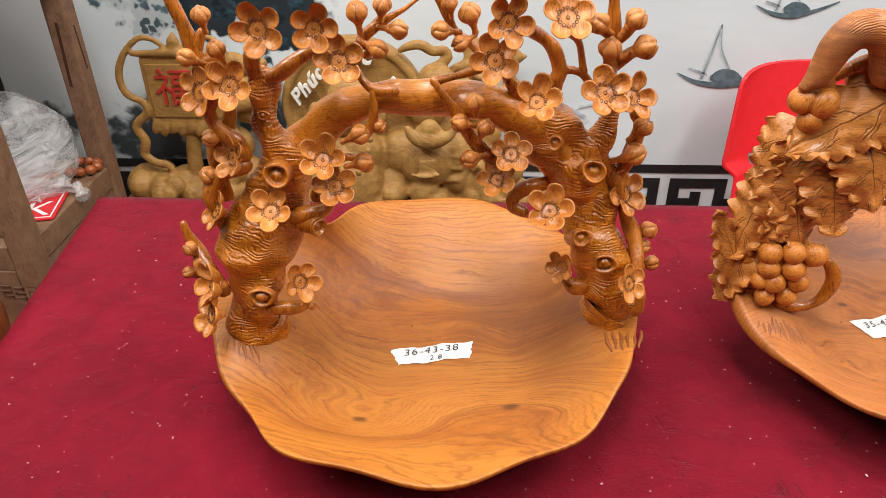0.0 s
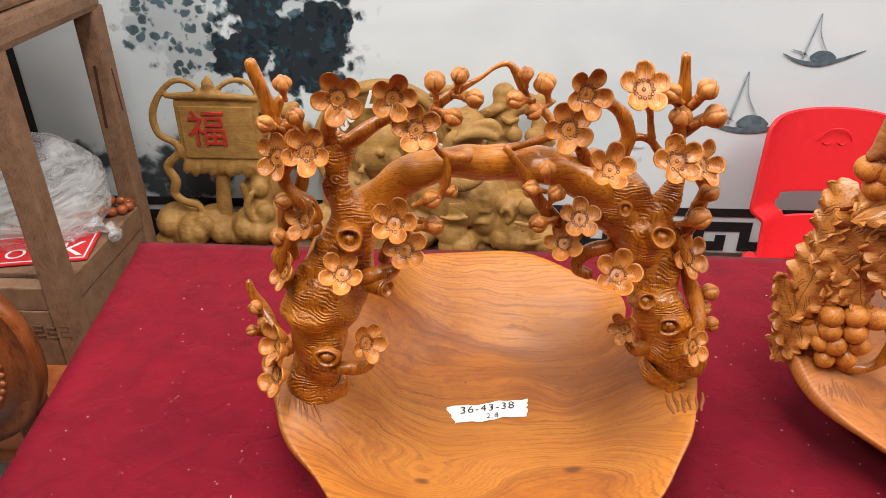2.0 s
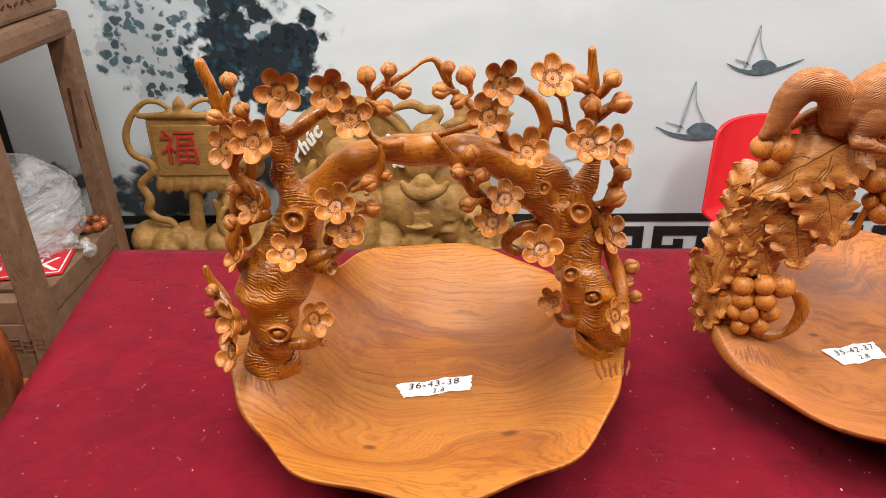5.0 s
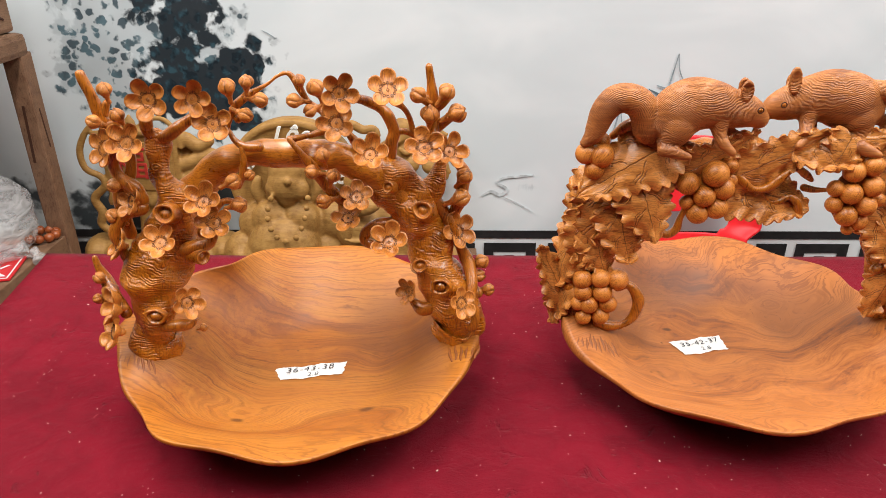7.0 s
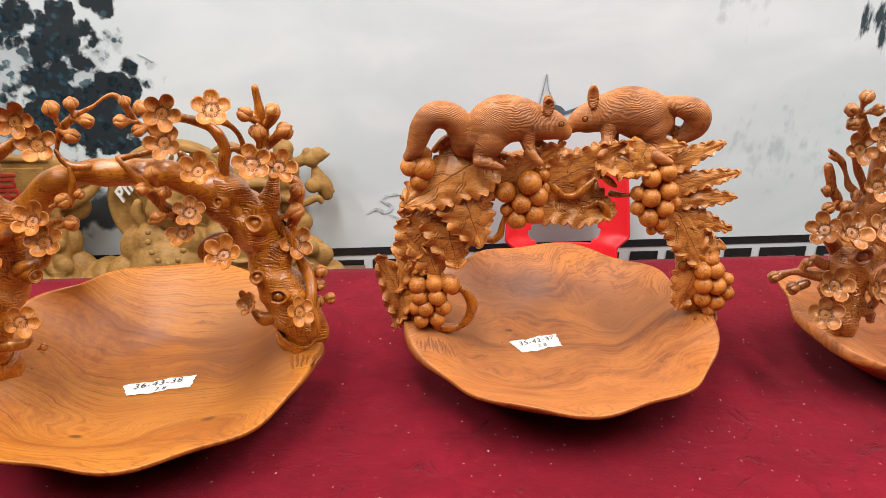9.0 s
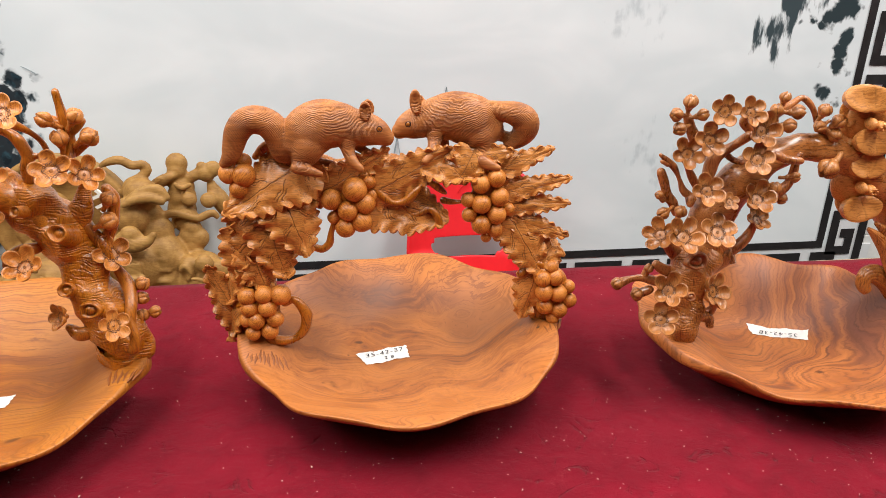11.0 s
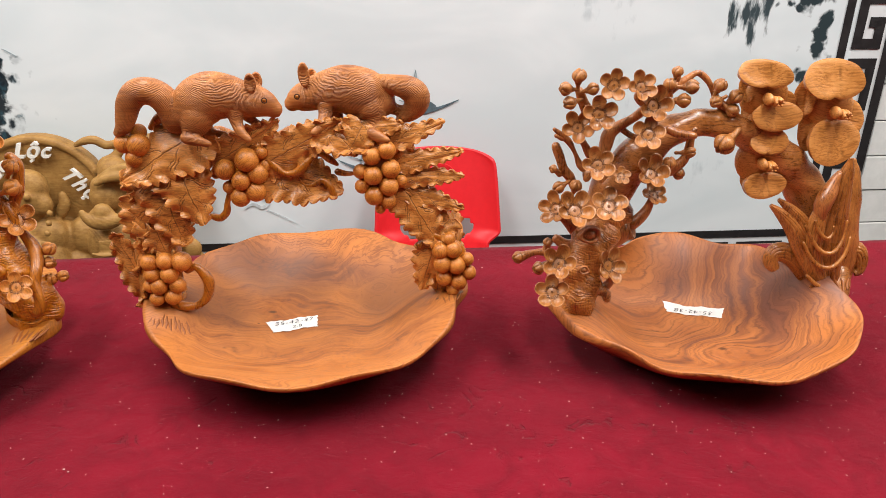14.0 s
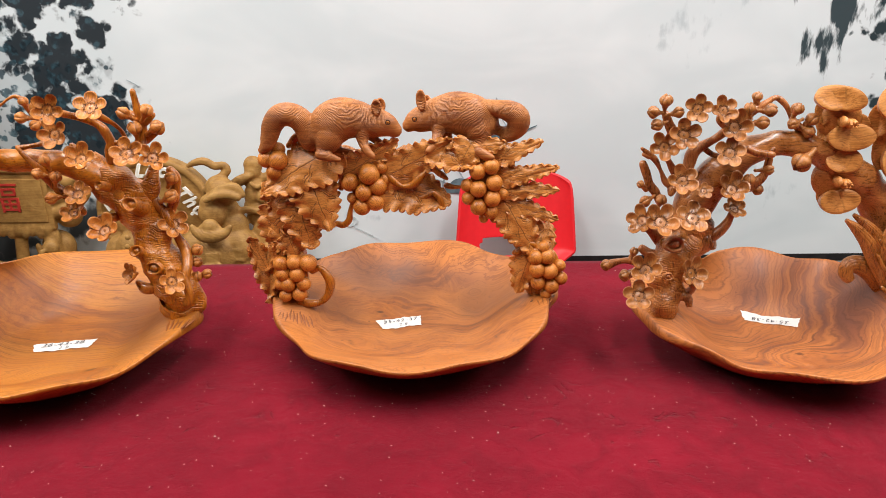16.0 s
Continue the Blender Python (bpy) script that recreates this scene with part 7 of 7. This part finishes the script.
    for k in range(29):
        PLAQUE.append(ball((-0.73 + k * 0.031, rnd.uniform(-0.03, 0.02), 0.488 + rnd.uniform(-0.012, 0.012)), (0.038, 0.055, rnd.uniform(0.03, 0.042)), 0, 12, 8))
    for k in range(9):
        PLAQUE.append(ball((-0.662 + k * 0.0195, -0.02, 0.641 - 0.006 * (k % 2)), (0.0115, 0.009, 0.022), 24, 12, 8))
    bm = box(bmesh.new(), (0.182, 0.02, 0.15), (-0.577, -0.014, 0.716))
    bm.verts.ensure_lookup_table()
    PLAQUE.append(([np.array(v.co) for v in bm.verts], [tuple(v.index for v in f.verts) for f in bm.faces]))
    bm.free()
    v, f = merged(PLAQUE)
    fused(link("relief", v, f, STATUE, ob), 0.0034, 2)
    bm = box(bmesh.new(), (0.16, 0.005, 0.118), (-0.578, -0.0245, 0.722), (0, 0, 0), 0.002)
    part("sign_face", bm, STATUE, ob, "smooth wooden sign board", False)
    lettering("red_character", "福", 0.088, RED_PAINT, ob, pose(-0.6, -0.0285, 0.726, 90, 0, 0), "red painted character", 0.002)
    for text, x, z, s, tilt in (("Phúc", -0.322, 0.728, 0.043, 48), ("Lộc", -0.222, 0.793, 0.049, 0), ("Thọ", -0.127, 0.712, 0.049, -48)):
        lettering("white_word", text, s, WHITE_PAINT, ob, pose(x, -0.004, z, 90, 0, 0) @ pose(0, 0, 0, 0, 0, tilt), "white cut-out lettering", 0.005, None, 0.34, 0.0011)
    return ob


plaque()
bench = root("low_bench", pose(-0.28, 1.44, 0), "plain low wooden bench behind the table", "bench")
boxed("bench_top", (1.0, 0.26, 0.03), (0, 0, 0.437), RACK, bench)
leg = boxed("leg", (0.05, 0.05, 0.421), (0, 0, 0.2105), RACK_POST, bench)
leg.matrix_basis = pose(-0.44, -0.09, 0)
for x, y in ((0.44, -0.09), (-0.44, 0.09), (0.44, 0.09)):
    again(leg, pose(x, y, 0), bench)


# ---- red plastic chair ----
def plastic_chair():
    ob = root("plastic_chair", pose(0.735, 1.24, 0), "glossy red moulded plastic chair against the wall", "chair")
    nu, nv = 41, 53
    verts, faces = [], []
    for j in range(nv):
        t = j / (nv - 1)
        z = 0.44 + t * 0.337
        rise = min(1.0, max(0.0, (t - 0.3) / 0.1))
        half = 0.128 + 0.031 * rise * rise * (3 - 2 * rise) - 0.014 * max(0.0, (t - 0.4) / 0.6)
        for i in range(nu):
            u = 2 * i / (nu - 1) - 1
            hw = half
            if t > 0.8:
                hw = half * (1 - 0.05 * ((t - 0.8) / 0.2) ** 5)
            x = u * hw
            zz = z - 0.01 * max(0, (t - 0.6) / 0.4) * u * u - 0.012 * max(0, t - 0.8) / 0.2 * abs(u) ** 6
            y = 0.185 + 0.06 * t + 0.032 * (1 - u * u) - 0.02 * abs(u) ** 8
            verts.append((x, y, zz))
    for j in range(nv - 1):
        for i in range(nu - 1):
            t, u = (j + 0.5) / (nv - 1), 2 * (i + 0.5) / (nu - 1) - 1
            if 0.345 < t < 0.425 and abs(u) < 0.58 or 0.31 < t < 0.46 and abs(u) < 0.53:
                continue
            q = j * nu + i
            faces.append((q, q + 1, q + nu + 1, q + nu))
    back = link("backrest", verts, faces, RED_PLASTIC, ob, "curved back with a slot")
    s = back.modifiers.new("thickness", "SOLIDIFY")
    s.thickness, s.offset = 0.009, 0.0
    b = back.modifiers.new("round", "BEVEL")
    b.width, b.segments, b.limit_method = 0.003, 3, "ANGLE"
    marks = [[(0.036 * math.cos(a), 0.036 * math.sin(a)) for a in np.linspace(0.2, 2.9, 16)], [(0.034 * math.cos(a), 0.034 * math.sin(a)) for a in np.linspace(3.9, 5.5, 12)]]
    marks += [[(x + 0.008 * math.cos(a), 0.006 + 0.006 * math.sin(a)) for a in np.linspace(3.3, 6.1, 8)] for x in (-0.016, 0.016)]
    for pts in marks:
        v, f = tube_mesh([(x + 0.012, 0.257, z + 0.7, 0.0013) for x, z in pts], 8, 0.003)
        link("moulded_mark", v, f, RED_PLASTIC, back)
    for x in (-0.128, 0.128):
        v, f = tube_mesh([(x, 0.19, 0.435, 0.018), (x * 1.12, 0.175, 0.458, 0.017), (x * 1.28, 0.09, 0.455, 0.018), (x * 1.3, 0.0, 0.44, 0.018)], 12, 0.01)
        link("armrest", v, f, RED_PLASTIC, ob)
    bm = box(bmesh.new(), (0.34, 0.36, 0.03), (0, 0.03, 0.43), (0, 0, 0), 0.012)
    part("seat", bm, RED_PLASTIC, ob)
    leg = boxed("leg", (0.04, 0.04, 0.42), (0, 0, 0.21), RED_PLASTIC, ob, "", 0.008)
    leg.matrix_basis = pose(-0.14, -0.12, 0)
    for x, y in ((0.14, -0.12), (-0.14, 0.17), (0.14, 0.17)):
        again(leg, pose(x, y, 0), ob)


plastic_chair()


# ---- wooden rack with its load ----
def wooden_rack():
    ob = root("wooden_rack", pose(-1.06, 1.235, 0), "weathered hardwood display rack with a slatted shelf", "rack")
    w, d, shelf, top = 0.305, 0.185, 0.572, 1.0
    post = boxed("post", (0.044, 0.044, top - 0.004), (0, 0, (top - 0.004) / 2), RACK_POST, ob, "", 0.006)
    post.matrix_basis = pose(w - 0.022, d - 0.022, 0)
    for x, y in ((w - 0.022, -d + 0.022), (-w + 0.022, d - 0.022), (-w + 0.022, -d + 0.022)):
        again(post, pose(x, y, 0), ob)
    crack = bmesh.new()
    box(crack, (0.0012, 0.004, 0.09), (w + 0.0002, d - 0.022, 0.83), (4, 0, 0))
    box(crack, (0.006, 0.0012, 0.13), (w - 0.026, d - 0.0445, 0.82), (0, 3, 0))
    part("split", crack, INCISED, ob, "dark crack in the post", False)
    for y in (-d + 0.02, d - 0.02):
        boxed("shelf_rail", (2 * w - 0.09, 0.034, 0.05), (0, y, shelf - 0.026), RACK, ob)
    for x in (-w + 0.022, w - 0.022):
        boxed("side_rail", (0.038, 2 * d - 0.09, 0.05), (x, 0, shelf - 0.022), RACK, ob)
        boxed("side_board", (0.02, 2 * d - 0.09, 0.13), (x + (0.006 if x > 0 else -0.006), 0, shelf - 0.116), RACK, ob)
        boxed("top_rail", (0.05, 2 * d - 0.02, 0.05), (x, 0, top + 0.012), RACK, ob, "", 0.014)
    for y in (-d + 0.025, d - 0.025):
        boxed("top_rail", (2 * w - 0.05, 0.05, 0.05), (0, y, top + 0.0125), RACK, ob, "", 0.014)
    boxed("front_board", (2 * w - 0.09, 0.02, 0.13), (0, -d + 0.012, shelf - 0.116), RACK, ob)
    slat = boxed("slat", (2 * w - 0.078, 0.038, 0.012), (0, 0, 0), RACK, ob)
    slat.matrix_basis = pose(0, -0.118, shelf - 0.004)
    for k in range(1, 6):
        again(slat, pose(0, -0.118 + k * 0.047, shelf - 0.004), ob)
    # carved key pattern on the foot of the front post
    bm = bmesh.new()
    for k in range(3):
        for j in range(3):
            box(bm, (0.019, 0.002, 0.003), (w - 0.075 + k * 0.025, -d + 0.001, shelf - 0.085 - j * 0.011 - 0.004 * (k % 2)))
            box(bm, (0.003, 0.002, 0.008), (w - (0.083 if j % 2 else 0.067) + k * 0.025, -d + 0.001, shelf - 0.089 - j * 0.011))
    part("carved_keys", bm, CARVED_LINE, ob, "dark carved key pattern", False)
    boxed("lower_board", (2 * w - 0.09, 2 * d - 0.09, 0.02), (0, 0, 0.2), RACK, ob)


wooden_rack()


def carved_block():
    ob = root("carved_block", pose(-1.06, 1.235, 1.0385), "brown carved box on top of the rack", "box")
    boxed("body", (0.58, 0.34, 0.2), (0, 0, 0.1), RACK, ob, "", 0.008)
    bm = bmesh.new()
    rnd = random.Random(3)
    for k in range(14):
        for j in range(3):
            box(bm, (rnd.uniform(0.01, 0.026), 0.002, 0.004), (-0.24 + k * 0.037, -0.1708, 0.035 + j * 0.035), (0, rnd.uniform(-20, 20), 0))
            box(bm, (0.002, 0.012, 0.004), (0.2908, -0.14 + k * 0.021, 0.03 + j * 0.03), (rnd.uniform(-30, 30), 0, 0))
    tagged(part("carving", bm, INCISED, ob, "rows of cut marks", False), kind="stuff")


carved_block()


def plastic_bag():
    ob = root("plastic_bag", pose(-0.955, 1.275, 0.576), "crumpled clear plastic bag lying on the rack", "bag")
    verts, faces, n, m = [], [], 72, 40
    for j in range(m + 1):
        b = math.pi * j / m
        for s in range(n):
            a = 2 * math.pi * s / n
            d = Vector((math.sin(b) * math.cos(a), math.sin(b) * math.sin(a), math.cos(b)))
            k = 1 + 0.1 * noise.noise(d * 1.6) + 0.07 * abs(noise.noise(d * 3.5 + Vector((3, 1, 0)))) + 0.025 * abs(noise.noise(d * 9))
            verts.append((d.x * 0.185 * k + 0.008, d.y * 0.13 * k, max(0.0012, 0.075 + d.z * 0.13 * k)))
    for j in range(m):
        for s in range(n):
            a, b = j * n + s, j * n + (s + 1) % n
            faces.append((a, a + n, b + n, b))
    link("film", verts, faces, FILM, ob)
    v, f = tube_mesh([(0.11, -0.05, 0.02, 0.03), (0.155, -0.03, 0.018, 0.018), (0.18, -0.02, 0.014, 0.01), (0.2, -0.03, 0.012, 0.016)], 16, 0.004, 0.03)
    link("twisted_end", v, f, FILM, ob)


plastic_bag()


def bead_string():
    ob = root("bead_string", pose(0, 0, 0.576), "string of polished red-brown wooden beads", "beads")
    base = link("bead", *ball((0, 0, 0), (0.011, 0.011, 0.0105), 0, 14, 9), BEAD, ob)
    pts = [(-0.802 + 0.035 * math.cos(t), 1.352 + 0.028 * math.sin(t)) for t in (-1.9, -1.25, -0.6, 0.05, 0.7, 1.35, 2.0)] + [(-0.83 - 0.0205 * k, 1.3 - 0.012 * k + 0.006 * math.sin(k)) for k in range(7)]
    base.matrix_basis = pose(pts[0][0], pts[0][1], 0.0115)
    for k, (x, y) in enumerate(pts[1:]):
        again(base, pose(x, y, 0.0115, 30 * k, 20 * k, 0), ob)


bead_string()


def red_sign():
    ob = root("shop_sign", pose(-0.868, 1.18, 0.5765, 0, 0, 12), "small red sign with white letters lying on the shelf", "sign")
    boxed("plate", (0.2, 0.115, 0.004), (0, 0, 0.002), SIGN_RED, ob)
    bm = bmesh.new()
    for sx, sy, x, y in ((0.188, 0.003, 0, 0.05), (0.188, 0.003, 0, -0.05), (0.003, 0.1, 0.0925, 0), (0.003, 0.1, -0.0925, 0)):
        box(bm, (sx, sy, 0.0006), (x, y, 0.0044))
    part("border", bm, SIGN_WHITE, ob, "white border line", False)
    lettering("letter", "A", 0.045, SIGN_WHITE, ob, pose(0.045, 0.026, 0.0046), "white capital letter")
    lettering("letter", "K", 0.08, SIGN_WHITE, ob, pose(0.062, -0.017, 0.0046), "white capital letter")
    lettering("letter", "O", 0.05, SIGN_WHITE, ob, pose(-0.04, -0.02, 0.0046), "white capital letter")


red_sign()


def round_carving():
    ob = root("round_carving", pose(-0.822, 0.82, 0), "dark red carved round chair back beside the table", "chair")
    n, verts, faces = 72, [], []
    prof = ((0.0, 0.014), (0.06, 0.012), (0.085, 0.004), (0.095, -0.004), (0.112, -0.004), (0.12, 0.008), (0.138, 0.012), (0.152, 0.0), (0.152, 0.03), (0.0, 0.036))
    for r, y in prof:
        for s in range(n):
            t = 2 * math.pi * s / n
            bumpy = 0.004 * math.sin(7 * t) * math.sin(r * 90) if 0.0 < r < 0.09 and y < 0.03 else 0
            verts.append((r * math.cos(t), -0.01 + y + bumpy, 0.6 + 1.12 * r * math.sin(t)))
    for k in range(len(prof) - 1):
        for s in range(n):
            a, b = k * n + s, k * n + (s + 1) % n
            faces.append((a, b, b + n, a + n))
    link("medallion", verts, faces, MAHOGANY, ob)
    bead = link("bead", *ball((0, 0, 0), (0.0055, 0.005, 0.0055), 0, 10, 7), MAHOGANY, ob)
    for k in range(44):
        t = 2 * math.pi * k / 44
        m = pose(0.104 * math.cos(t), -0.016, 0.6 + 1.12 * 0.104 * math.sin(t))
        if k == 0:
            bead.matrix_basis = m
        else:
            again(bead, m, ob)
    for x in (-0.1, 0.1):
        boxed("leg", (0.04, 0.04, 0.52), (x, 0.02, 0.26), MAHOGANY, ob, "", 0.006)
    boxed("seat", (0.3, 0.3, 0.03), (0, 0.16, 0.38), MAHOGANY, ob, "", 0.006)
    for x in (-0.1, 0.1):
        boxed("leg", (0.04, 0.04, 0.365), (x, 0.26, 0.1825), MAHOGANY, ob, "", 0.006)


round_carving()
